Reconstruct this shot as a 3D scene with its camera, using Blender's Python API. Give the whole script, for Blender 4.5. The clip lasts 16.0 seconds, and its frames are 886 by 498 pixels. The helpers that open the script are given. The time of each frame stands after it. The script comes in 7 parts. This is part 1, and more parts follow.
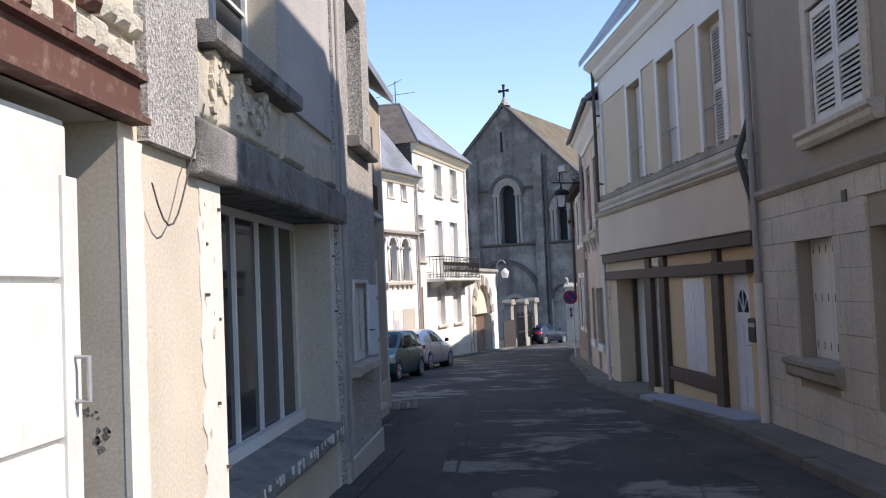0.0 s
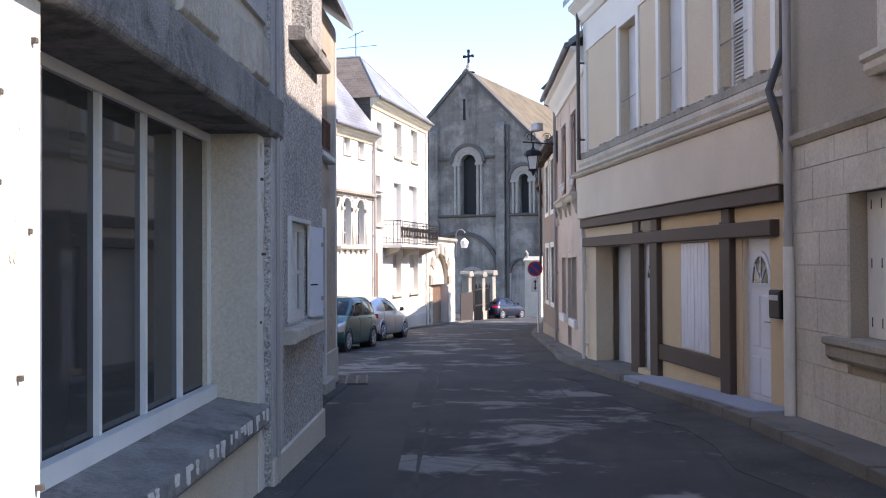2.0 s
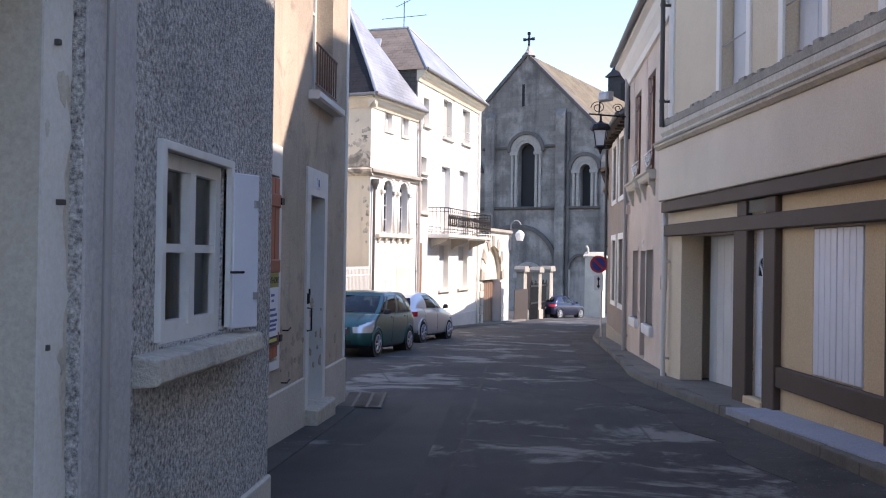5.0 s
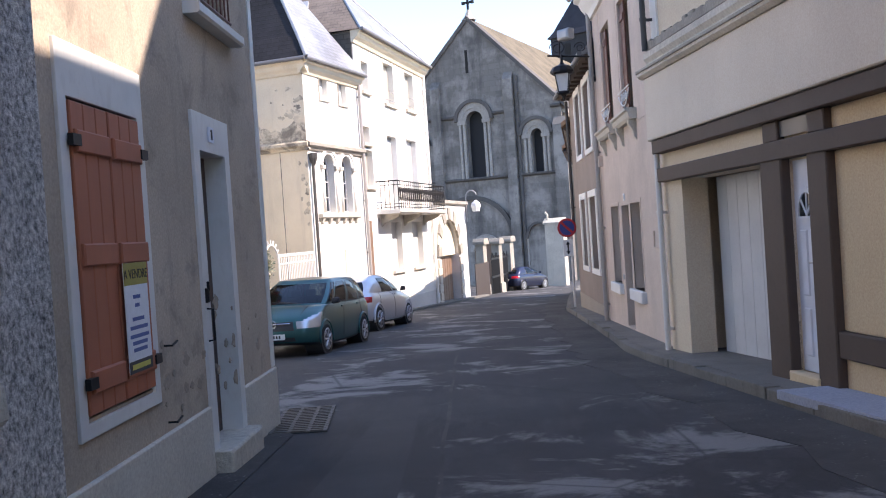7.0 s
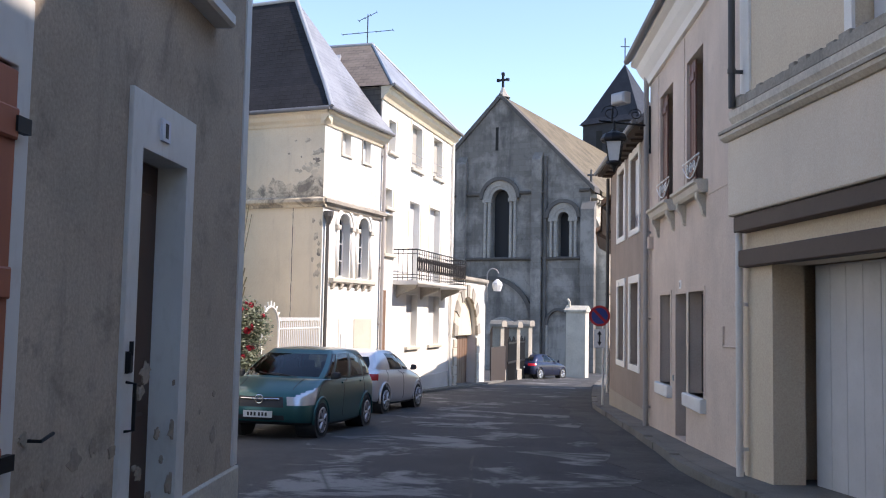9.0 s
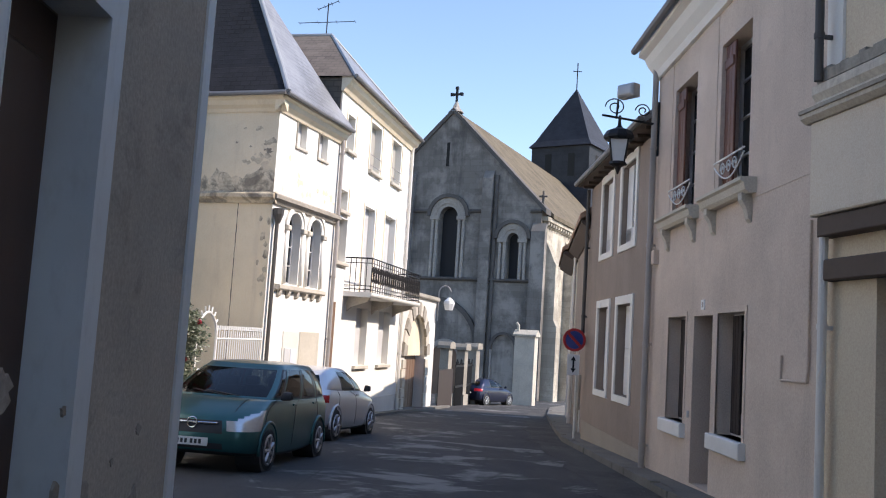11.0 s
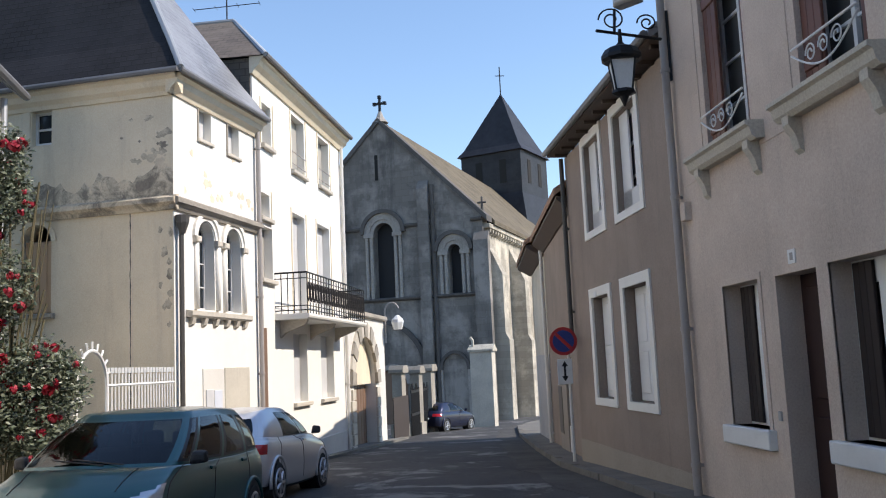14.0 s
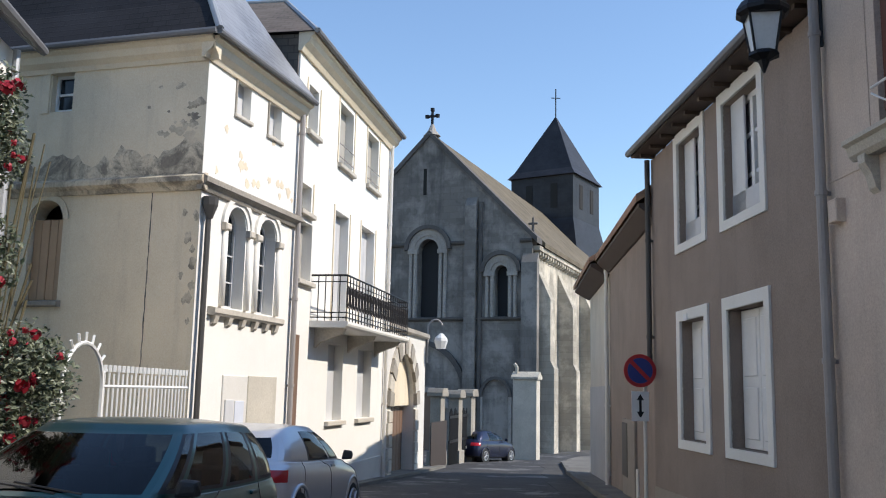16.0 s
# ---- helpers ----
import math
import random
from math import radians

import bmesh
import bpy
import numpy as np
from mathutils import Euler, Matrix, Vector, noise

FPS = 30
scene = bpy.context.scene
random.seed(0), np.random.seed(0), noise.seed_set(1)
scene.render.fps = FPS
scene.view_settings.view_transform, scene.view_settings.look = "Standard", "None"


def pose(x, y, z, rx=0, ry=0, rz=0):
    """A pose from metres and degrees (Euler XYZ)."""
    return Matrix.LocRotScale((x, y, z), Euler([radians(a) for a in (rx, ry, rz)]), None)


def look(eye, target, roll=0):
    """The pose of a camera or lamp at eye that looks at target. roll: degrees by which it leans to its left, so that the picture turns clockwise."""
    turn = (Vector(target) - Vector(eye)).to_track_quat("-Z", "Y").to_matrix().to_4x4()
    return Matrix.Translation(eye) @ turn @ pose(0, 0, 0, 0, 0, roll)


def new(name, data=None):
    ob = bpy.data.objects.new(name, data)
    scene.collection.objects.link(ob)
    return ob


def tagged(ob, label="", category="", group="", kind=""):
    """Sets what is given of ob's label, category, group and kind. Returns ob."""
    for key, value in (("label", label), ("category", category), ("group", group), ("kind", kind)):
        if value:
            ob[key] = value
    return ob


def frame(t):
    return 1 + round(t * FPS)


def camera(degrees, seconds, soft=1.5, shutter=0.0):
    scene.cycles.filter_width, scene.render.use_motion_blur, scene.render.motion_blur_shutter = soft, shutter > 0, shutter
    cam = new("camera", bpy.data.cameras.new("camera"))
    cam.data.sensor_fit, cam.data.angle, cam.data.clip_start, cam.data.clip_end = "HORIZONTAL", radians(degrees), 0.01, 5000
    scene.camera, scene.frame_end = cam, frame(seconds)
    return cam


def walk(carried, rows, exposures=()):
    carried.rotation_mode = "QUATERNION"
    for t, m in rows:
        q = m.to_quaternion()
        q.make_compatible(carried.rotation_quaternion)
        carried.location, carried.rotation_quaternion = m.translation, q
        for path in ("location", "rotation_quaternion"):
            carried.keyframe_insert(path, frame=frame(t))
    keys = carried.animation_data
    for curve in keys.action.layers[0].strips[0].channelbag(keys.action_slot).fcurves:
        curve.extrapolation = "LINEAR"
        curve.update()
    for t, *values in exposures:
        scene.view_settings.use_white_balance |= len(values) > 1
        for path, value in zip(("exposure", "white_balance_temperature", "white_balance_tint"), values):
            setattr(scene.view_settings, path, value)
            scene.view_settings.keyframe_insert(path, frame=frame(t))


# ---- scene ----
cam = camera(51.9, 16.0, 1.1)
PATH = [
    (0, (0.21, 0.465, 1.574), (0.056, 2.457, 1.662), -2.4),
    (0.5, (0.042, 1.077, 1.542), (-0.1, 3.072, 1.582), -3.0),
    (1, (-0.042, 1.64, 1.517), (-0.185, 3.635, 1.523), -3.4),
    (1.5, (-0.162, 2.31, 1.472), (-0.135, 4.309, 1.44), -3.0),
    (2, (-0.065, 2.783, 1.335), (-0.122, 4.782, 1.363), -0.3),
    (2.5, (0.003, 3.205, 1.315), (-0.176, 5.196, 1.271), -3.4),
    (3, (0.064, 3.959, 1.286), (0.006, 5.958, 1.28), -2.3),
    (3.5, (0.088, 4.515, 1.324), (0.03, 6.514, 1.337), 0.4),
    (6, (-0.122, 7.771, 1.171), (-0.339, 9.759, 1.189), 0.2),
    (6.5, (-0.205, 8.406, 1.163), (-0.278, 10.404, 1.111), -0.5),
    (7, (-0.181, 9.134, 1.102), (-0.265, 11.132, 1.071), -3.8),
    (7.5, (-0.201, 9.646, 1.056), (-0.318, 11.642, 1.019), -0.1),
    (8, (-0.221, 10.287, 1.028), (-0.367, 12.281, 1.041), -2.3),
    (8.5, (-0.244, 10.79, 1.057), (-0.493, 12.773, 1.135), -0.5),
    (9, (-0.439, 11.399, 1.035), (-0.552, 13.39, 1.178), 1.1),
    (9.5, (-0.597, 12.119, 1.004), (-0.672, 14.107, 1.21), 0.4),
    (10, (-0.84, 12.603, 0.956), (-0.852, 14.595, 1.132), 2.8),
    (12.5, (-1.374, 15.892, 0.806), (-1.23, 17.873, 1.038), 0.7),
    (13, (-1.406, 16.532, 0.741), (-1.209, 18.511, 0.952), -1.6),
    (13.5, (-1.438, 17.131, 0.725), (-1.293, 19.115, 0.931), -3.9),
    (14, (-1.472, 17.738, 0.716), (-1.294, 19.714, 0.97), -2.6),
    (14.5, (-1.46, 18.372, 0.737), (-1.335, 20.35, 1.01), -1.5),
    (15, (-1.517, 18.886, 0.722), (-1.487, 20.865, 1.008), -0.2),
    (15.5, (-1.551, 19.493, 0.68), (-1.453, 21.469, 0.974), -2.4),
    (16, (-1.627, 20.049, 0.668), (-1.539, 22.023, 0.978), 1.2),
]
EXPOSURES = [(0.0, 0.76, 6900, 18), (1.5, 1.22, 7100, 22), (2.5, 1.66, 7250, 23), (3.5, 1.74, 7200, 24), (6.0, 1.2, 7150, 23), (7.0, 1.58, 7150, 23), (8.0, 1.52, 7150, 22), (9.0, 1.16, 7100, 20), (10.0, 0.98, 7100, 19), (12.5, 0.68, 7050, 16), (14.0, 0.65, 6950, 14), (16.0, 0.5, 6750, 12)]
walk(cam, [(t, look(eye, target, roll)) for t, eye, target, roll in PATH], EXPOSURES)

# ---- light ----
SUN_AZ, SUN_EL = -12.0, 41.0          # degrees from +x towards +y, and above the horizon
world = bpy.data.worlds.new("sky")
scene.world = world
world.use_nodes = True
wn = world.node_tree
sky = wn.nodes.new("ShaderNodeTexSky")
sky.sky_type = "NISHITA"
sky.sun_disc = False
sky.sun_elevation, sky.sun_rotation = radians(SUN_EL), radians(90 - SUN_AZ)
sky.air_density, sky.dust_density, sky.ozone_density = 1.2, 0.05, 5.0
wn.links.new(sky.outputs[0], wn.nodes["Background"].inputs[0])
wn.nodes["Background"].inputs[1].default_value = 0.15
sun_dir = Vector((math.cos(radians(SUN_AZ)) * math.cos(radians(SUN_EL)), math.sin(radians(SUN_AZ)) * math.cos(radians(SUN_EL)), math.sin(radians(SUN_EL))))
sun = new("sun", bpy.data.lights.new("sun", "SUN"))
sun.data.energy, sun.data.angle, sun.data.color = 3.4, radians(0.53), (1.0, 0.95, 0.87)
sun.matrix_world = look(sun_dir * 40, (0, 0, 0))


# ---- materials ----
def nodes_of(name):
    m = bpy.data.materials.new(name)
    m.use_nodes = True
    nt = m.node_tree
    return m, nt, nt.nodes["Principled BSDF"]


def noise_tex(nt, scale, detail=6, rough=0.6, stretch=(1, 1, 1), dist=0.0):
    tc = nt.nodes.new("ShaderNodeTexCoord")
    mp = nt.nodes.new("ShaderNodeMapping")
    mp.inputs["Scale"].default_value = stretch
    n = nt.nodes.new("ShaderNodeTexNoise")
    n.inputs["Scale"].default_value, n.inputs["Detail"].default_value = scale, detail
    n.inputs["Roughness"].default_value, n.inputs["Distortion"].default_value = rough, dist
    nt.links.new(tc.outputs["Object"], mp.inputs[0])
    nt.links.new(mp.outputs[0], n.inputs["Vector"])
    return n.outputs["Fac"]


def ramp(nt, fac, lo, hi, c0=(0, 0, 0), c1=(1, 1, 1)):
    r = nt.nodes.new("ShaderNodeValToRGB")
    r.color_ramp.elements[0].position, r.color_ramp.elements[1].position = lo, hi
    r.color_ramp.elements[0].color, r.color_ramp.elements[1].color = (*c0, 1), (*c1, 1)
    nt.links.new(fac, r.inputs[0])
    return r.outputs[0]


def mix(nt, fac, a, b, mode="MIX"):
    m = nt.nodes.new("ShaderNodeMix")
    m.data_type, m.blend_type = "RGBA", mode
    for sock, val in ((m.inputs[0], fac), (m.inputs[6], a), (m.inputs[7], b)):
        if isinstance(val, (int, float)):
            sock.default_value = val
        elif isinstance(val, tuple):
            sock.default_value = (*val, 1)
        else:
            nt.links.new(val, sock)
    return m.outputs[2]


def bump(nt, bsdf, fac, strength, dist=0.01):
    b = nt.nodes.new("ShaderNodeBump")
    b.inputs["Strength"].default_value, b.inputs["Distance"].default_value = strength, dist
    nt.links.new(fac, b.inputs["Height"])
    nt.links.new(b.outputs[0], bsdf.inputs["Normal"])


def plaster(name, col, dark=0.8, stain=0.35, stain_col=None, grain=60, relief=0.25, dist=0.006, rough=0.92, scale=0.9, speck=0.0, blot_lo=0.6):
    """Wall coat: soft cloudy tone, vertical water streaks, patchy stains, fine grain in relief."""
    m, nt, b = nodes_of(name)
    cloud = ramp(nt, noise_tex(nt, scale, 8), 0.3, 0.72)
    tone = mix(nt, cloud, tuple(c * dark for c in col), col)
    stain_col = stain_col or tuple(c * 0.45 for c in col)
    streak = ramp(nt, noise_tex(nt, 1.0, 8, 0.65, (3.2, 3.2, 0.35)), 0.55, 0.8)
    tone = mix(nt, mix(nt, stain, (0, 0, 0), streak), tone, stain_col)
    blot = ramp(nt, noise_tex(nt, 2.3, 10, 0.72, dist=0.6), blot_lo, blot_lo + 0.12)
    tone = mix(nt, mix(nt, stain * 0.8, (0, 0, 0), blot), tone, stain_col)
    fine = noise_tex(nt, grain, 4, 0.7)
    tone = mix(nt, 0.35 + speck, tone, ramp(nt, fine, 0.3, 0.7, (0.25 - 0.3 * speck,) * 3, (0.75 + 0.3 * speck,) * 3), "OVERLAY")
    nt.links.new(tone, b.inputs["Base Color"])
    b.inputs["Roughness"].default_value = rough
    bump(nt, b, fine, relief, dist)
    return m


def paint(name, col, rough=0.5, wear=0.12, metal=0.0, grain=25, stretch=(1, 1, 1), under=None, relief=0.12):
    m, nt, b = nodes_of(name)
    n = noise_tex(nt, grain, 8, 0.65, stretch)
    big = ramp(nt, noise_tex(nt, 1.7, 6), 0.35, 0.7)
    tone = mix(nt, big, tuple(c * 0.86 for c in col), col)
    tone = mix(nt, mix(nt, wear, (0, 0, 0), ramp(nt, n, 0.52, 0.72)), tone, under or tuple(c * 0.5 for c in col))
    nt.links.new(tone, b.inputs["Base Color"])
    b.inputs["Roughness"].default_value, b.inputs["Metallic"].default_value = rough, metal
    bump(nt, b, n, relief, 0.003)
    return m


def plain(name, col, rough=0.5, metal=0.0, spec=0.5):
    m, nt, b = nodes_of(name)
    n = noise_tex(nt, 30, 5)
    nt.links.new(mix(nt, n, tuple(c * 0.85 for c in col), tuple(min(1, c * 1.12) for c in col)), b.inputs["Base Color"])
    b.inputs["Roughness"].default_value, b.inputs["Metallic"].default_value = rough, metal
    return m


def glass_pane(name, tint=(0.02, 0.025, 0.03), rough=0.06):
    m, nt, b = nodes_of(name)
    n = noise_tex(nt, 1.3, 3)
    b.inputs["Base Color"].default_value = (*tint, 1)
    b.inputs["Roughness"].default_value = rough
    b.inputs["IOR"].default_value = 1.4
    b.inputs["Transmission Weight"].default_value = 0.0
    bump(nt, b, n, 0.06, 0.01)
    return m


def clear_glass(name, tint=(0.75, 0.85, 0.85)):
    m, nt, b = nodes_of(name)
    out = nt.nodes["Material Output"]
    tr = nt.nodes.new("ShaderNodeBsdfTransparent")
    tr.inputs[0].default_value = (*tint, 1)
    gl = nt.nodes.new("ShaderNodeBsdfGlossy")
    gl.inputs["Roughness"].default_value = 0.03
    fr = nt.nodes.new("ShaderNodeFresnel")
    fr.inputs[0].default_value = 1.5
    mx = nt.nodes.new("ShaderNodeMixShader")
    nt.links.new(fr.outputs[0], mx.inputs[0])
    nt.links.new(tr.outputs[0], mx.inputs[1])
    nt.links.new(gl.outputs[0], mx.inputs[2])
    nt.links.new(mx.outputs[0], out.inputs[0])
    return m


def ashlar(name, col, joint=0.62, bw=0.75, bh=0.34, axis=0.0, stain=0.4, stain_col=None, seam=0.012):
    """Coursed stone seen from afar: brick pattern laid along the wall's own direction."""
    m, nt, b = nodes_of(name)
    tc = nt.nodes.new("ShaderNodeTexCoord")
    mp = nt.nodes.new("ShaderNodeMapping")
    mp.vector_type = "POINT"
    mp.inputs["Rotation"].default_value = (radians(90), 0, 0)
    pre = nt.nodes.new("ShaderNodeMapping")
    pre.inputs["Rotation"].default_value = (0, 0, axis)
    nt.links.new(tc.outputs["Object"], pre.inputs[0])
    sep = nt.nodes.new("ShaderNodeSeparateXYZ")
    nt.links.new(pre.outputs[0], sep.inputs[0])
    com = nt.nodes.new("ShaderNodeCombineXYZ")
    nt.links.new(sep.outputs[0], com.inputs[0])
    nt.links.new(sep.outputs[2], com.inputs[1])
    br = nt.nodes.new("ShaderNodeTexBrick")
    nt.links.new(com.outputs[0], br.inputs["Vector"])
    br.inputs["Scale"].default_value = 1.0
    br.inputs["Brick Width"].default_value, br.inputs["Row Height"].default_value = bw, bh
    br.inputs["Mortar Size"].default_value = seam
    br.inputs["Mortar Smooth"].default_value = 0.6
    br.inputs["Color1"].default_value = (*col, 1)
    br.inputs["Color2"].default_value = (*(c * 0.8 for c in col), 1)
    br.inputs["Mortar"].default_value = (*(c * joint for c in col), 1)
    cloud = ramp(nt, noise_tex(nt, 0.42, 9, 0.68), 0.47, 0.6)
    tone = mix(nt, mix(nt, 0.55, (0, 0, 0), cloud), br.outputs["Color"], tuple(min(1, c * 2.1) for c in col))
    sc = stain_col or tuple(c * 0.4 for c in col)
    streak = ramp(nt, noise_tex(nt, 0.5, 9, 0.7, (2.2, 2.2, 0.35)), 0.5, 0.75)
    tone = mix(nt, mix(nt, stain, (0, 0, 0), streak), tone, sc)
    blot = ramp(nt, noise_tex(nt, 1.4, 10, 0.75, dist=0.8), 0.55, 0.72)
    tone = mix(nt, mix(nt, stain * 0.7, (0, 0, 0), blot), tone, sc)
    nt.links.new(tone, b.inputs["Base Color"])
    b.inputs["Roughness"].default_value = 0.95
    bump(nt, b, mix(nt, 0.5, br.outputs["Fac"], noise_tex(nt, 14, 8)), 0.35, 0.02)
    return m


def slates(name, col, bw=0.22, bh=0.16, rough=0.45, uv=None):
    """Slate or tile courses; uv: plan direction along the eave and the course step measured in height."""
    m, nt, b = nodes_of(name)
    tc = nt.nodes.new("ShaderNodeTexCoord")
    pre = nt.nodes.new("ShaderNodeMapping")
    pre.inputs["Rotation"].default_value = (0, 0, uv or 0.0)
    nt.links.new(tc.outputs["Object"], pre.inputs[0])
    sep = nt.nodes.new("ShaderNodeSeparateXYZ")
    nt.links.new(pre.outputs[0], sep.inputs[0])
    com = nt.nodes.new("ShaderNodeCombineXYZ")
    nt.links.new(sep.outputs[0], com.inputs[0])
    nt.links.new(sep.outputs[2], com.inputs[1])
    br = nt.nodes.new("ShaderNodeTexBrick")
    nt.links.new(com.outputs[0], br.inputs["Vector"])
    br.inputs["Scale"].default_value = 1.0
    br.inputs["Brick Width"].default_value, br.inputs["Row Height"].default_value = bw, bh
    br.inputs["Mortar Size"].default_value, br.inputs["Mortar Smooth"].default_value = 0.012, 0.3
    br.inputs["Color1"].default_value = (*col, 1)
    br.inputs["Color2"].default_value = (*(c * 0.7 for c in col), 1)
    br.inputs["Mortar"].default_value = (*(c * 0.4 for c in col), 1)
    tone = mix(nt, ramp(nt, noise_tex(nt, 0.8, 8), 0.35, 0.7), br.outputs["Color"], tuple(c * 1.3 for c in col))
    tone = mix(nt, mix(nt, 0.4, (0, 0, 0), ramp(nt, noise_tex(nt, 3, 8, 0.7), 0.5, 0.7)), tone, tuple(c * 0.55 for c in col))
    nt.links.new(tone, b.inputs["Base Color"])
    b.inputs["Roughness"].default_value = rough
    b.inputs["Specular IOR Level"].default_value = 0.5 if rough < 0.5 else 0.25
    bump(nt, b, mix(nt, 0.5, br.outputs["Fac"], noise_tex(nt, 30, 5)), 0.5, 0.015)
    return m


def asphalt():
    m, nt, b = nodes_of("asphalt")
    fine = noise_tex(nt, 90, 5, 0.7)
    base = mix(nt, ramp(nt, noise_tex(nt, 0.5, 8, 0.6), 0.35, 0.65), (0.025, 0.025, 0.0275), (0.048, 0.047, 0.047))
    worn = ramp(nt, noise_tex(nt, 0.7, 12, 0.68, (0.8, 0.9, 1), 0.5), 0.545, 0.61)
    base = mix(nt, mix(nt, 0.95, (0, 0, 0), worn), base, (0.205, 0.2, 0.192))
    dust = ramp(nt, noise_tex(nt, 2.0, 9, 0.75, (1.6, 0.35, 1)), 0.5, 0.75)
    base = mix(nt, mix(nt, 0.25, (0, 0, 0), dust), base, (0.15, 0.14, 0.13))
    vo = nt.nodes.new("ShaderNodeTexVoronoi")
    vo.feature = "DISTANCE_TO_EDGE"
    tc = nt.nodes.new("ShaderNodeTexCoord")
    nt.links.new(tc.outputs["Object"], vo.inputs["Vector"])
    vo.inputs["Scale"].default_value = 0.45
    crack = ramp(nt, vo.outputs["Distance"], 0.0, 0.012, (1, 1, 1), (0, 0, 0))
    base = mix(nt, mix(nt, 0.6, (0, 0, 0), crack), base, (0.025, 0.025, 0.025))
    base = mix(nt, 0.5, base, ramp(nt, fine, 0.3, 0.7, (0.3, 0.3, 0.3), (0.7, 0.7, 0.7)), "OVERLAY")
    nt.links.new(base, b.inputs["Base Color"])
    b.inputs["Roughness"].default_value = 0.85
    bump(nt, b, fine, 0.6, 0.008)
    return m


ASPHALT = asphalt()


def smooth_tar():
    """Dark newer tar of a filled trench."""
    m, nt, b = nodes_of("smooth_tar")
    fine = noise_tex(nt, 110, 5, 0.7)
    base = mix(nt, ramp(nt, noise_tex(nt, 1.1, 9, 0.65), 0.35, 0.7), (0.026, 0.026, 0.028), (0.046, 0.045, 0.045))
    base = mix(nt, 0.4, base, ramp(nt, fine, 0.3, 0.7, (0.3, 0.3, 0.3), (0.7, 0.7, 0.7)), "OVERLAY")
    nt.links.new(base, b.inputs["Base Color"])
    b.inputs["Roughness"].default_value = 0.8
    bump(nt, b, fine, 0.4, 0.005)
    return m


def grit():
    """Loose pale grit and dust gathered beside the kerb."""
    m, nt, b = nodes_of("gutter_grit")
    vo = nt.nodes.new("ShaderNodeTexVoronoi")
    tc = nt.nodes.new("ShaderNodeTexCoord")
    nt.links.new(tc.outputs["Object"], vo.inputs["Vector"])
    vo.inputs["Scale"].default_value = 26
    fleck = ramp(nt, vo.outputs["Distance"], 0.12, 0.3, (1, 1, 1), (0, 0, 0))
    keep = ramp(nt, noise_tex(nt, 5, 8, 0.7), 0.52, 0.62)
    base = mix(nt, ramp(nt, noise_tex(nt, 0.9, 9, 0.7), 0.35, 0.65), (0.034, 0.033, 0.033), (0.08, 0.077, 0.072))
    base = mix(nt, mix(nt, keep, (0, 0, 0), fleck), base, (0.26, 0.25, 0.23))
    nt.links.new(base, b.inputs["Base Color"])
    b.inputs["Roughness"].default_value = 0.95
    bump(nt, b, mix(nt, 0.5, fleck, noise_tex(nt, 70, 5)), 0.6, 0.012)
    return m


TAR, GRIT = smooth_tar(), grit()
PAVE = plaster("pavement_tar", (0.2, 0.185, 0.16), 0.6, 0.7, (0.075, 0.07, 0.06), 80, 0.5, 0.006)
KERB = plaster("kerb_stone", (0.19, 0.178, 0.155), 0.6, 0.75, (0.06, 0.057, 0.05), 40, 0.5, 0.01)
SLAB = plaster("blue_slab", (0.33, 0.36, 0.42), 0.85, 0.3, (0.18, 0.18, 0.2), 40, 0.2)
GRAVEL_GROUND = plaster("ground_soil", (0.2, 0.18, 0.15), 0.7, 0.4)
LIME = plaster("limewash", (0.63, 0.56, 0.455), 0.78, 0.45, (0.38, 0.34, 0.27), 50, 0.18, 0.006)
LIME_WHITE = plaster("limewash_white", (0.72, 0.69, 0.63), 0.85, 0.35, (0.4, 0.37, 0.32), 50, 0.3, 0.006)
ROUGHCAST = plaster("roughcast", (0.55, 0.525, 0.49), 0.75, 0.3, (0.2, 0.19, 0.18), 46, 1.0, 0.03, speck=0.6)
CEMENT = plaster("cement_coat", (0.5, 0.48, 0.46), 0.78, 0.4, (0.22, 0.21, 0.2), 40, 0.3)
GREYCOAT = plaster("grey_coat", (0.53, 0.435, 0.335), 0.66, 0.75, (0.22, 0.185, 0.15), 45, 0.35, scale=0.8, blot_lo=0.53)
GREYWASH = plaster("damp_coat", (0.39, 0.32, 0.25), 0.75, 0.6, (0.2, 0.17, 0.14), 45, 0.35)
PLINTH = plaster("plinth_coat", (0.6, 0.55, 0.46), 0.8, 0.4, (0.3, 0.27, 0.22), 40, 0.3)
OLDSTONE = plaster("old_stone", (0.62, 0.57, 0.47), 0.62, 0.75, (0.17, 0.155, 0.14), 18, 0.8, 0.03)
BLACKSTONE = plaster("weathered_stone", (0.33, 0.315, 0.3), 0.55, 0.85, (0.06, 0.06, 0.064), 40, 0.8, 0.03, scale=2.4, blot_lo=0.5)
WHITECOAT = plaster("white_coat", (0.82, 0.795, 0.735), 0.92, 0.16, (0.5, 0.47, 0.42), 55, 0.2)
CREAM = plaster("cream_coat", (0.79, 0.675, 0.5), 0.84, 0.45, (0.42, 0.35, 0.26), 45, 0.25)
CREAM_STAIN = plaster("cream_band_stained", (0.74, 0.63, 0.47), 0.6, 1.0, (0.15, 0.13, 0.11), 30, 0.4, scale=1.9, blot_lo=0.46)
BEIGE = plaster("beige_coat", (0.66, 0.55, 0.405), 0.9, 0.15, (0.4, 0.34, 0.26), 50, 0.2)
TAUPE = plaster("taupe_coat", (0.36, 0.31, 0.25), 0.85, 0.25, (0.22, 0.19, 0.15), 50, 0.25)
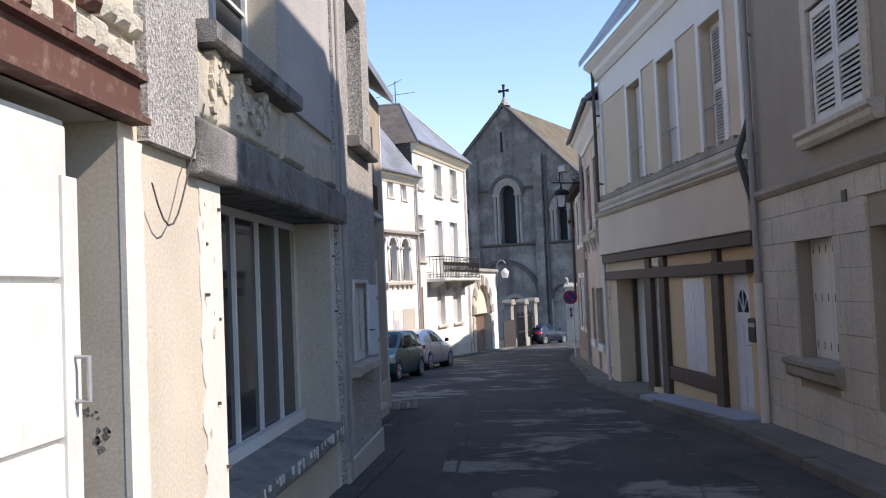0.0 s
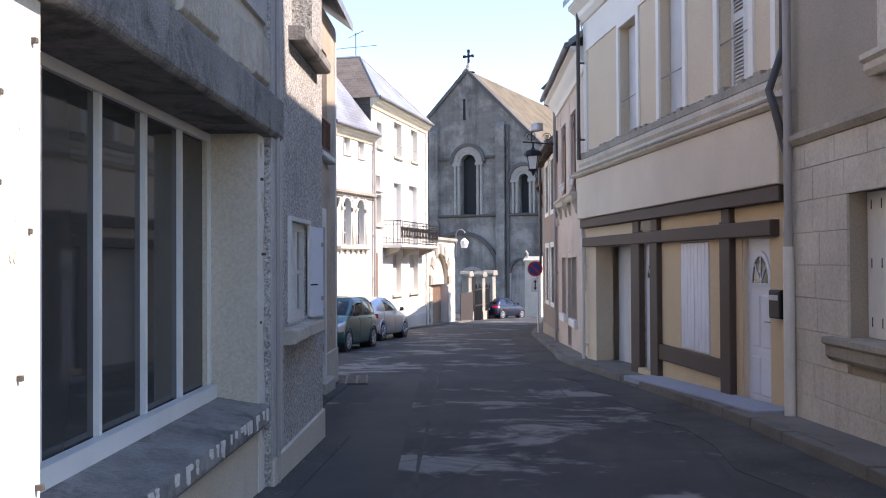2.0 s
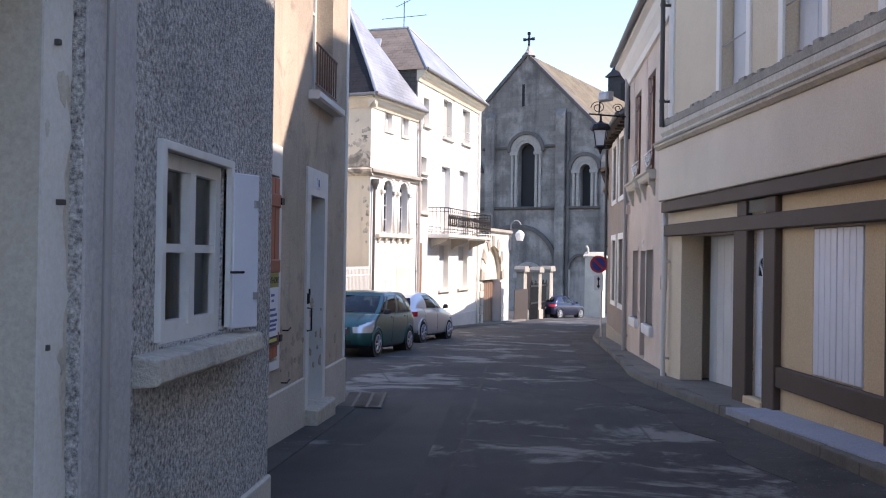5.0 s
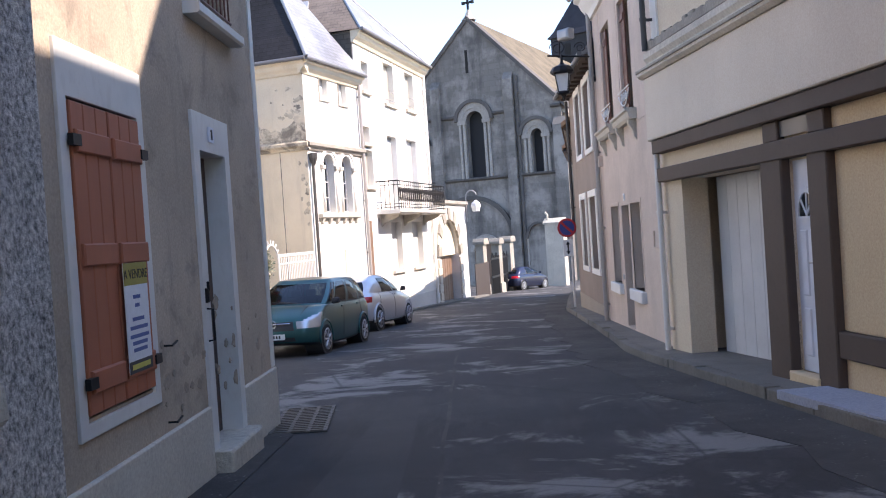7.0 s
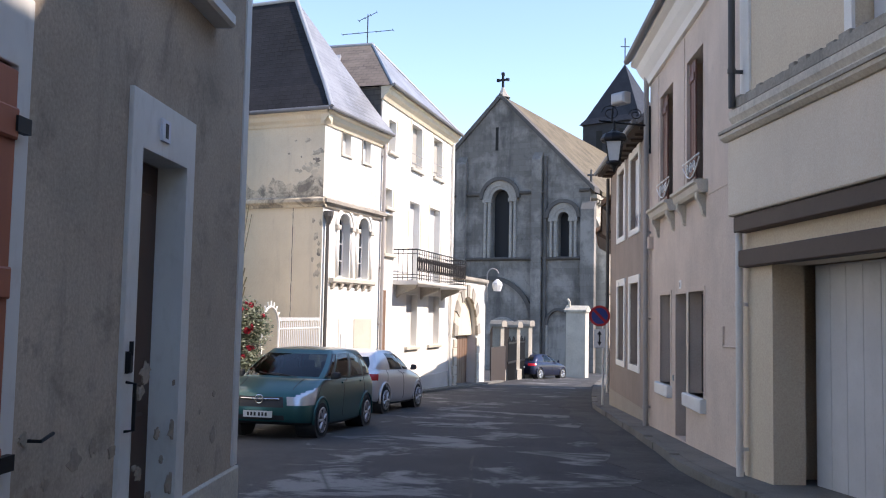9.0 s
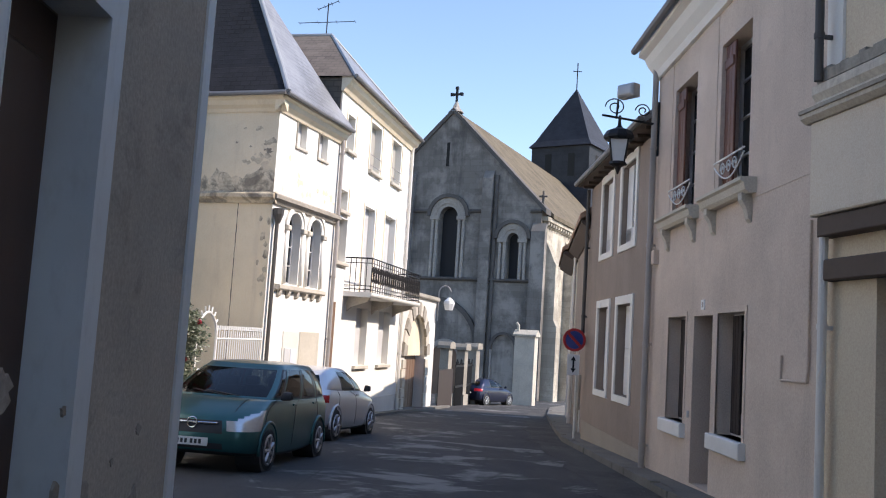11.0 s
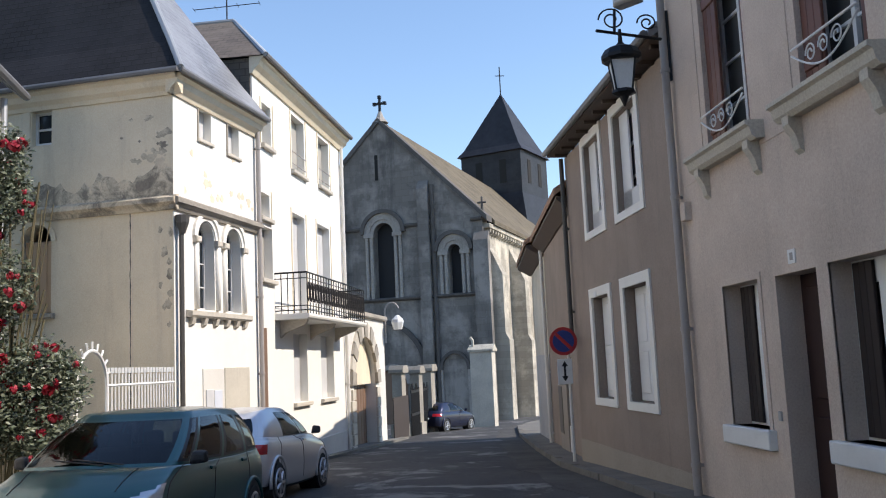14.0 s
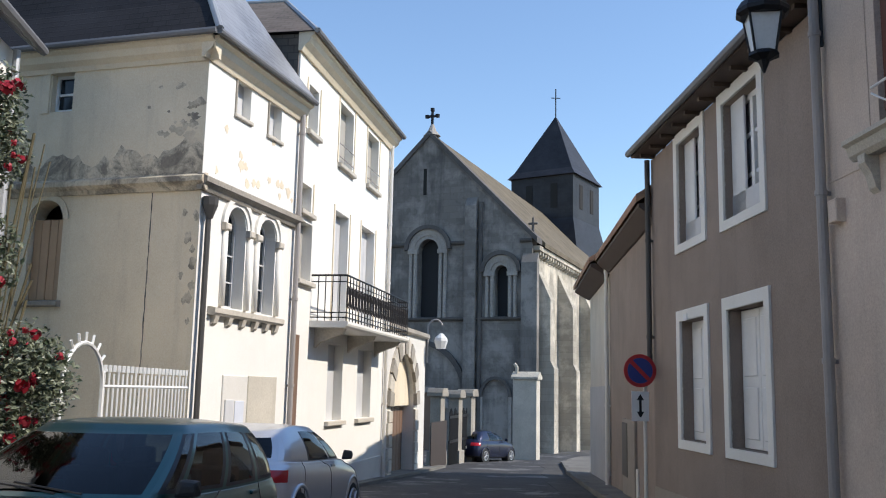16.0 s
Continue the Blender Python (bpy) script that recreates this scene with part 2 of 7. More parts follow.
OCHRE = plaster("ochre_coat", (0.64, 0.49, 0.31), 0.9, 0.15, (0.42, 0.3, 0.18), 50, 0.2)
FASCIA = plaster("fascia_coat", (0.71, 0.615, 0.495), 0.88, 0.25, (0.45, 0.4, 0.33), 60, 0.15)
PALE = plaster("pale_coat", (0.665, 0.543, 0.448), 0.76, 0.55, (0.38, 0.32, 0.265), 50, 0.25)
GREYHOUSE = plaster("grey_brown_coat", (0.32, 0.252, 0.208), 0.74, 0.6, (0.18, 0.155, 0.13), 55, 0.3)
STONE = plaster("white_stone", (0.62, 0.565, 0.475), 0.72, 0.6, (0.32, 0.29, 0.24), 22, 0.4, 0.012)
STONE_DARK = plaster("grimy_moulding", (0.4, 0.36, 0.3), 0.6, 0.7, (0.12, 0.11, 0.1), 25, 0.5, 0.015)
CHURCH_ANG = radians(24)
# Front stone darkened for shade; the side copy below is lightened for sun.
CHURCH = ashlar("church_stone_shaded", (0.195, 0.18, 0.164), 0.75, 0.8, 0.36, CHURCH_ANG, 0.85, (0.06, 0.057, 0.055), 0.014)
CHURCH_TRIM = plaster("church_trim", (0.4, 0.37, 0.335), 0.7, 0.55, (0.13, 0.125, 0.12), 10, 0.5, 0.03)
# Dark for soot and for the shadow lines the front does not cast.
CHURCH_SOOT_SHADE = plaster("church_soot_shade", (0.13, 0.12, 0.112), 0.6, 0.5, (0.05, 0.048, 0.047), 12, 0.5, 0.03)
CHURCH_LIT = ashlar("church_stone_lit", (0.4, 0.36, 0.295), 0.72, 0.7, 0.34, CHURCH_ANG - radians(90), 0.6, (0.15, 0.135, 0.115))
TILE_ROOF = slates("brown_tile", (0.145, 0.12, 0.083), 0.2, 0.14, 0.85, CHURCH_ANG - radians(90))
# Slate lightened to carry the sun on the street slopes.
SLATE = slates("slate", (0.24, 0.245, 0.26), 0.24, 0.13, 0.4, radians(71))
SPIRE_SLATE = slates("spire_slate", (0.026, 0.026, 0.03), 0.4, 0.3, 0.5, CHURCH_ANG)
# The same slate near-black, for slopes out of the sun.
SLATE_SHADED = slates("slate_side", (0.02, 0.02, 0.023), 0.24, 0.13, 0.85, 0.0)
BROWN_SLATE = slates("brown_slate", (0.15, 0.125, 0.105), 0.25, 0.15, 0.8, 0.0)
TILES = slates("clay_tile", (0.33, 0.2, 0.13), 0.2, 0.14, 0.9, radians(90))
ZINC = paint("zinc", (0.42, 0.43, 0.44), 0.5, 0.2, 0.5)
GREYPIPE = paint("grey_pipe", (0.36, 0.33, 0.31), 0.6, 0.2)
WHITEPIPE = paint("white_pipe", (0.72, 0.69, 0.64), 0.5, 0.15)
DULLZINC = paint("dull_zinc", (0.19, 0.19, 0.195), 0.6, 0.3, 0.2)
DARKPIPE = paint("dark_pipe", (0.07, 0.065, 0.06), 0.6, 0.2)
WHITE = paint("white_paint", (0.78, 0.78, 0.76), 0.45, 0.1)
WHITE_OLD = paint("old_white_paint", (0.72, 0.71, 0.67), 0.55, 0.3, 0, 14, (1, 1, 0.4), (0.42, 0.38, 0.32))
BLUEWHITE = paint("cool_white_paint", (0.68, 0.71, 0.78), 0.45, 0.08)
GREYDOOR = paint("pale_grey_paint", (0.6, 0.6, 0.6), 0.55, 0.15)
DARKBROWN = paint("dark_brown_paint", (0.02, 0.011, 0.01), 0.65, 0.2, 0, 20, (1, 1, 0.15))
MAROON = paint("maroon_paint", (0.03, 0.0075, 0.0055), 0.6, 0.15)
BROWN = paint("brown_paint", (0.045, 0.028, 0.022), 0.55, 0.25, 0, 20, (1, 1, 0.15))
REDBROWN = paint("red_brown_paint", (0.15, 0.055, 0.035), 0.5, 0.2, 0, 20, (1, 1, 0.15))
BEAM = paint("beam_brown", (0.085, 0.058, 0.044), 0.7, 0.3, 0, 18, (1, 1, 1))
BRICKRED = paint("terracotta_paint", (0.42, 0.135, 0.07), 0.6, 0.25, 0, 16, (1, 1, 0.12), (0.24, 0.09, 0.06))
DARK_OAK = paint("dark_oak", (0.075, 0.036, 0.022), 0.5, 0.3, 0, 20, (1, 1, 0.1))
OAK = paint("old_oak", (0.2, 0.12, 0.078), 0.6, 0.35, 0, 20, (1, 1, 0.1))
GREYWOOD = paint("grey_wood", (0.3, 0.26, 0.22), 0.75, 0.35, 0, 20, (1, 1, 0.1))
RUST = paint("rusted_steel", (0.12, 0.055, 0.042), 0.9, 0.7, 0.0, 9, (1, 1, 1), (0.3, 0.22, 0.17), 0.6)
IRON = plain("black_iron", (0.02, 0.02, 0.022), 0.5, 0.6)
CASTIRON = paint("cast_iron", (0.11, 0.1, 0.09), 0.6, 0.35, 0.4)
PANE = glass_pane("window_glass")
PANE_GREY = glass_pane("curtained_glass", (0.1, 0.1, 0.097), 0.1)
PANE_LACE = glass_pane("lace_glass", (0.34, 0.34, 0.34), 0.15)
FADED = paint("faded_shutter_paint", (0.42, 0.395, 0.35), 0.7, 0.25, 0, 14, (1, 1, 0.3))
CLEAR_PANE = clear_glass("clear_pane", (0.8, 0.84, 0.84))
LEAD_GLASS = plain("church_glass", (0.012, 0.013, 0.016), 0.7)
SHOP_GLASS = glass_pane("shop_glass", (0.04, 0.042, 0.043), 0.035)
CURTAIN = plain("net_curtain", (0.62, 0.63, 0.64), 0.9)
# Near-black sheets for unlit depth: hallway, drain, church slit, tower louvres.
DARK = plain("dark_inside", (0.015, 0.014, 0.013), 0.9)


# ---- building helpers ----
GS = -0.0365                                    # the street falls gently towards the church


def gz(y):
    return GS * y


class Frame:
    """A facade's own axes: u along the wall, z up, d out towards the street."""

    def __init__(self, p, q, side, lift=0.0):
        self.lift = lift
        self.p = Vector((p[0], p[1], 0))
        self.len = (Vector(q) - Vector(p)).length
        self.t = ((Vector(q) - Vector(p)) / self.len).to_3d()
        self.n = Vector((self.t.y, -self.t.x, 0)) * side

    def __call__(self, u, z, d=0.0):
        v = self.p + self.t * u + self.n * d
        return Vector((v.x, v.y, z + self.lift))


class Shape:
    def __init__(self):
        self.v, self.f = [], []

    def add(self, vs, fs):
        k = len(self.v)
        self.v += [tuple(x) for x in vs]
        self.f += [tuple(i + k for i in f) for f in fs]
        return self

    def hexa(self, c):
        return self.add(c, [(0, 1, 2, 3), (7, 6, 5, 4), (0, 4, 5, 1), (1, 5, 6, 2), (2, 6, 7, 3), (3, 7, 4, 0)])

    def box(self, fr, u0, u1, z0, z1, d0, d1):
        return self.hexa([fr(u0, z0, d0), fr(u1, z0, d0), fr(u1, z1, d0), fr(u0, z1, d0), fr(u0, z0, d1), fr(u1, z0, d1), fr(u1, z1, d1), fr(u0, z1, d1)])

    def abox(self, x0, x1, y0, y1, z0, z1):
        return self.hexa([(x0, y0, z0), (x1, y0, z0), (x1, y1, z0), (x0, y1, z0), (x0, y0, z1), (x1, y0, z1), (x1, y1, z1), (x0, y1, z1)])

    def cham(self, fr, u0, u1, z0, z1, d0, d1, c=0.01):
        """Box whose street side is chamfered all round."""
        b = [fr(u0, z0, d0), fr(u1, z0, d0), fr(u1, z1, d0), fr(u0, z1, d0)]
        m = [fr(u0, z0, d1 - c), fr(u1, z0, d1 - c), fr(u1, z1, d1 - c), fr(u0, z1, d1 - c)]
        t = [fr(u0 + c, z0 + c, d1), fr(u1 - c, z0 + c, d1), fr(u1 - c, z1 - c, d1), fr(u0 + c, z1 - c, d1)]
        fs = [(0, 1, 2, 3), (11, 10, 9, 8)]
        for k in (0, 4):
            fs += [(k + i, k + (i + 1) % 4, k + 4 + (i + 1) % 4, k + 4 + i) for i in range(4)]
        return self.add(b + m + t, fs)

    def prism(self, fr, u0, u1, prof):
        """Extrudes a closed profile of (d, z) along u."""
        n = len(prof)
        vs = [fr(u0, z, d) for d, z in prof] + [fr(u1, z, d) for d, z in prof]
        return self.add(vs, [tuple(range(n)), tuple(reversed(range(n, 2 * n)))] + [(i, (i + 1) % n, n + (i + 1) % n, n + i) for i in range(n)])

    def tube(self, pts, r, n=8):
        pts = [Vector(p) for p in pts]
        rings = []
        for i, p in enumerate(pts):
            a = pts[max(i - 1, 0)]
            b = pts[min(i + 1, len(pts) - 1)]
            t = (b - a).normalized()
            s = t.orthogonal().normalized() if i == 0 else (rings_s - t * rings_s.dot(t)).normalized()
            rings_s = s
            w = t.cross(s)
            rings.append([p + (s * math.cos(2 * math.pi * j / n) + w * math.sin(2 * math.pi * j / n)) * r for j in range(n)])
        vs = [v for ring in rings for v in ring]
        fs = [(i * n + j, i * n + (j + 1) % n, (i + 1) * n + (j + 1) % n, (i + 1) * n + j) for i in range(len(pts) - 1) for j in range(n)]
        fs += [tuple(range(n)), tuple(range((len(pts) - 1) * n, len(pts) * n))]
        return self.add(vs, fs)

    def poly(self, fr, pts, d0, d1):
        """Extrudes an outline of (u, z) from depth d0 to d1."""
        n = len(pts)
        vs = [fr(u, z, d0) for u, z in pts] + [fr(u, z, d1) for u, z in pts]
        return self.add(vs, [tuple(range(n)), tuple(reversed(range(n, 2 * n)))] + [(i, (i + 1) % n, n + (i + 1) % n, n + i) for i in range(n)])

    def strip(self, fr, inner, outer, d0, d1):
        """A band between two outlines of (u, z) with equal counts."""
        n = len(inner)
        vs = [fr(*p, d) for d in (d0, d1) for line in (inner, outer) for p in line]
        fs = [(0, n, 3 * n, 2 * n), (n - 1, 3 * n - 1, 4 * n - 1, 2 * n - 1)]
        for i in range(n - 1):
            fs += [(i, i + 1, n + i + 1, n + i), (2 * n + i, 3 * n + i, 3 * n + i + 1, 2 * n + i + 1), (i, 2 * n + i, 2 * n + i + 1, i + 1), (n + i, n + i + 1, 3 * n + i + 1, 3 * n + i)]
        return self.add(vs, fs)

    def ring(self, fr, inner, outer, d0, d1):
        """A closed frame between an inner and an outer outline of (u, z)."""
        n = len(inner)
        vs = [fr(*p, d) for d in (d0, d1) for line in (inner, outer) for p in line]
        fs = []
        for i in range(n):
            j = (i + 1) % n
            fs += [(i, j, n + j, n + i), (2 * n + i, 3 * n + i, 3 * n + j, 2 * n + j), (i, 2 * n + i, 2 * n + j, j), (n + i, n + j, 3 * n + j, 3 * n + i)]
        return self.add(vs, fs)



def part(name, sh, mat, parent=None, label="", bevel=0.0, smooth=False):
    me = bpy.data.meshes.new(name)
    me.from_pydata([Vector(v) for v in sh.v], [], sh.f)
    bm = bmesh.new()
    bm.from_mesh(me)
    bmesh.ops.recalc_face_normals(bm, faces=bm.faces)
    if bevel:
        edges = [e for e in bm.edges if len(e.link_faces) == 2 and e.calc_face_angle(0) > 0.6]
        bmesh.ops.bevel(bm, geom=edges, offset=bevel, segments=2, affect="EDGES", profile=0.6)
    if smooth:
        for f in bm.faces:
            f.smooth = True
    bm.to_mesh(me)
    bm.free()
    for m in mat if isinstance(mat, (list, tuple)) else (mat,):
        me.materials.append(m)
    ob = new(name, me)
    if parent is not None:
        ob.parent = parent
        if parent.type == "EMPTY":
            ob.matrix_parent_inverse = Matrix.Translation(-parent.location)
    if label:
        ob["label"] = label
    return ob


def thing(name, at, label, category, group=""):
    e = new(name)
    e.location = at
    e.empty_display_size = 0.3
    return tagged(e, label, category, group)


def arc(uc, zc, r, a0=180, a1=0, n=14, squash=1.0):
    return [(uc + r * math.cos(radians(a0 + (a1 - a0) * i / n)), zc + squash * r * math.sin(radians(a0 + (a1 - a0) * i / n))) for i in range(n + 1)]


def wall_shape(fr, u0, u1, z0, z1, holes=(), thick=0.35, d=0.0):
    """A wall with real openings. holes: (u0, u1, z0, z1, arched)."""
    us = sorted({u0, u1, *(h[0] for h in holes), *(h[1] for h in holes)})
    us = [u for u in us if u0 - 1e-6 <= u <= u1 + 1e-6]
    zs = sorted({z0, z1, *(h[2] for h in holes), *(h[3] for h in holes)})
    zs = [z for z in zs if z0 - 1e-6 <= z <= z1 + 1e-6]

    def solid(i, j):
        if not (0 <= i < len(us) - 1 and 0 <= j < len(zs) - 1):
            return False
        cu, cz = (us[i] + us[i + 1]) / 2, (zs[j] + zs[j + 1]) / 2
        return not any(h[0] < cu < h[1] and h[2] < cz < h[3] for h in holes)
    s = Shape()
    back = d - thick
    for i in range(len(us) - 1):
        for j in range(len(zs) - 1):
            if not solid(i, j):
                continue
            a, b, c, e = us[i], us[i + 1], zs[j], zs[j + 1]
            s.add([fr(a, c, d), fr(b, c, d), fr(b, e, d), fr(a, e, d)], [(0, 1, 2, 3)])
            s.add([fr(a, c, back), fr(b, c, back), fr(b, e, back), fr(a, e, back)], [(3, 2, 1, 0)])
            for ok, p, q in ((solid(i - 1, j), (a, c), (a, e)), (solid(i + 1, j), (b, c), (b, e)), (solid(i, j - 1), (a, c), (b, c)), (solid(i, j + 1), (a, e), (b, e))):
                if not ok:
                    s.add([fr(*p, d), fr(*q, d), fr(*q, back), fr(*p, back)], [(0, 1, 2, 3)])
    for h in holes:
        if len(h) > 4 and h[4]:
            r = (h[1] - h[0]) / 2
            rise = h[4] if h[4] is not True else r
            pts = arc((h[0] + h[1]) / 2, h[3] - rise, r, squash=rise / r)
            s.strip(fr, pts, [(u, h[3]) for u, z in pts], d, back)
    bm_s = Shape()
    bm_s.v, bm_s.f = s.v, s.f
    return bm_s


def weld(ob):
    bm = bmesh.new()
    bm.from_mesh(ob.data)
    bmesh.ops.remove_doubles(bm, verts=bm.verts, dist=0.0005)
    bmesh.ops.recalc_face_normals(bm, faces=bm.faces)
    bm.to_mesh(ob.data)
    bm.free()
    return ob


def house(label, fr, u0, u1, z0, z1, holes, mat, depth=6.0, thick=0.35, category="house"):
    e = thing("house", fr((u0 + u1) / 2, gz(fr((u0 + u1) / 2, 0).y), -depth / 2), label, category)
    weld(part("wall", wall_shape(fr, u0, u1, z0, z1, holes, thick), mat, e))
    s = Shape()
    s.box(fr, u0, u0 + 0.3, z0, z1, -thick - 0.002, -depth).box(fr, u1 - 0.3, u1, z0, z1, -thick - 0.002, -depth)
    s.box(fr, u0 + 0.302, u1 - 0.302, z0, z1, -depth + 0.3, -depth)
    part("rear_wall", s, mat, e)
    return e


def gable_roof(e, fr, u0, u1, z, mat, depth=6.0, over=0.28, rise=2.4, th=0.14, name="roof"):
    s = Shape()
    s.prism(fr, u0, u1, [(over, z), (over, z + th), (-depth / 2, z + rise + th), (-depth - 0.1, z + th), (-depth - 0.1, z), (-depth / 2, z + rise)])
    r = part(name, s, mat, e)
    g = Shape()
    for a in (u0 + 0.01, u1 - 0.25):
        g.prism(fr, a, a + 0.24, [(-0.05, z - 0.02), (-depth / 2, z + rise - 0.03), (-depth, z - 0.02)])
    part("gable", g, PLINTH, e)
    return r


def window(e, fr, u0, u1, z0, z1, rec=0.18, cols=2, rows=3, mat=None, pane=None, bar=0.03, rim=0.06, name="window", arched=False, curtain=False, label=""):
    """Casement set back in its opening: frame with glazing bars, and its panes."""
    mat, pane = mat or WHITE, pane or PANE
    s = Shape()
    d0, d1 = -rec - 0.06, -rec
    r = (u1 - u0) / 2
    zt = z1 - r if arched else z1
    if arched:
        inner = [(u0 + rim, z0 + rim * 1.4)] + arc((u0 + u1) / 2, zt, r - rim) + [(u1 - rim, z0 + rim * 1.4)]
        outer = [(u0, z0)] + arc((u0 + u1) / 2, zt, r) + [(u1, z0)]
    else:
        inner = [(u0 + rim, z0 + rim * 1.4), (u0 + rim, z1 - rim), (u1 - rim, z1 - rim), (u1 - rim, z0 + rim * 1.4)]
        outer = [(u0, z0), (u0, z1), (u1, z1), (u1, z0)]
    w = part(name, s.ring(fr, inner, outer, d0, d1), mat, e, label)
    for i in range(1, cols):
        u = u0 + (u1 - u0) * i / cols
        wd = bar if i != cols // 2 or cols % 2 else bar * 1.8
        part("mullion", Shape().box(fr, u - wd / 2, u + wd / 2, z0 + rim, z1 - rim, d0 + 0.008, d1 + (0.012 if wd > bar else -0.004)), mat, w)
    for j in range(1, rows):
        z = z0 + (zt - z0) * j / rows
        part("glazing_bar", Shape().box(fr, u0 + rim, u1 - rim, z - bar / 2, z + bar / 2, d0 + 0.012, d1 - 0.008), mat, w)
    for i in range(cols):
        a, b = u0 + (u1 - u0) * i / cols + 0.012, u0 + (u1 - u0) * (i + 1) / cols - 0.012
        if arched:
            pts = [(a, z0 + 0.02), (b, z0 + 0.02)] + [(u, z) for u, z in reversed(arc((u0 + u1) / 2, zt, r - 0.02)) if a <= u <= b]
            part("pane", Shape().poly(fr, pts, d0 + 0.02, d0 + 0.026), pane, w)
        else:
            part("pane", Shape().box(fr, a, b, z0 + 0.02, z1 - 0.02, d0 + 0.02, d0 + 0.026), pane, w)
    if curtain:
        c = Shape()
        n = 24
        for i in range(n):
            a, b = u0 + (u1 - u0) * i / n, u0 + (u1 - u0) * (i + 1) / n
            da, db = d0 - 0.05 + 0.02 * math.sin(i * 1.9), d0 - 0.05 + 0.02 * math.sin((i + 1) * 1.9)
            c.add([fr(a, z0, da), fr(b, z0, db), fr(b, z1, db), fr(a, z1, da)], [(0, 1, 2, 3)])
            c.add([fr(a, z0, da - 0.004), fr(b, z0, db - 0.004), fr(b, z1, db - 0.004), fr(a, z1, da - 0.004)], [(3, 2, 1, 0)])
        part("curtain", c, CURTAIN, w)
    return w


def surround(e, fr, u0, u1, z0, z1, w, mat, proud=0.025, bottom=True, top=None, name="window_surround"):
    top = top or w
    if bottom:
        zb = z0 - w * 0.8
        s = Shape().ring(fr, [(u0, z0), (u0, z1), (u1, z1), (u1, z0)], [(u0 - w, zb), (u0 - w, z1 + top), (u1 + w, z1 + top), (u1 + w, zb)], -0.02, proud)
    else:
        s = Shape().strip(fr, [(u0, z0), (u0, z1), (u1, z1), (u1, z0)], [(u0 - w, z0), (u0 - w, z1 + top), (u1 + w, z1 + top), (u1 + w, z0)], -0.02, proud)
    return part(name, s, mat, e, bevel=0.006)


def sill(e, fr, u0, u1, z, mat, h=0.1, out=0.12, inn=0.18, name="sill"):
    s = Shape().prism(fr, u0, u1, [(-inn, z - h), (out - 0.02, z - h), (out, z - h + 0.02), (out, z - 0.02), (out - 0.02, z - 0.006), (-inn, z + 0.01)])
    return part(name, s, mat, e)


def panel_leaf(e, fr, u0, u1, z0, z1, d, mat, boards=4, battens=(), name="shutter", th=0.03, label=""):
    """Boarded leaf with grooves between its boards and battens across."""
    if boards == 1:
        sh = part(name, Shape().cham(fr, u0 + 0.002, u1 - 0.002, z0, z1, d - th, d, 0.006), mat, e, label)
    else:
        sh = part(name, Shape().box(fr, u0 + 0.002, u1 - 0.002, z0, z1, d - th, d - 0.012), mat, e, label)
        for i in range(boards):
            a, b = u0 + (u1 - u0) * i / boards, u0 + (u1 - u0) * (i + 1) / boards
            part("board", Shape().cham(fr, a + 0.003, b - 0.003, z0, z1, d - 0.012, d, 0.006), mat, sh)
    for z in battens:
        part("batten", Shape().cham(fr, u0 + 0.02, u1 - 0.02, z - 0.06, z + 0.06, d - 0.004, d + 0.022, 0.008), mat, sh)
    return sh


def louvre(e, fr, u0, u1, z0, z1, d, mat, name="shutter", rails=2):
    st = 0.07
    q = lambda a, b, c, f: [(a, c), (a, f), (b, f), (b, c)]
    sh = part(name, Shape().ring(fr, q(u0 + st, u1 - st, z0 + 0.09, z1 - 0.09), q(u0, u1, z0, z1), d - 0.035, d), mat, e)
    for k in range(1, rails):
        z = z0 + (z1 - z0 - 0.09) * k / rails
        part("rail", Shape().box(fr, u0 + st, u1 - st, z, z + 0.09, d - 0.033, d - 0.003), mat, sh)
    for k in range(rails):
        a, b = z0 + (z1 - z0 - 0.09) * k / rails + 0.09, z0 + (z1 - z0 - 0.09) * (k + 1) / rails
        n = max(4, int((b - a) / 0.05))
        lo = Shape()
        for i in range(n):
            z = a + (b - a) * (i + 0.5) / n
            lo.add([fr(u0 + st, z - 0.022, d - 0.004), fr(u1 - st, z - 0.022, d - 0.004), fr(u1 - st, z + 0.02, d - 0.032), fr(u0 + st, z + 0.02, d - 0.032)], [(0, 1, 2, 3)])
            lo.add([fr(u0 + st, z - 0.03, d - 0.004), fr(u1 - st, z - 0.03, d - 0.004), fr(u1 - st, z + 0.012, d - 0.032), fr(u0 + st, z + 0.012, d - 0.032)], [(3, 2, 1, 0)])
        tagged(part("slats", lo, mat, sh), kind="stuff")
    return sh


def pipe(fr, u, z0, z1, mat, r=0.045, d=0.08, foot=False, label="rain pipe", extra=()):
    e = thing("drainpipe", fr(u, z0, d), label, "drainpipe")
    part("pipe", Shape().tube([fr(u, z0, d), fr(u, z1, d)], r, 10), mat, e, smooth=False)
    for z in [z0 + 0.4 + k * 1.6 for k in range(int((z1 - z0) / 1.6) + 1)]:
        if z < z1:
            part("bracket", Shape().tube([fr(u, z, d), fr(u, z + 0.05, d)], r * 1.22, 10).box(fr, u - 0.012, u + 0.012, z, z + 0.04, -0.02, d), mat, e)
    if foot:
        part("foot_sleeve", Shape().tube([fr(u, z0 - 0.02, d), fr(u, z0 + 1.9, d)], r * 1.35, 12), foot, e)
    return e


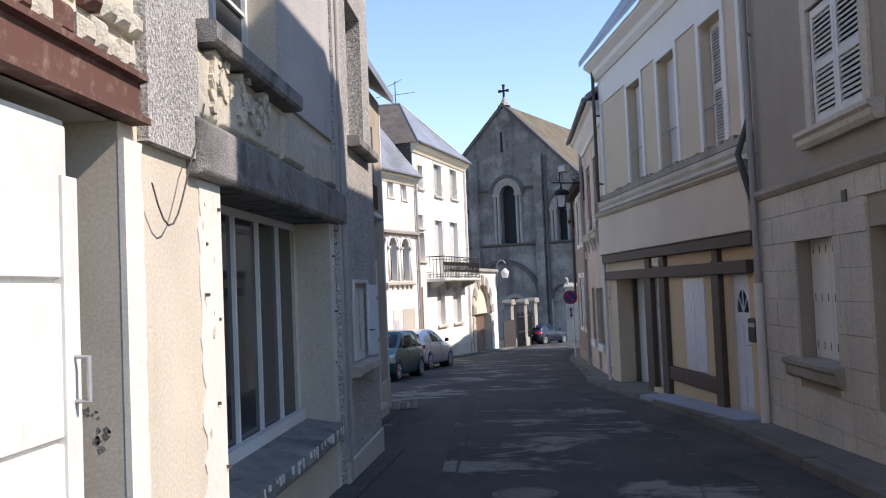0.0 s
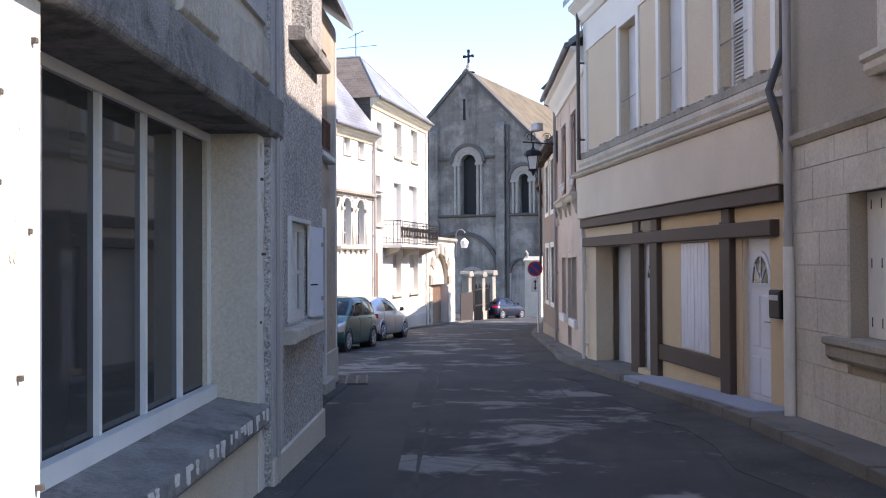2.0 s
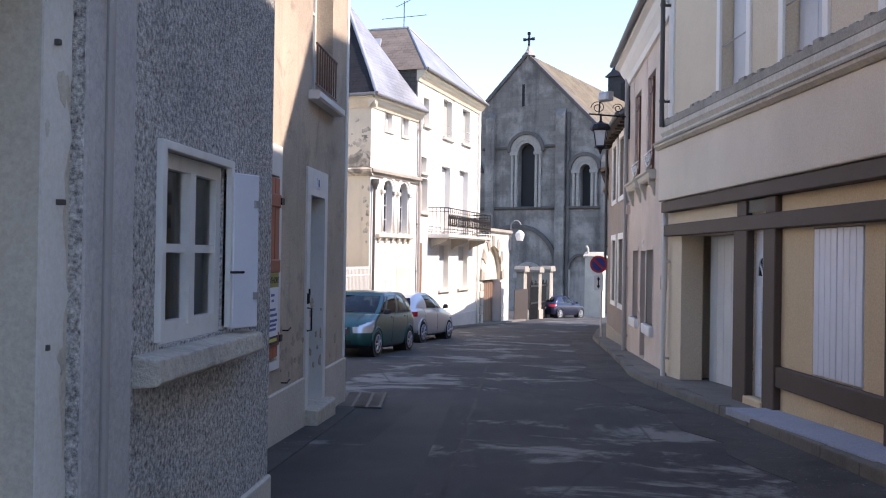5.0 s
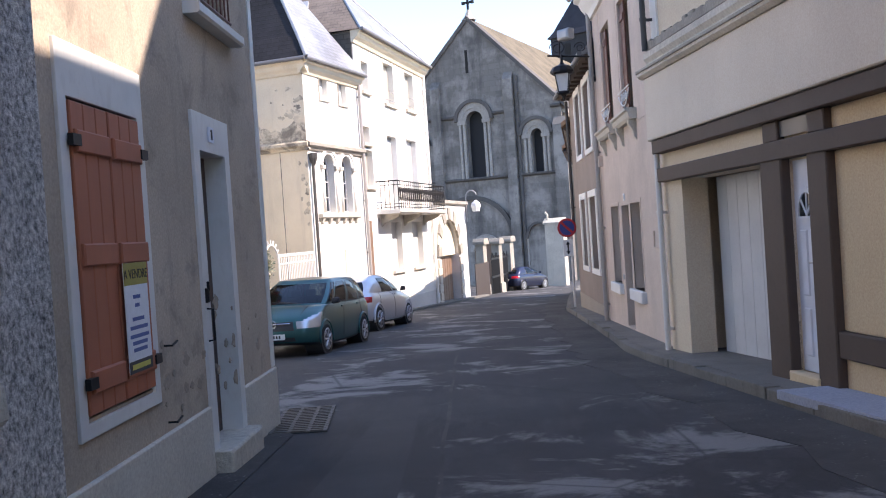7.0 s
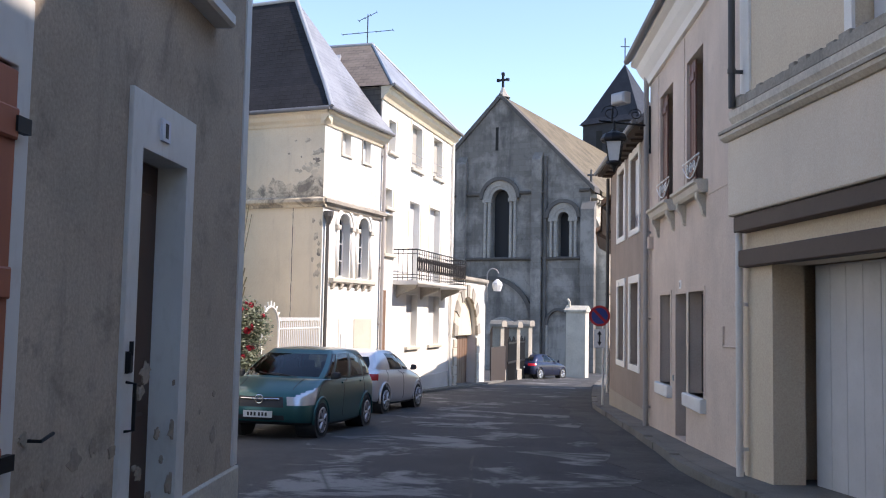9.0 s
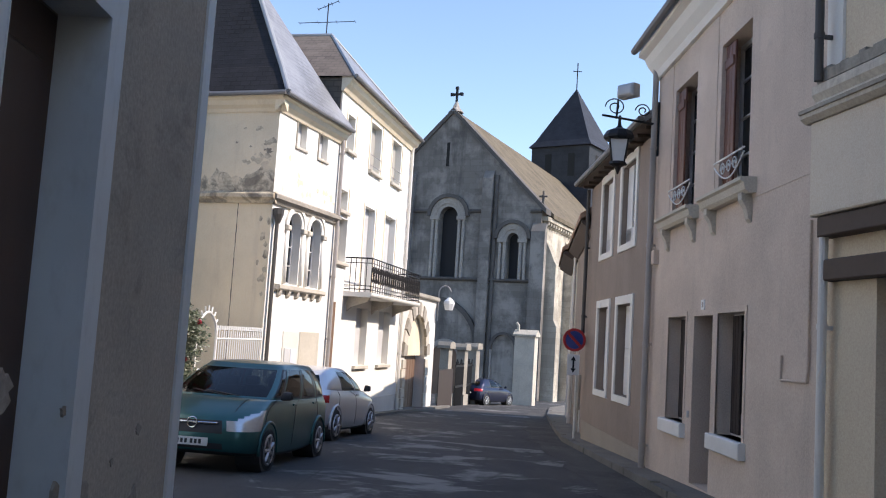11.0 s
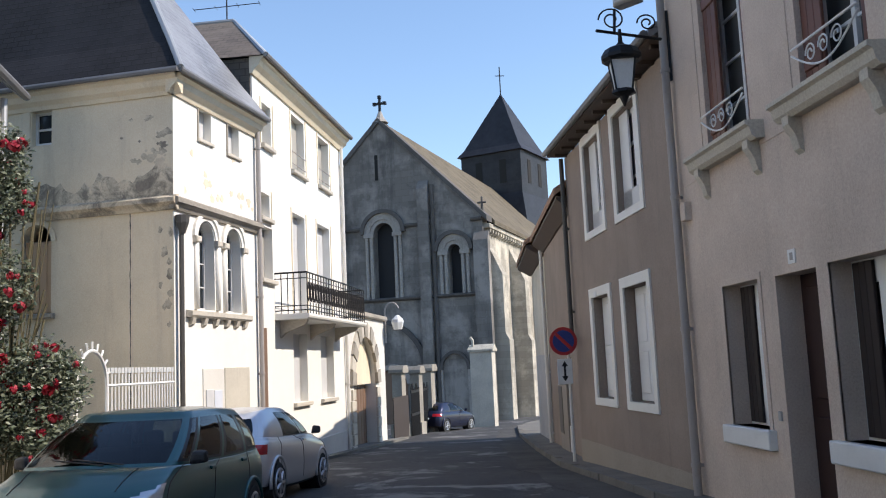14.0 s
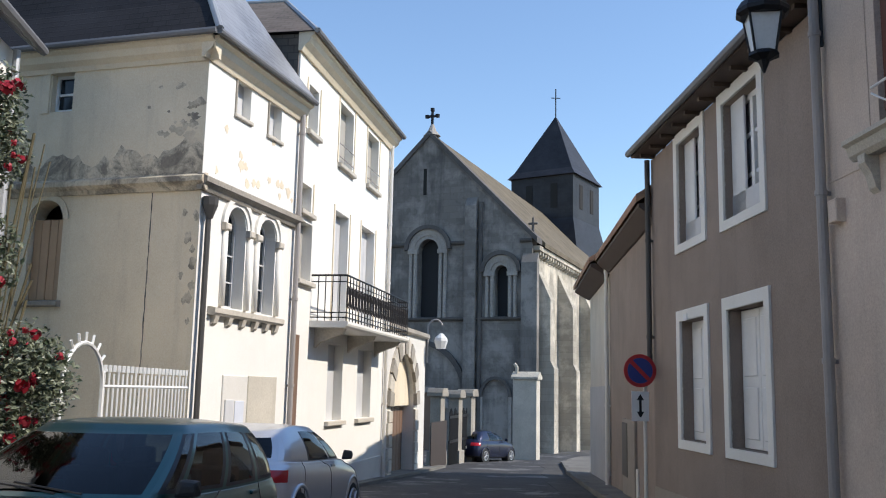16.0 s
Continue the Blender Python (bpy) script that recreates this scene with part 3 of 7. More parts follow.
# ---- ground ----
def sheet(name, pts_l, pts_r, mat, dz=0.0, th=0.0, kind="structure", label="", cat="", n_sub=1):
    """A strip between two plan lines with equal counts, lying on the sloping street."""
    s = Shape()
    k = len(pts_l)
    for i in range(k - 1):
        a, b, c, d = pts_l[i], pts_r[i], pts_r[i + 1], pts_l[i + 1]
        top = [(p[0], p[1], gz(p[1]) + dz) for p in (a, b, c, d)]
        if th:
            s.hexa([(x, y, z - th) for x, y, z in top] + top)
        else:
            s.add(top, [(0, 1, 2, 3)])
    return tagged(weld(part(name, s, mat)), label, cat, kind=kind)


tagged(part("ground", Shape().add([(-1500, -1500, gz(-60) - 0.1), (1500, -1500, gz(-60) - 0.1), (1500, -60, gz(-60) - 0.02), (-1500, -60, gz(-60) - 0.02), (-1500, 130, gz(130) - 0.02), (1500, 130, gz(130) - 0.02),
     (-1500, 2500, gz(130) - 0.1), (1500, 2500, gz(130) - 0.1)], [(0, 1, 2, 3), (3, 2, 5, 4), (4, 5, 7, 6)]), GRAVEL_GROUND), "bare brown ground under and around the houses", "ground", kind="structure")
sheet("road", [(-9, -25), (-9, 130)], [(14, -25), (14, 130)], ASPHALT, 0.0, 0.0, label="worn dark asphalt street with pale patches", cat="road")

KERB_LINE = [(3.05, -12), (3.0, 8), (2.92, 12.6), (2.72, 15.0), (2.4, 17.8), (1.95, 21.6), (1.88, 23.0), (1.97, 25.4), (2.06, 30), (2.12, 35), (2.68, 40.6), (3.6, 48.5), (4.9, 57), (7.0, 64.0)]
KERB_FINE = [tuple(Vector(a).lerp(Vector(b), k / 4)) for a, b in zip(KERB_LINE, KERB_LINE[1:]) for k in range(4)]
sheet("pavement", [(x + 0.15, y) for x, y in KERB_LINE], [(max(x + 2.6, 5.0), y) for x, y in KERB_LINE], PAVE, 0.11, 0.3, label="tarred narrow pavement along the houses", cat="pavement")


def kerb_run(line, width, h, mat, step=0.95, side=1):
    """Kerb of separate stones, each one an object of its own under the kerb."""
    root = thing("kerb", (line[0][0], line[0][1], gz(line[0][1])), "worn granite kerb stones edging the pavement", "kerb")
    root["kind"] = "structure"
    rnd = random.Random(4)
    for i in range(len(line) - 1):
        a, b = Vector(line[i]), Vector(line[i + 1])
        if b.y < 5:
            continue
        n = max(1, round((b - a).length / step))
        for k in range(n):
            p, q = a.lerp(b, k / n), a.lerp(b, (k + 1) / n)
            t = (q - p).normalized()
            p, q = p + t * 0.006, q - t * 0.006
            nn = Vector((t.y, -t.x)) * side
            hh = h + rnd.uniform(-0.012, 0.008)
            o = rnd.uniform(-0.01, 0.01)
            c = []
            for zz, sh in ((-0.1, 0.0), (1, 0.0)):
                for pt, off in ((p, o), (q, o), (q, width), (p, width)):
                    w = pt + nn * off
                    c.append((w.x, w.y, gz(w.y) + (hh if zz > 0 else -0.2)))
            part("kerb_stone", Shape().hexa(c), mat, root, bevel=0.015)
    return root


kerb_run(KERB_LINE, 0.15, 0.118, KERB)
LEFT_WALK = [(-4.6, 33.0), (-3.75, 36.5), (-2.9, 41.0), (-1.95, 45.0), (-1.1, 48.5), (-0.3, 52.0)]
sheet("pavement_left", [(x - 1.6, y) for x, y in LEFT_WALK], [(x + 0.35, y) for x, y in LEFT_WALK], KERB, 0.08, 0.2, label="pale stone pavement strip before the white house", cat="pavement")
sheet("gutter", [(-1.62, -6), (-1.62, 9.2), (-1.57, 12.0), (-2.25, 12.6), (-2.25, 18.0)], [(-1.35, -6), (-1.33, 9.2), (-1.28, 12.0), (-1.95, 12.9), (-2.0, 17.3)], GRIT, 0.012, 0.1, label="shallow cement gutter strip at the wall foot", cat="gutter")
sheet("gutter_right", [(x - 0.75 - 0.12 * math.sin(i * 2.3), y) for i, (x, y) in enumerate(KERB_FINE)], [(x - 0.01, y) for x, y in KERB_FINE], GRIT, 0.006, 0.1, label="dusty gutter along the kerb", cat="gutter")
TRENCH = [(-1.28, -0.62), (-1.22, -0.55), (-1.3, -0.6), (-1.25, -0.5), (-1.2, -0.58), (-1.35, -0.62), (-1.5, -0.7), (-1.45, -0.8), (-1.35, -0.86), (-1.25, -0.95)]
sheet("trench_patch", [(a[0], -4 + 2.6 * i) for i, a in enumerate(TRENCH)], [(a[1], -4 + 2.6 * i) for i, a in enumerate(TRENCH)], TAR, 0.004, 0.0, label="dark filled trench along the street", cat="road patch")
seam = [(-0.42 + 0.012 * math.sin(i * 1.7) - 0.012 * i, 5.5 + 0.8 * i) for i in range(24)]
sheet("road_seam", [(x - 0.02 - 0.008 * math.sin(i * 2.9), y) for i, (x, y) in enumerate(seam)], [(x + 0.018, y) for x, y in seam], GRIT, 0.005, 0.0, label="pale cracked joint along the street", cat="road joint")


def round_cover(x, y, r, label):
    e = thing("manhole_cover", (x, y, gz(y)), label, "manhole cover")
    ring, lid = Shape(), Shape()
    n = 28
    pt = lambda rr, a, z: (x + rr * math.cos(a), y + rr * math.sin(a), gz(y + rr * math.sin(a)) + z)
    ang = [2 * math.pi * k / n for k in range(n)]
    lid.add([pt(r * 0.86, a, 0.008) for a in ang], [tuple(range(n))])
    ring.add([pt(r * 0.9, a, 0.01) for a in ang] + [pt(r, a, 0.01) for a in ang] + [pt(r * 1.1, a, 0.001) for a in ang], [(k, (k + 1) % n, n + (k + 1) % n, n + k) for k in range(n)] + [(n + k, n + (k + 1) % n, 2 * n + (k + 1) % n, 2 * n + k) for k in range(n)])
    part("lid", lid, KERB, e)
    part("rim", ring, CASTIRON, e)


round_cover(0.22, 8.9, 0.28, "round worn manhole cover in the asphalt")


def ragged(fr, u0, u1, z0, z1, d, seed, left=True, right=True, amp=0.05, base=0.0):
    """A flake of coat with broken edges."""
    r = random.Random(seed)
    n = max(6, int((z1 - z0) / 0.07))
    a = [(u0 + (r.uniform(-amp, amp) if left else 0), z0 + (z1 - z0) * k / n) for k in range(n + 1)]
    b = [(u1 + (r.uniform(-amp, amp) if right else 0), z0 + (z1 - z0) * k / n) for k in range(n + 1)]
    return Shape().strip(fr, a, b, base, d)


def blotch(fr, u, z, r, d, seed, tall=1.0):
    """A small flake or stain with a broken outline."""
    rn = random.Random(seed)
    pts = [(u + r * rn.uniform(0.45, 1.15) * math.cos(k * math.pi / 7), z + tall * r * rn.uniform(0.45, 1.15) * math.sin(k * math.pi / 7)) for k in range(14)]
    return Shape().poly(fr, pts, -0.004, d)


# ---- left side: shop house with bare lintel ----
FL1 = Frame((-1.6, 0.4), (-1.6, 10.4), 1)
h = house("old shop house with flaking limewash and bare stone lintel", FL1, -14, 9.15, -1.0, 6.6,
          [(1.4, 4.14, -0.3, 2.42), (5.58, 8.95, 0.3, 2.3), (5.4, 7.1, 3.2, 5.0)], LIME, 6.5)
gable_roof(h, FL1, -14.1, 9.16, 6.6, SLATE, 6.5)
for a, b, z0 in ((-14, 5.39, 3.12), (5.39, 7.11, 5.02)):
    part("upper_coat", Shape().box(FL1, a, b, z0, 6.58, 0.0, 0.035), ROUGHCAST, h, "rough grey cement coat")
part("upper_coat", Shape().box(FL1, 7.11, 9.14, 3.12, 6.58, 0.0, 0.03), CEMENT, h, "smooth grey cement coat")
s = Shape()
rnd = random.Random(11)
u = 4.95
while u < 9.4:
    w = rnd.uniform(0.35, 0.75)
    e2 = min(u + w, 9.5)
    part("lintel_stone", Shape().cham(FL1, u + 0.006, e2 - 0.006, 2.62 + rnd.uniform(-0.02, 0.02), 3.0 + rnd.uniform(-0.03, 0.03), -0.01, 0.05 + rnd.uniform(-0.012, 0.03), 0.03), OLDSTONE, h, bevel=0.012)
    u = e2
part("lintel", Shape().cham(FL1, 5.02, 9.45, 2.275, 2.61, -0.36, 0.1, 0.03), BLACKSTONE, h, "soot-black weathered stone lintel", bevel=0.015)
part("steel_lintel", Shape().prism(FL1, 0.9, 4.3, [(-0.02, 2.42), (0.1, 2.42), (0.1, 2.45), (0.05, 2.46), (0.05, 2.62), (0.09, 2.63), (0.09, 2.66), (-0.02, 2.66)]), RUST, h, "rusted steel beam")
for k in range(44):
    row, a = k // 22, 1.0 + (k % 22) * 0.15 + 0.06 * (k // 22)
    z = 2.67 + row * 0.17
    part("rubble_stone", Shape().cham(FL1, a, a + 0.12 + rnd.uniform(0, 0.03), z + rnd.uniform(0, 0.02), z + 0.15 + rnd.uniform(-0.03, 0.02), -0.02, 0.02 + rnd.uniform(0, 0.06), 0.03), OLDSTONE if rnd.random() < 0.8 else RUST, h)
part("pier_coat", ragged(FL1, 5.2, 5.583, -0.5, 2.27, 0.008, 1, True, False, 0.035), LIME_WHITE, h, "flaking white limewash")
part("pier_coat", ragged(FL1, 8.947, 9.12, -0.7, 2.27, 0.008, 2, False, True, 0.03), LIME_WHITE, h)
part("pier_coat", ragged(FL1, 4.138, 4.34, -0.5, 2.34, 0.03, 3, False, True, 0.012), LIME_WHITE, h)
for k, (uu, zz) in enumerate(((5.3, 1.9), (5.52, 2.12), (5.25, 1.6), (5.5, 1.45), (5.42, 0.95), (5.55, 0.55), (5.3, 0.3), (9.02, 1.95), (9.05, 1.4), (9.0, 0.9))):
    part("wall_hook", Shape().cham(FL1, uu - 0.006, uu + 0.009, zz - 0.012, zz + 0.008, 0.0, 0.02 + 0.01 * (k % 3), 0.004), CASTIRON, h)
part("cement_pier", Shape().box(FL1, 4.36, 5.1, 2.36, 3.12, 0.0, 0.06), ROUGHCAST, h)
# white boarded double door, flush with the wall, narrower than its opening
d = part("door", Shape().box(FL1, 1.42, 3.7, -0.28, 2.34, -0.09, -0.04), WHITE_OLD, h, "white painted board door")
for a, b in ((1.44, 2.5), (2.53, 3.68)):
    for z0, z1 in ((-0.2, 0.38), (0.4, 1.02), (1.04, 1.66), (1.68, 2.31)):
        part("board", Shape().cham(FL1, a + 0.01, b - 0.01, z0, z1, -0.04, -0.012, 0.008), WHITE_OLD, d)
part("door_stile", Shape().cham(FL1, 3.6, 3.72, -0.28, 2.1, -0.04, 0.01, 0.008), WHITE_OLD, d)
part("handle", Shape().tube([FL1(3.66, 1.18, 0.0), FL1(3.66, 1.18, 0.07), FL1(3.66, 1.36, 0.07), FL1(3.66, 1.36, 0.0)], 0.011), ZINC, d)
part("hallway_shade_sheet", Shape().box(FL1, 1.2, 4.4, -0.5, 2.8, -1.0, -0.9), DARK, h, "near-black sheet standing in for the unlit hallway")
# shop window in white metal frame
w = window(h, FL1, 5.66, 8.95, 0.36, 2.27, 0.34, 5, 1, WHITE, SHOP_GLASS, 0.04, 0.06, label="tall barred shop window")
part("window_bottom_rail", Shape().box(FL1, 5.6, 8.93, 0.36, 0.46, -0.36, -0.29), WHITE, w)
part("shop_blind", Shape().box(FL1, 5.66, 8.9, 0.46, 2.2, -0.47, -0.46), CURTAIN, w)
s = Shape().prism(FL1, 5.5, 9.0, [(-0.34, 0.16), (0.07, 0.16), (0.09, 0.19), (0.08, 0.3), (-0.34, 0.37)])
part("sill", s, BLACKSTONE, h, "slate-grey worn window sill", bevel=0.008)
window(h, FL1, 5.4, 7.1, 3.2, 5.0, 0.22, 2, 3, WHITE_OLD)
sill(h, FL1, 5.15, 7.3, 3.2, BLACKSTONE, 0.14, 0.16, 0.2)
rnd = random.Random(77)
JAMB = Frame((-1.6, 4.543), (-1.9, 4.543), 1)
for k in range(26):
    c = (0.12, 1.02) if k < 13 else (0.14, 0.12)
    part("worn_spot", blotch(JAMB, c[0] + rnd.gauss(0, 0.035), c[1] + rnd.gauss(0, 0.07), rnd.uniform(0.008, 0.026), 0.003 + 0.0001 * k, 200 + k), BLACKSTONE, h)
for k in range(26):
    u = 6.0 + 2.85 * rnd.random() ** 0.75
    part("lime_drip", ragged(FL1, u, u + rnd.uniform(0.012, 0.05), 0.285 - rnd.uniform(0.015, 0.1), 0.29, 0.0925 + 0.0001 * k, 300 + k, True, True, 0.008, 0.08), LIME_WHITE, h)
for k in range(9):
    part("flaked_coat", blotch(FL1, 5.24 + rnd.uniform(0, 0.3), rnd.uniform(0.0, 2.2), rnd.uniform(0.008, 0.02), 0.011 + 0.0001 * k, 330 + k, 1.8), OLDSTONE if k % 3 == 0 else LIME, h)
part("torn_coat", ragged(FL1, 5.27, 5.33, -0.1, 0.36, 0.0125, 391, True, True, 0.025), OLDSTONE, h)
for k in range(8):
    part("flaked_coat", blotch(FL1, 8.95 + rnd.uniform(0.02, 0.16), rnd.uniform(0.0, 2.2), rnd.uniform(0.012, 0.04), 0.011 + 0.0001 * k, 370 + k, 1.8), OLDSTONE, h)
for k in range(34):
    part("bare_stone", blotch(FL1, 5.3 + rnd.uniform(0, 1.3), rnd.uniform(2.68, 3.05), rnd.uniform(0.03, 0.1), 0.07 + 0.0006 * k, 400 + k, 0.8), LIME if k % 3 else OLDSTONE, h)
e = thing("wall_cable", FL1(4.5, 2.2, 0.05), "loose dark cable drooping from the pier", "cable")
part("cable", Shape().tube([FL1(4.36 + 0.8 * k / 12, 2.15 - 0.28 * math.sin(math.pi * min(1, k / 8)) * (1 - k / 14) + 0.55 * (k / 12) ** 3, 0.07) for k in range(13)], 0.005, 6), DARKPIPE, e)

# ---- left side: roughcast house with small shuttered window ----
FL2 = Frame((-1.55, 0.05), (-1.55, 10.05), 1)
h = house("grey roughcast house with a small white window", FL2, 9.5, 11.92, -1.1, 6.2,
          [(10.2, 11.06, 0.82, 1.68), (10.35, 11.35, 3.3, 4.9)], ROUGHCAST, 6.5)
gable_roof(h, FL2, 9.51, 12.0, 6.2, SLATE, 6.5)
part("plinth", Shape().cham(FL2, 9.51, 11.93, -0.9, -0.14, -0.01, 0.025), PLINTH, h, "smooth cream plinth")
part("smooth_band", Shape().box(FL2, 9.505, 9.9, -0.13, 6.18, 0.0, 0.012), CEMENT, h)
w = window(h, FL2, 10.2, 11.06, 0.82, 1.68, 0.03, 2, 2, WHITE_OLD, CLEAR_PANE, 0.04, 0.07, curtain=True)
surround(h, FL2, 10.2, 11.06, 0.84, 1.68, 0.05, WHITE_OLD, 0.03, False, 0.04, "window_lining")
LEAF = Frame((-1.515, 11.14), (-1.41, 11.38), 1)
lf = part("shutter", Shape().cham(LEAF, 0.0, 0.2, 0.83, 1.66, -0.03, 0.0, 0.006), BLUEWHITE, h, "white folded shutter leaf")
part("folded_leaf", Shape().cham(LEAF, 0.19, 0.24, 0.83, 1.66, -0.075, -0.032, 0.006), BLUEWHITE, lf)
for z in (1.0, 1.5):
    part("hinge", Shape().tube([LEAF(0.205, z - 0.04, -0.02), LEAF(0.205, z + 0.04, -0.02)], 0.011, 8).box(LEAF, 0.16, 0.2, z - 0.02, z + 0.02, 0.0, 0.005), ZINC, lf)
part("latch", Shape().tube([LEAF(-0.04, 1.13, 0.02), LEAF(0.05, 1.13, 0.03)], 0.007, 6), IRON, lf)
part("sill", Shape().prism(FL2, 9.95, 11.4, [(-0.1, 0.66), (0.1, 0.68), (0.12, 0.7), (0.11, 0.79), (-0.1, 0.82)]), OLDSTONE, h, "thick rough stone sill", bevel=0.012)
window(h, FL2, 10.35, 11.35, 3.3, 4.9, 0.2, 2, 3, WHITE_OLD)
sill(h, FL2, 10.2, 11.6, 3.3, BLACKSTONE, 0.12, 0.14)
part("return_wall", Shape().abox(-2.4, -1.9, 11.67, 11.97, -1.0, 6.15), ROUGHCAST, h)
e = thing("conduit", FL1(9.15, 0, 0.05), "thin grey conduit running up the wall joint", "conduit")
part("tube", Shape().tube([FL1(9.3, -0.4, 0.075), FL1(9.3, 6.0, 0.075)], 0.018), GREYPIPE, e)

# ---- left side: house for sale, terracotta shutters ----
FL3 = Frame((-2.28, 0.07), (-2.285, 10.07), 1)
h = house("grey rendered house with terracotta shutters and white surrounds", FL3, 11.95, 17.9, -1.3, 5.25,
          [(13.69, 14.66, 0.26, 1.95), (15.9, 16.58, -0.42, 1.87), (15.95, 16.95, 2.98, 4.6)], GREYCOAT, 6.0)
gable_roof(h, FL3, 11.95, 18.05, 5.25, SLATE, 6.0)
part("plinth", Shape().cham(FL3, 11.95, 15.75, -1.2, -0.06, -0.01, 0.03).cham(FL3, 16.72, 17.91, -1.2, -0.08, -0.01, 0.03), PLINTH, h, "cream plinth")
surround(h, FL3, 13.69, 14.66, 0.24, 1.95, 0.1, WHITE_OLD, 0.02, True, 0.29)
surround(h, FL3, 15.9, 16.58, -0.42, 1.87, 0.14, WHITE_OLD, 0.025, False, 0.29, "door_surround")
part("quoin_strip", Shape().box(FL3, 17.79, 17.912, -0.07, 5.2, 0.0, 0.012), WHITE_OLD, h)
for a, b in ((13.70, 14.17), (14.19, 14.65)):
    sh = panel_leaf(h, FL3, a, b, 0.28, 1.93, 0.03, BRICKRED, 3, (0.45, 1.12, 1.72), label="terracotta boarded shutter")
    for z in (0.45, 1.72):
        uu = a if a < 14 else b
        part("hinge", Shape().box(FL3, uu - 0.05, uu + 0.05, z - 0.03, z + 0.03, 0.03, 0.062), IRON, sh)
dr = part("door", Shape().box(FL3, 15.9, 16.58, -0.4, 1.86, -0.2, -0.15), DARK_OAK, h, "dark stained wooden door")
for z0, z1 in ((-0.25, 0.45), (0.6, 1.7)):
    part("door_panel", Shape().cham(FL3, 16.0, 16.48, z0, z1, -0.15, -0.132, 0.02), DARK_OAK, dr)
part("handle", Shape().tube([FL3(15.81, 0.42, 0.0), FL3(15.81, 0.43, 0.07), FL3(15.81, 0.66, 0.07), FL3(15.81, 0.67, 0.0)], 0.01), IRON, dr)
part("latch", Shape().cham(FL3, 15.785, 15.835, 0.71, 0.82, 0.0, 0.05, 0.01).tube([FL3(15.81, 0.8, 0.045), FL3(15.81, 0.87, 0.045)], 0.012, 6), IRON, dr)
part("step", Shape().cham(FL3, 15.76, 16.72, -0.75, -0.405, -0.36, 0.16, 0.02), OLDSTONE, h, bevel=0.01)
part("door_lining", Shape().strip(FL3, [(15.902, -0.42), (15.902, 1.868), (16.578, 1.868), (16.578, -0.42)], [(15.898, -0.42), (15.898, 1.872), (16.582, 1.872), (16.582, -0.42)], -0.15, 0.026), WHITE_OLD, h)
pl = part("number_plate", Shape().box(FL3, 16.13, 16.25, 1.95, 2.07, 0.0, 0.04), BLUEWHITE, h)
part("number_bar", Shape().box(FL3, 16.17, 16.21, 1.97, 2.05, 0.04, 0.043), IRON, pl)
window(h, FL3, 15.95, 16.95, 2.98, 4.6, 0.2, 2, 3, WHITE_OLD)
sill(h, FL3, 15.8, 17.1, 2.98, WHITE_OLD, 0.1, 0.13)
wr = part("window_rail", Shape().tube([FL3(15.93, 3.5, 0.05), FL3(16.98, 3.5, 0.05)], 0.014, 6), REDBROWN, h)
part("lower_rail", Shape().tube([FL3(15.93, 3.06, 0.05), FL3(16.98, 3.06, 0.05)], 0.011, 6), REDBROWN, wr)
for k in range(9):
    uu = 15.98 + 0.118 * k
    part("rail_bar", Shape().tube([FL3(uu, 3.06, 0.05), FL3(uu, 3.5, 0.05)], 0.009, 6), REDBROWN, wr)
for z in (0.2, -0.3):
    part("shutter_catch", Shape().tube([FL3(14.9, z + 0.3, 0.0), FL3(14.9, z + 0.3, 0.06), FL3(15.0, z + 0.32, 0.06)], 0.008, 6), IRON, h)
rnd = random.Random(78)
for k in range(40):
    part("damp_mark", blotch(FL3, rnd.uniform(14.85, 17.4) if k % 4 else rnd.uniform(12.3, 13.5), 0.0 + abs(rnd.gauss(0, 0.3)), rnd.uniform(0.02, 0.1), 0.003 + 0.0001 * k, 440 + k, 0.8), GREYWASH, h)
# sale notice on the shutter
e = thing("sale_poster", FL3(14.2, 0.6, 0.06), "printed for-sale notice taped on the shutter", "poster")
part("sheet", Shape().box(FL3, 14.17, 14.53, 0.42, 1.06, 0.058, 0.062), plain("paper", (0.74, 0.76, 0.78), 0.7), e)
part("header", Shape().box(FL3, 14.17, 14.53, 0.93, 1.06, 0.062, 0.0635), plain("yellow_print", (0.36, 0.31, 0.08), 0.7), e)
part("footer", Shape().box(FL3, 14.17, 14.53, 0.42, 0.49, 0.062, 0.0635), plain("dark_print", (0.05, 0.05, 0.05), 0.7), e)
INKB = plain("blue_ink", (0.1, 0.14, 0.32), 0.7)
for i, (a, b, z) in enumerate(((14.29, 14.4, 0.86), (14.31, 14.38, 0.81), (14.26, 14.44, 0.73), (14.22, 14.49, 0.68), (14.21, 14.5, 0.63), (14.24, 14.47, 0.59), (14.25, 14.46, 0.55))):
    part("text_bar", Shape().box(FL3, a, b, z - 0.011, z + 0.011, 0.062, 0.0635), INKB, e)
part("footer_bar", Shape().box(FL3, 14.21, 14.49, 0.44, 0.47, 0.0636, 0.0645), plain("yellow_ink", (0.6, 0.55, 0.12), 0.7), e)
txt = bpy.data.curves.new("sale_text", "FONT")
txt.body, txt.size, txt.align_x, txt.extrude = "A VENDRE", 0.078, "CENTER", 0.0008
txt.materials.append(IRON)
to = new("lettering", txt)
to.parent = e
to.matrix_parent_inverse = Matrix.Translation(-e.location)
to.matrix_basis = Matrix.Translation(FL3(14.35, 0.968, 0.0645)) @ pose(0, 0, 0, 90, 0, 90)
e = thing("storm_drain", (-2.0, 18.2, gz(18.2)), "rusty iron drain grate set in the road", "drain grate")


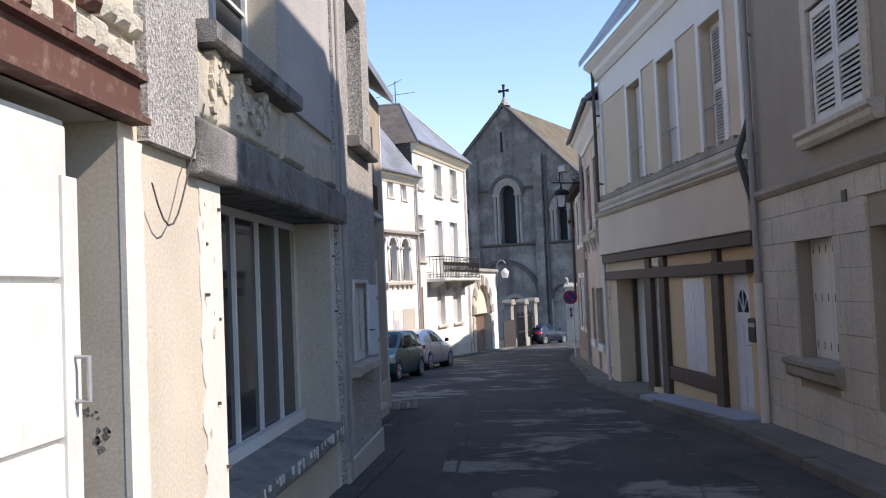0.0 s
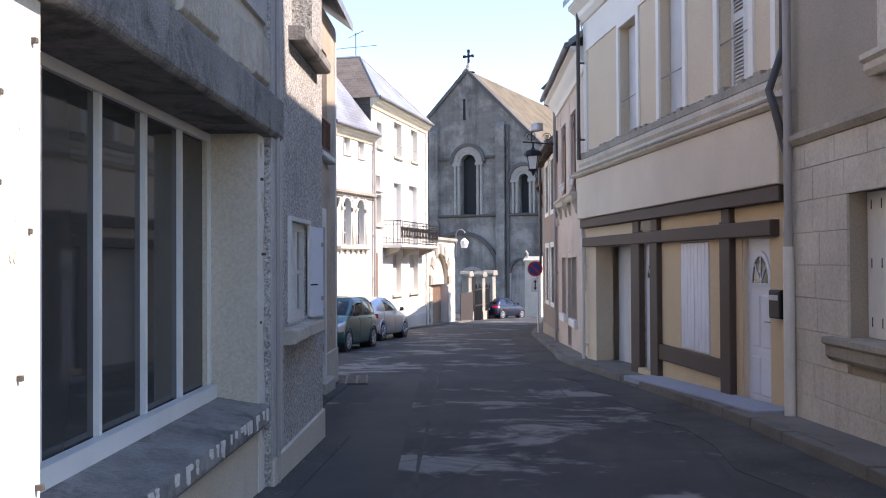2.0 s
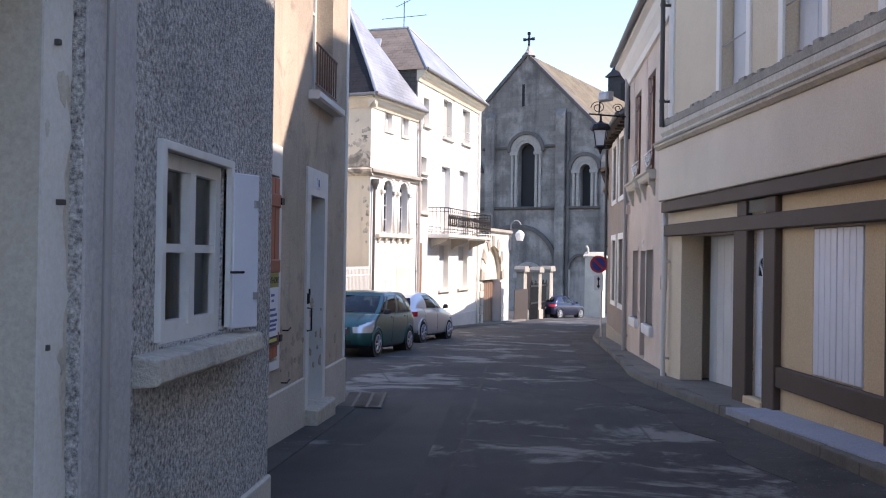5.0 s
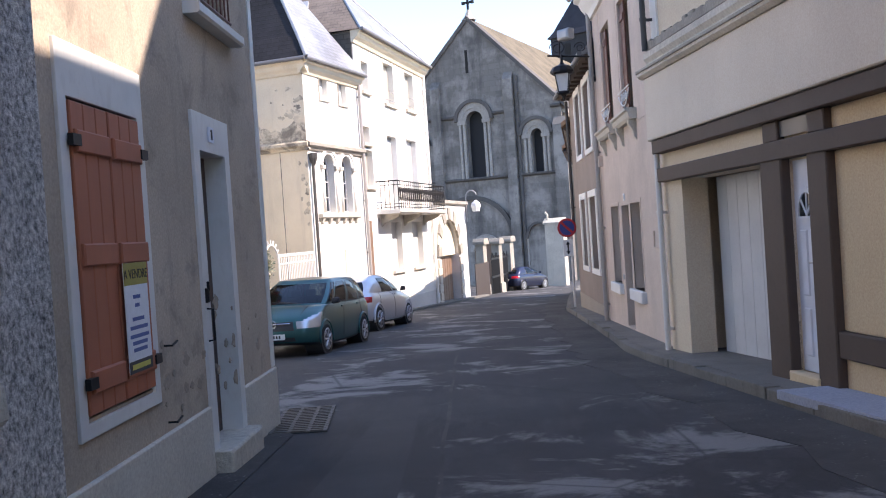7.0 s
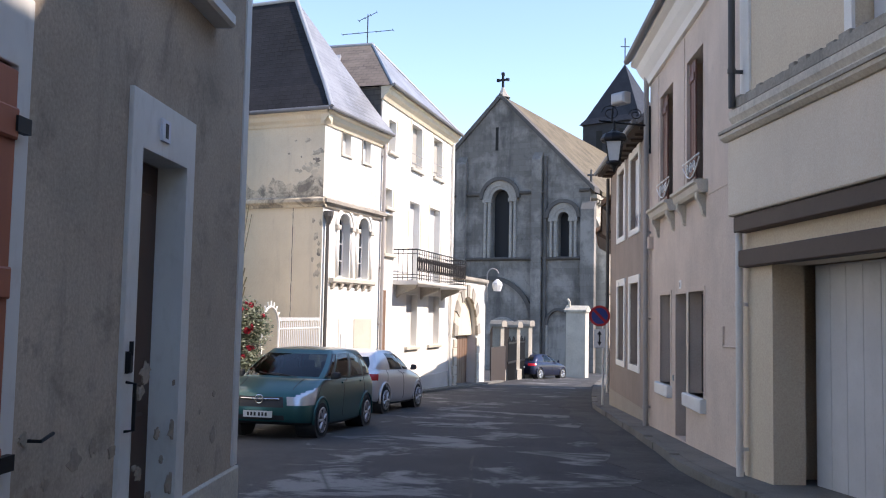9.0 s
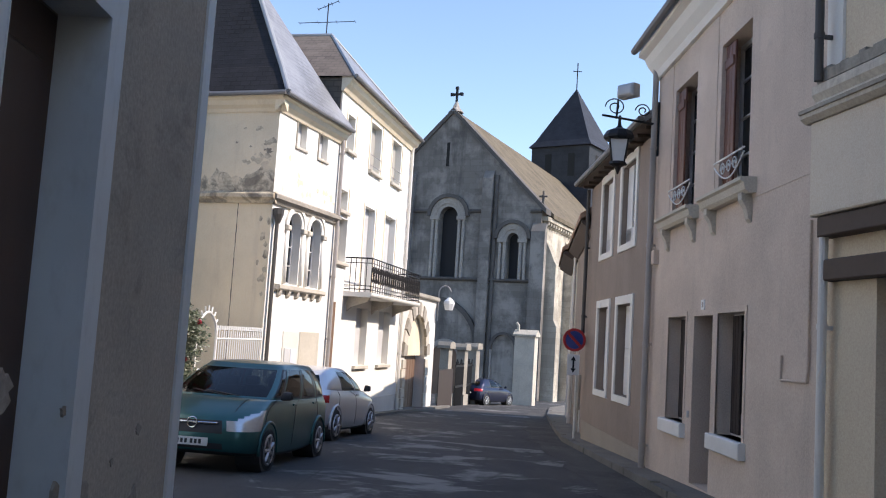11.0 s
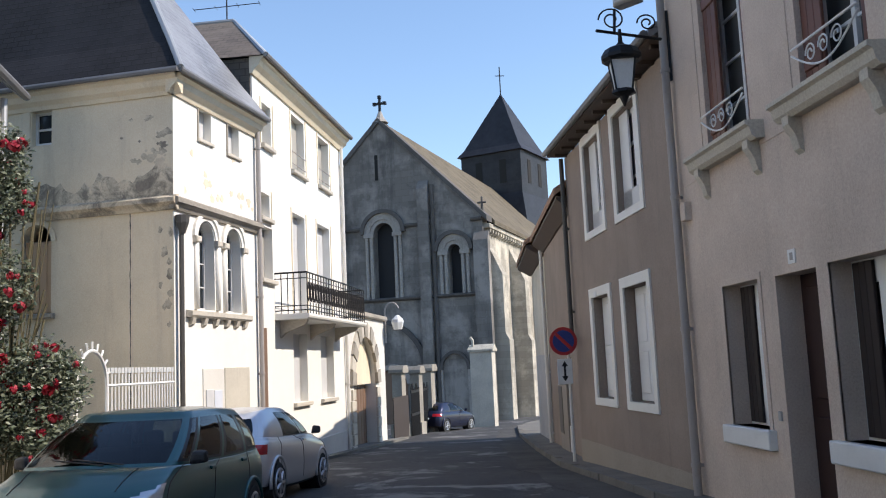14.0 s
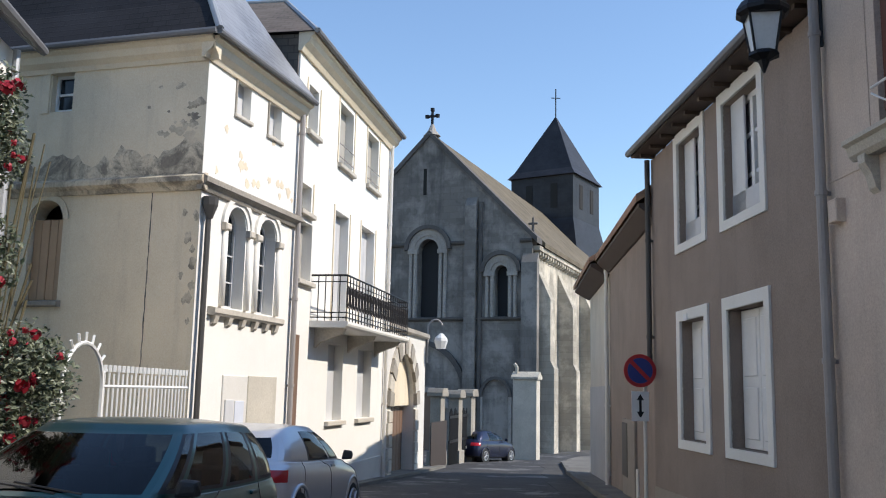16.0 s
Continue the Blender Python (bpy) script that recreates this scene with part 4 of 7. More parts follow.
def gpt(u, d, z=0.0):
    p = Vector((-2.25, 17.4, 0)) + Vector((-0.11, 0.994, 0)) * u + Vector((0.994, 0.05, 0)) * d
    return Vector((p.x, p.y, gz(p.y) + z))


part("pit_shade_sheet", Shape().hexa([gpt(0, 0, 0.003), gpt(1.6, 0, 0.003), gpt(1.6, 0.55, 0.003), gpt(0, 0.55, 0.003), gpt(0, 0, 0.006), gpt(1.6, 0, 0.006), gpt(1.6, 0.55, 0.006), gpt(0, 0.55, 0.006)]), DARK, e)
for k in range(15):
    u = 0.04 + k * 0.105
    part("grate_bar", Shape().hexa([gpt(u, 0, 0.004), gpt(u + 0.045, 0, 0.004), gpt(u + 0.045, 0.55, 0.004), gpt(u, 0.55, 0.004), gpt(u, 0, 0.02), gpt(u + 0.045, 0, 0.02), gpt(u + 0.045, 0.55, 0.02), gpt(u, 0.55, 0.02)]), CASTIRON, e)
for d in (0.0, 0.17, 0.35, 0.51):
    part("grate_rib", Shape().hexa([gpt(0, d, 0.004), gpt(1.6, d, 0.004), gpt(1.6, d + 0.035, 0.004), gpt(0, d + 0.035, 0.004), gpt(0, d, 0.018), gpt(1.6, d, 0.018), gpt(1.6, d + 0.035, 0.018), gpt(0, d + 0.035, 0.018)]), CASTIRON, e)

# ---- right side: ashlar house with louvred shutters ----
FR0 = Frame((3.62, 8.3), (3.5, 12.95), -1)
h = house("stone-faced house with taupe upper wall and louvred shutters", FR0, 0.0, 4.62, -0.9, 6.9,
          [(1.98, 3.2, 0.58, 1.98), (0.1, 1.1, 0.58, 2.0), (0.98, 2.36, 3.16, 4.46)], TAUPE, 6.0)
# Roof overruns the wall, out of view, to stop sun through the gap.
gable_roof(h, FR0, 0.0, 5.35, 6.9, SLATE, 6.0, 0.3)
rnd = random.Random(3)
zc = -0.42
row = 0
while zc < 2.5:
    hh = 0.34 if zc < 2.2 else 2.56 - zc
    u = 0.0
    first = True
    while u < 4.6:
        w = rnd.uniform(0.55, 0.85) * (0.5 if first and row % 2 else 1)
        first = False
        a, b = u, min(u + w, 4.6)
        if 4.6 - b < 0.2:
            b = 4.6
        for o0, o1, oz0, oz1 in ((1.98, 3.2, 0.58, 1.98), (0.1, 1.1, 0.58, 2.0)):
            if zc + hh > oz0 + 0.02 and zc < oz1 - 0.02:
                if a < o0 < b:
                    nb = o0
                    if nb - a > 0.02:
                        part("stone_block", Shape().cham(FR0, a + 0.002, nb, zc + 0.002, zc + hh - 0.002, -0.01, 0.03 + rnd.uniform(-0.004, 0.004), 0.004), STONE, h)
                    a = o1
                elif o0 <= a < o1:
                    a = o1
        if b - a > 0.03:
            part("stone_block", Shape().cham(FR0, a + 0.002, b - 0.002, zc + 0.002, zc + hh - 0.002, -0.01, 0.03 + rnd.uniform(-0.004, 0.004), 0.004), STONE, h)
        u = max(b, a) if b <= a else b
    zc += hh
    row += 1
part("plinth", Shape().cham(FR0, 0.0, 4.62, -0.9, -0.42, -0.01, 0.06, 0.02), OLDSTONE, h)
part("string_course", Shape().prism(FR0, 0.0, 4.62, [(-0.02, 2.56), (0.05, 2.56), (0.1, 2.62), (0.1, 2.67), (-0.02, 2.72)]), STONE_DARK, h)
part("sill", Shape().prism(FR0, 1.85, 3.55, [(-0.2, 0.38), (0.06, 0.36), (0.1, 0.4), (0.1, 0.5), (0.14, 0.53), (0.14, 0.58), (-0.2, 0.6)]), STONE_DARK, h, "moulded stone window sill")
sh = part("shutter", Shape().cham(FR0, 1.99, 2.585, 0.6, 1.97, -0.2, -0.16, 0.008).cham(FR0, 2.595, 3.19, 0.6, 1.97, -0.2, -0.16, 0.008), WHITE_OLD, h, "closed white steel shutter")
for uu in (2.1, 2.3, 2.5, 2.7, 2.9, 3.1):
    for z in (0.75, 1.3, 1.85):
        part("slot", Shape().box(FR0, uu - 0.008, uu + 0.008, z - 0.045, z + 0.045, -0.16, -0.157), IRON, sh)
part("shutter", Shape().cham(FR0, 0.11, 1.09, 0.6, 1.99, -0.2, -0.16, 0.008), WHITE_OLD, h)
surround(h, FR0, 0.98, 2.36, 3.16, 4.46, 0.17, STONE, 0.04, False)
part("sill", Shape().prism(FR0, 0.6, 2.62, [(-0.2, 2.98), (0.08, 2.95), (0.12, 3.0), (0.12, 3.06), (0.16, 3.09), (0.16, 3.14), (-0.2, 3.17)]), STONE, h, "moulded stone sill")
for a, b in ((1.0, 1.665), (1.675, 2.34)):
    louvre(h, FR0, a, b, 3.18, 4.44, 0.0, WHITE_OLD)
part("pipe_cap", Shape().box(FR0, 1.5, 1.62, 2.28, 2.4, 0.03, 0.05), CASTIRON, h)
pipe(FR0, 4.5, -0.42, 6.1, GREYPIPE, 0.045, 0.09, WHITEPIPE, "grey rain pipe with white foot sleeve")

# ---- right side: rendered shop house with timbered ground floor ----
FB = Frame((3.597, 13.23), (2.398, 21.76), -1, -0.06)
GB = -0.95
UPW = ((0.99, 1.93), (3.2, 4.2), (5.34, 6.31))
h = house("beige house with timber-framed ground floor and wide fascia", FB, -0.1, 8.72, GB, 6.75,
          [(0.52, 1.24, -0.42, 1.66), (2.3, 3.36, 0.08, 1.66), (4.55, 5.05, -0.4, 1.66), (5.5, 8.0, -0.72, 1.68)] + [(a, b, 3.62, 5.65) for a, b in UPW], BEIGE, 7.0)
# Unseen steep roof, its start and pitch set to shape the shadow opposite.
gable_roof(h, FB, 0.35, 8.9, 6.72, SLATE, 7.0, 0.42, 5.2)
part("fascia", Shape().cham(FB, -0.05, 8.74, 2.26, 3.12, -0.01, 0.18, 0.015), FASCIA, h, "smooth cream fascia box")
part("cornice", Shape().prism(FB, -0.1, 8.8, [(-0.02, 3.12), (0.2, 3.12), (0.25, 3.16), (0.25, 3.2), (0.15, 3.24), (0.1, 3.34), (0.14, 3.4), (0.14, 3.48), (-0.02, 3.5)]), STONE, h, "moulded stone cornice")
part("cornice_drip", Shape().box(FB, -0.1, 8.8, 3.2, 3.235, 0.1, 0.27), STONE_DARK, h)
part("string_course", Shape().box(FB, -0.08, 8.75, 3.5, 3.6, -0.01, 0.12), STONE_DARK, h)
for k in range(34):
    a = 0.0 + k * 0.26
    part("cornice_chip", Shape().cham(FB, a, a + random.Random(k).uniform(0.1, 0.22), 3.6, 3.6 + random.Random(k + 50).uniform(0.02, 0.07), 0.0, 0.1, 0.01), STONE_DARK, h)
part("frieze", Shape().box(FB, -0.08, 8.75, 5.75, 6.35, 0.0, 0.03), WHITECOAT, h, "white frieze under the eaves")
part("eaves_cornice", Shape().prism(FB, -0.12, 8.85, [(-0.02, 6.35), (0.08, 6.35), (0.16, 6.45), (0.18, 6.55), (0.32, 6.66), (0.32, 6.74), (-0.02, 6.74)]), WHITECOAT, h)
for a, b in UPW:
    surround(h, FB, a, b, 3.62, 5.65, 0.13, WHITECOAT, 0.035, False)
    for c, e2 in ((a + 0.02, (a + b) / 2 - 0.003), ((a + b) / 2 + 0.003, b - 0.02)):
        sh = panel_leaf(h, FB, c, e2, 3.64, 5.63, -0.16, GREYDOOR, 1, (), label="pale grey folding shutter") if a > 1 else louvre(h, FB, c, e2, 3.64, 5.63, -0.16, WHITE_OLD)
    s = Shape()
    s.tube([FB(a, 4.3, -0.02), FB(b, 4.3, -0.02)], 0.012, 6)
    part("window_bar", s, GREYPIPE, h)
for a, b in ((0.28, 0.4), (8.5, 8.74)):
    part("pilaster", Shape().box(FB, a, b, 3.62, 5.74, 0.0, 0.03), WHITECOAT, h)
for a, b, z0, z1 in ((1.26, 2.29, -0.9, 1.67), (3.37, 4.2, 0.08, 1.67), (2.29, 3.37, -0.9, -0.18), (-0.02, 0.5, -0.9, 1.67), (-0.02, 5.5, 1.88, 2.06), (3.37, 4.2, -0.9, -0.18)):
    part("wall_infill", Shape().box(FB, a, b, z0, z1, 0.0, 0.012), OCHRE, h, "ochre plaster between the timbers")
BD = 0.12
part("beam", Shape().cham(FB, 0.0, 8.66, 2.07, 2.25, -0.02, 0.15, 0.012), BEAM, h)
part("beam", Shape().cham(FB, 0.28, 8.64, 1.68, 1.87, -0.02, BD, 0.012), BEAM, h)
part("beam", Shape().cham(FB, 1.78, 4.18, -0.17, 0.07, -0.02, 0.08, 0.012), BEAM, h)
for a, b, z0, z1 in ((1.45, 1.77, -0.5, 1.9), (4.18, 4.53, -0.6, 1.72), (5.05, 5.5, -0.62, 1.72), (1.47, 1.72, 1.87, 2.07), (4.2, 4.5, 1.87, 2.07), (5.1, 5.42, 1.87, 2.07)):
    part("post", Shape().cham(FB, a, b, z0, z1, -0.02, 0.1 if z1 < 2 else 0.09, 0.012), BEAM, h)
part("fanlight", Shape().box(FB, 4.5, 5.1, 1.9, 2.06, 0.02, 0.06), PANE_GREY, h)


def fan_door(h, fr, u0, u1, z0, z1, rec):
    d = part("door", Shape().box(fr, u0, u1, z0, z1, -rec - 0.06, -rec), BLUEWHITE, h, "white door with fan-shaped light")
    uc, w = (u0 + u1) / 2, (u1 - u0)
    for a, b in ((u0 + 0.09, uc - 0.03), (uc + 0.03, u1 - 0.09)):
        part("door_panel", Shape().cham(fr, a, b, z0 + 0.15, z0 + 0.62, -rec, -rec + 0.015, 0.012), BLUEWHITE, d)
        part("door_panel", Shape().cham(fr, a, b, z0 + 0.74, z0 + 1.38, -rec, -rec + 0.015, 0.012), BLUEWHITE, d)
    zf = z1 - 0.55
    part("fan_pane", Shape().poly(fr, arc(uc, zf, w * 0.33, 180, 0, 12, 1.5), -rec, -rec + 0.006), PANE, d)
    s = Shape().strip(fr, arc(uc, zf, w * 0.31, 180, 0, 12, 1.5), arc(uc, zf, w * 0.37, 180, 0, 12, 1.5), -rec, -rec + 0.02)
    s.box(fr, uc - w * 0.37, uc + w * 0.37, zf - 0.03, zf, -rec, -rec + 0.02)
    part("fan_frame", s, BLUEWHITE, d)
    for ang in (45, 90, 135):
        c, sn = math.cos(radians(ang)), math.sin(radians(ang)) * 1.5
        part("fan_bar", Shape().tube([fr(uc, zf, -rec + 0.01), fr(uc + w * 0.33 * c, zf + w * 0.33 * sn, -rec + 0.01)], 0.009, 6), BLUEWHITE, d)
    part("handle", Shape().box(fr, u0 + 0.04, u0 + 0.07, z0 + 0.98, z0 + 1.14, -rec, -rec + 0.02).tube([fr(u0 + 0.055, z0 + 1.07, -rec + 0.02), fr(u0 + 0.055, z0 + 1.07, -rec + 0.06), fr(u0 + 0.16, z0 + 1.07, -rec + 0.06)], 0.01, 6), ZINC, d)
    return d


fan_door(h, FB, 0.52, 1.24, -0.42, 1.66, 0.06)
fan_door(h, FB, 4.55, 5.05, -0.4, 1.66, 0.03)
for a, b in ((2.31, 2.83), (2.84, 3.35)):
    panel_leaf(h, FB, a, b, 0.09, 1.65, 0.02, BLUEWHITE, 4, (), label="closed white shutter")
part("garage_door", Shape().box(FB, 5.5, 8.0, -0.72, 1.68, -0.52, -0.47), GREYDOOR, h, "plain pale grey garage door")
for k in range(8):
    part("door_board", Shape().cham(FB, 5.52 + k * 0.308, 5.52 + k * 0.308 + 0.304, -0.68, 1.66, -0.47, -0.46, 0.006), GREYDOOR, h)
part("vent", Shape().box(FB, 2.62, 2.85, -0.5, -0.36, 0.0, 0.02), BEIGE, h)
part("door_step", Shape().cham(FB, 4.5, 5.08, -0.68, -0.4, -0.1, 0.12, 0.015), OCHRE, h)
e = thing("letter_box", FB(0.15, 0.75, 0.05), "black metal letter box on the wall", "letter box")
part("case", Shape().cham(FB, 0.02, 0.3, 0.72, 1.05, 0.0, 0.14, 0.02), IRON, e)
part("flap", Shape().cham(FB, 0.05, 0.27, 0.93, 0.99, 0.14, 0.15, 0.006), ZINC, e)
e = thing("door_slab", FB(1.6, gz(15) + 0.12, 0.5), "pale blue-grey concrete threshold slab", "slab")
c = []
for z in (0.05, 0.135):
    for u, d in ((-0.15, 0.02), (4.4, 0.02), (4.4, 0.58), (-0.15, 0.52)):
        p = FB(u, 0, d)
        c.append((p.x, p.y, gz(p.y) + z))
part("slab", Shape().hexa(c), SLAB, e, bevel=0.008)
e = thing("gutter_pipe", FB(-0.15, 3.0, 0.2), "crooked dark downpipe at the house joint", "drainpipe")
part("pipe", Shape().tube([FB(-0.02, 6.6, 0.3), FB(-0.05, 6.2, 0.1), FB(-0.05, 3.8, 0.1), FB(-0.1, 3.3, 0.3), FB(-0.22, 3.1, 0.3), FB(-0.28, 2.3, 0.12), FB(-0.28, 1.3, 0.12)], 0.045, 10), DARKPIPE, e)
pipe(FB, 8.62, -0.75, 2.25, WHITEPIPE, 0.04, 0.1, False, "cream rain pipe at the shop house corner")
pipe(FB, 8.66, 3.5, 6.6, DARKPIPE, 0.04, 0.16, False, "dark rain pipe on the upper wall")

# ---- right side: pale house with brown shutters ----
FW = Frame((2.45, 21.9), (2.45, 28.5), -1)
LOW = ((2.22, 3.18, -0.05, 1.43), (3.4, 4.2, -0.8, 1.42), (4.58, 5.48, -0.05, 1.43))
UPP = ((2.25, 3.35), (4.42, 5.55))
h = house("pale rendered house with brown shutters and small railings", FW, 0.02, 6.6, -1.4, 5.75,
          list(LOW) + [(a, b, 2.96, 4.92) for a, b in UPP], PALE, 6.5)
gable_roof(h, FW, 0.0, 6.65, 5.85, SLATE, 6.5, 0.4, 2.6)
part("eaves_cornice", Shape().prism(FW, 0.0, 6.65, [(-0.02, 5.4), (0.06, 5.4), (0.1, 5.5), (0.2, 5.62), (0.26, 5.74), (0.36, 5.78), (0.36, 5.85), (-0.02, 5.85)]), WHITECOAT, h)
part("gutter", Shape().tube([FW(0.0, 5.88, 0.44), FW(6.65, 5.88, 0.44)], 0.06, 8), DULLZINC, h)
for a, b in ((0.03, 2.1), (3.5, 4.28), (5.7, 6.5)):
    part("upper_coat", Shape().box(FW, a, b, 2.72, 5.4, 0.0, 0.008), PALE, h)
for a, b, z0, z1 in (LOW[0], LOW[2]):
    window(h, FW, a, b, z0, z1, 0.2, 2, 1, WHITE, PANE_GREY, 0.08, 0.2)
    panel_leaf(h, FW, b - 0.36, b - 0.06, z0 + 0.03, z1 - 0.02, -0.165, DARKBROWN, 3, ())
    part("sill", Shape().cham(FW, a - 0.12, b + 0.12, z0 - 0.19, z0, -0.2, 0.09, 0.012), WHITE, h, "thick white sill")
    surround(h, FW, a, b, z0, z1, 0.07, PALE, 0.012, False)
d = part("door", Shape().box(FW, 3.4, 4.2, -0.8, 1.42, -0.3, -0.25), MAROON, h, "dark red front door")
for z0, z1 in ((-0.66, 0.1), (0.25, 1.3)):
    part("door_panel", Shape().cham(FW, 3.5, 4.1, z0, z1, -0.25, -0.235, 0.02), MAROON, d)
part("handle", Shape().tube([FW(3.48, 0.2, -0.25), FW(3.48, 0.2, -0.2), FW(3.58, 0.2, -0.2)], 0.012, 6), ZINC, d)
part("bell", Shape().cham(FW, 4.3, 4.36, 0.05, 0.14, 0.0, 0.02, 0.006), ZINC, h)
pl = part("number_plate", Shape().box(FW, 3.74, 3.88, 1.5, 1.63, 0.0, 0.012), WHITE, h)
part("number_bar", Shape().box(FW, 3.78, 3.84, 1.53, 1.6, 0.012, 0.014), GREYPIPE, pl)
for a, b in UPP:
    window(h, FW, a, b, 2.96, 4.92, 0.24, 2, 4, WHITE, PANE_GREY, 0.03, 0.07)
    panel_leaf(h, FW, b - 0.36, b - 0.01, 2.98, 4.9, -0.05, REDBROWN, 3, (3.2, 4.65), label="folded brown shutter")
    panel_leaf(h, FW, a + 0.01, a + 0.14, 2.98, 4.9, -0.05, REDBROWN, 1)
    part("sill", Shape().prism(FW, a - 0.3, b + 0.3, [(-0.22, 2.78), (0.1, 2.76), (0.14, 2.8), (0.16, 2.88), (0.2, 2.9), (0.2, 2.94), (-0.22, 2.95)]), PLINTH, h, "moulded stone sill on corbels")
    for c in (a - 0.16, b + 0.04):
        part("corbel", Shape().prism(FW, c, c + 0.12, [(0.0, 2.78), (0.13, 2.78), (0.13, 2.7), (0.07, 2.6), (0.04, 2.48), (0.0, 2.44)]), PLINTH, h)
    s = Shape().tube([FW(a, 3.35, 0.06), FW(b, 3.35, 0.06)], 0.013, 6)
    n = 24
    s.tube([FW(a + (b - a) * k / n, 3.3 - 0.22 * math.sin(math.pi * k / n), 0.06) for k in range(n + 1)], 0.01, 6)
    for cc in (0.3, 0.5, 0.7):
        uc = a + (b - a) * cc
        s.tube([FW(uc + 0.09 * (1 - k / 26) * math.cos(k * 0.5), 3.22 + 0.09 * (1 - k / 26) * math.sin(k * 0.5), 0.06) for k in range(20)], 0.008, 5)
    part("window_rail", s, WHITE, h, "scrolled white railing")
e = thing("wall_cable", FW(0.5, 1.2, 0.02), "cable conduit clipped along the wall", "cable")
part("conduit", Shape().tube([FW(1.09, 0.95, 0.02), FW(1.09, 0.7, 0.02), FW(0.46, 0.71, 0.02), FW(0.44, 0.85, 0.02), FW(0.44, 2.25, 0.02)], 0.014, 6), PALE, e)
pl = thing("house_sign", FW(0.25, 2.6, 0.01), "small enamel house sign on the wall", "sign")
part("plate", Shape().box(FW, 0.3, 0.44, 2.5, 2.66, 0.005, 0.012), IRON, pl)
part("number_bar", Shape().box(FW, 0.34, 0.4, 2.53, 2.63, 0.012, 0.014), WHITE, pl)
pipe(FW, 6.5, -1.0, 5.8, GREYPIPE, 0.05, 0.09, False, "grey downpipe between two houses")
part("junction_box", Shape().cham(FW, 6.22, 6.38, 2.3, 2.52, 0.0, 0.09, 0.01), PALE, h)

# ---- street lantern on scrolled bracket ----
e = thing("street_lantern", FW(6.45, 4.2, 0.1), "black wall lantern on a scrolled iron bracket", "street lamp")
br = Shape().tube([FW(6.5, 4.1, 0.02), FW(6.5, 5.0, 0.02)], 0.025, 8).tube([FW(6.5, 4.62, 0.02), FW(6.25, 4.66, 1.0)], 0.02, 8)
for c, r in ((0.3, 0.13), (0.78, 0.17)):
    br.tube([FW(6.5 - 0.25 * c, 4.82 + r * (1 - k / 32) * math.sin(k * 0.42) * 0.9, c + r * (1 - k / 32) * math.cos(k * 0.42)) for k in range(26)], 0.011, 6)
part("bracket", br, IRON, e)
LC = FW(6.22, 0, 0.72)
LUP = 0.2


def ring_loft(c, prof, n=6, rot=0.0):
    s = Shape()
    vs = []
    for r, z in prof:
        vs += [(c.x + r * math.cos(rot + 2 * math.pi * j / n), c.y + r * math.sin(rot + 2 * math.pi * j / n), z) for j in range(n)]
    k = len(prof)
    fs = [(i * n + j, i * n + (j + 1) % n, (i + 1) * n + (j + 1) % n, (i + 1) * n + j) for i in range(k - 1) for j in range(n)]
    return s.add(vs, fs + [tuple(range(n)), tuple(range((k - 1) * n, k * n))])


up = lambda prof: [(r, z + LUP) for r, z in prof]
part("hood", ring_loft(LC, up([(0.02, 4.46), (0.03, 4.3), (0.06, 4.26), (0.2, 4.2), (0.25, 4.12), (0.25, 4.08), (0.21, 4.05)]), 10), IRON, e)
part("globe", ring_loft(LC, up([(0.2, 4.05), (0.13, 3.7)]), 4, 0.6), plain("milk_glass", (0.6, 0.62, 0.62), 0.25), e, "frosted lantern glass")
for j in range(4):
    a = 0.6 + math.pi / 2 * j
    part("frame_bar", Shape().tube([(LC.x + 0.205 * math.cos(a), LC.y + 0.205 * math.sin(a), 4.06 + LUP), (LC.x + 0.135 * math.cos(a), LC.y + 0.135 * math.sin(a), 3.69 + LUP)], 0.012, 6), IRON, e)
part("finial", ring_loft(LC, up([(0.13, 3.7), (0.15, 3.66), (0.06, 3.62), (0.03, 3.55), (0.01, 3.5)]), 8), IRON, e)
e = thing("floodlight", FW(6.4, 5.0, 0.7), "grey floodlight pointed along the street", "floodlight")
part("arm", Shape().tube([FW(6.3, 4.65, 0.76), FW(6.3, 4.95, 0.74)], 0.018, 6), IRON, e)
FLD = Frame((1.82, 28.05), (1.62, 28.3), -1, 0.36)
part("housing", Shape().cham(FLD, -0.18, 0.16, 4.58, 4.8, -0.1, 0.1, 0.04), ZINC, e, bevel=0.02)

# ---- right side: grey-brown house ----
FGH = Frame((2.52, 28.44), (2.53, 34.5), -1)
GW = [(1.78, 2.98, 2.92, 4.47), (3.86, 4.95, 2.92, 4.47), (1.78, 2.98, 0.05, 1.77), (3.86, 4.95, 0.05, 1.77)]
h = house("grey-brown rendered house with white stone window surrounds", FGH, 0.02, 6.45, -1.7, 4.62, GW, GREYHOUSE, 6.5)
gable_roof(h, FGH, 0.0, 6.5, 4.66, SLATE, 6.5, 0.32, 2.6)
for k in range(11):
    uu = 0.2 + k * 0.6
    part("rafter_end", Shape().box(FGH, uu, uu + 0.07, 4.6, 4.655, -0.02, 0.24), BEAM, h)
part("eave_board", Shape().box(FGH, 0.0, 6.5, 4.656, 4.70, -0.03, 0.33), BEAM, h)
part("gutter", Shape().tube([FGH(0.0, 4.72, 0.38), FGH(6.5, 4.72, 0.38)], 0.055, 8), DULLZINC, h)
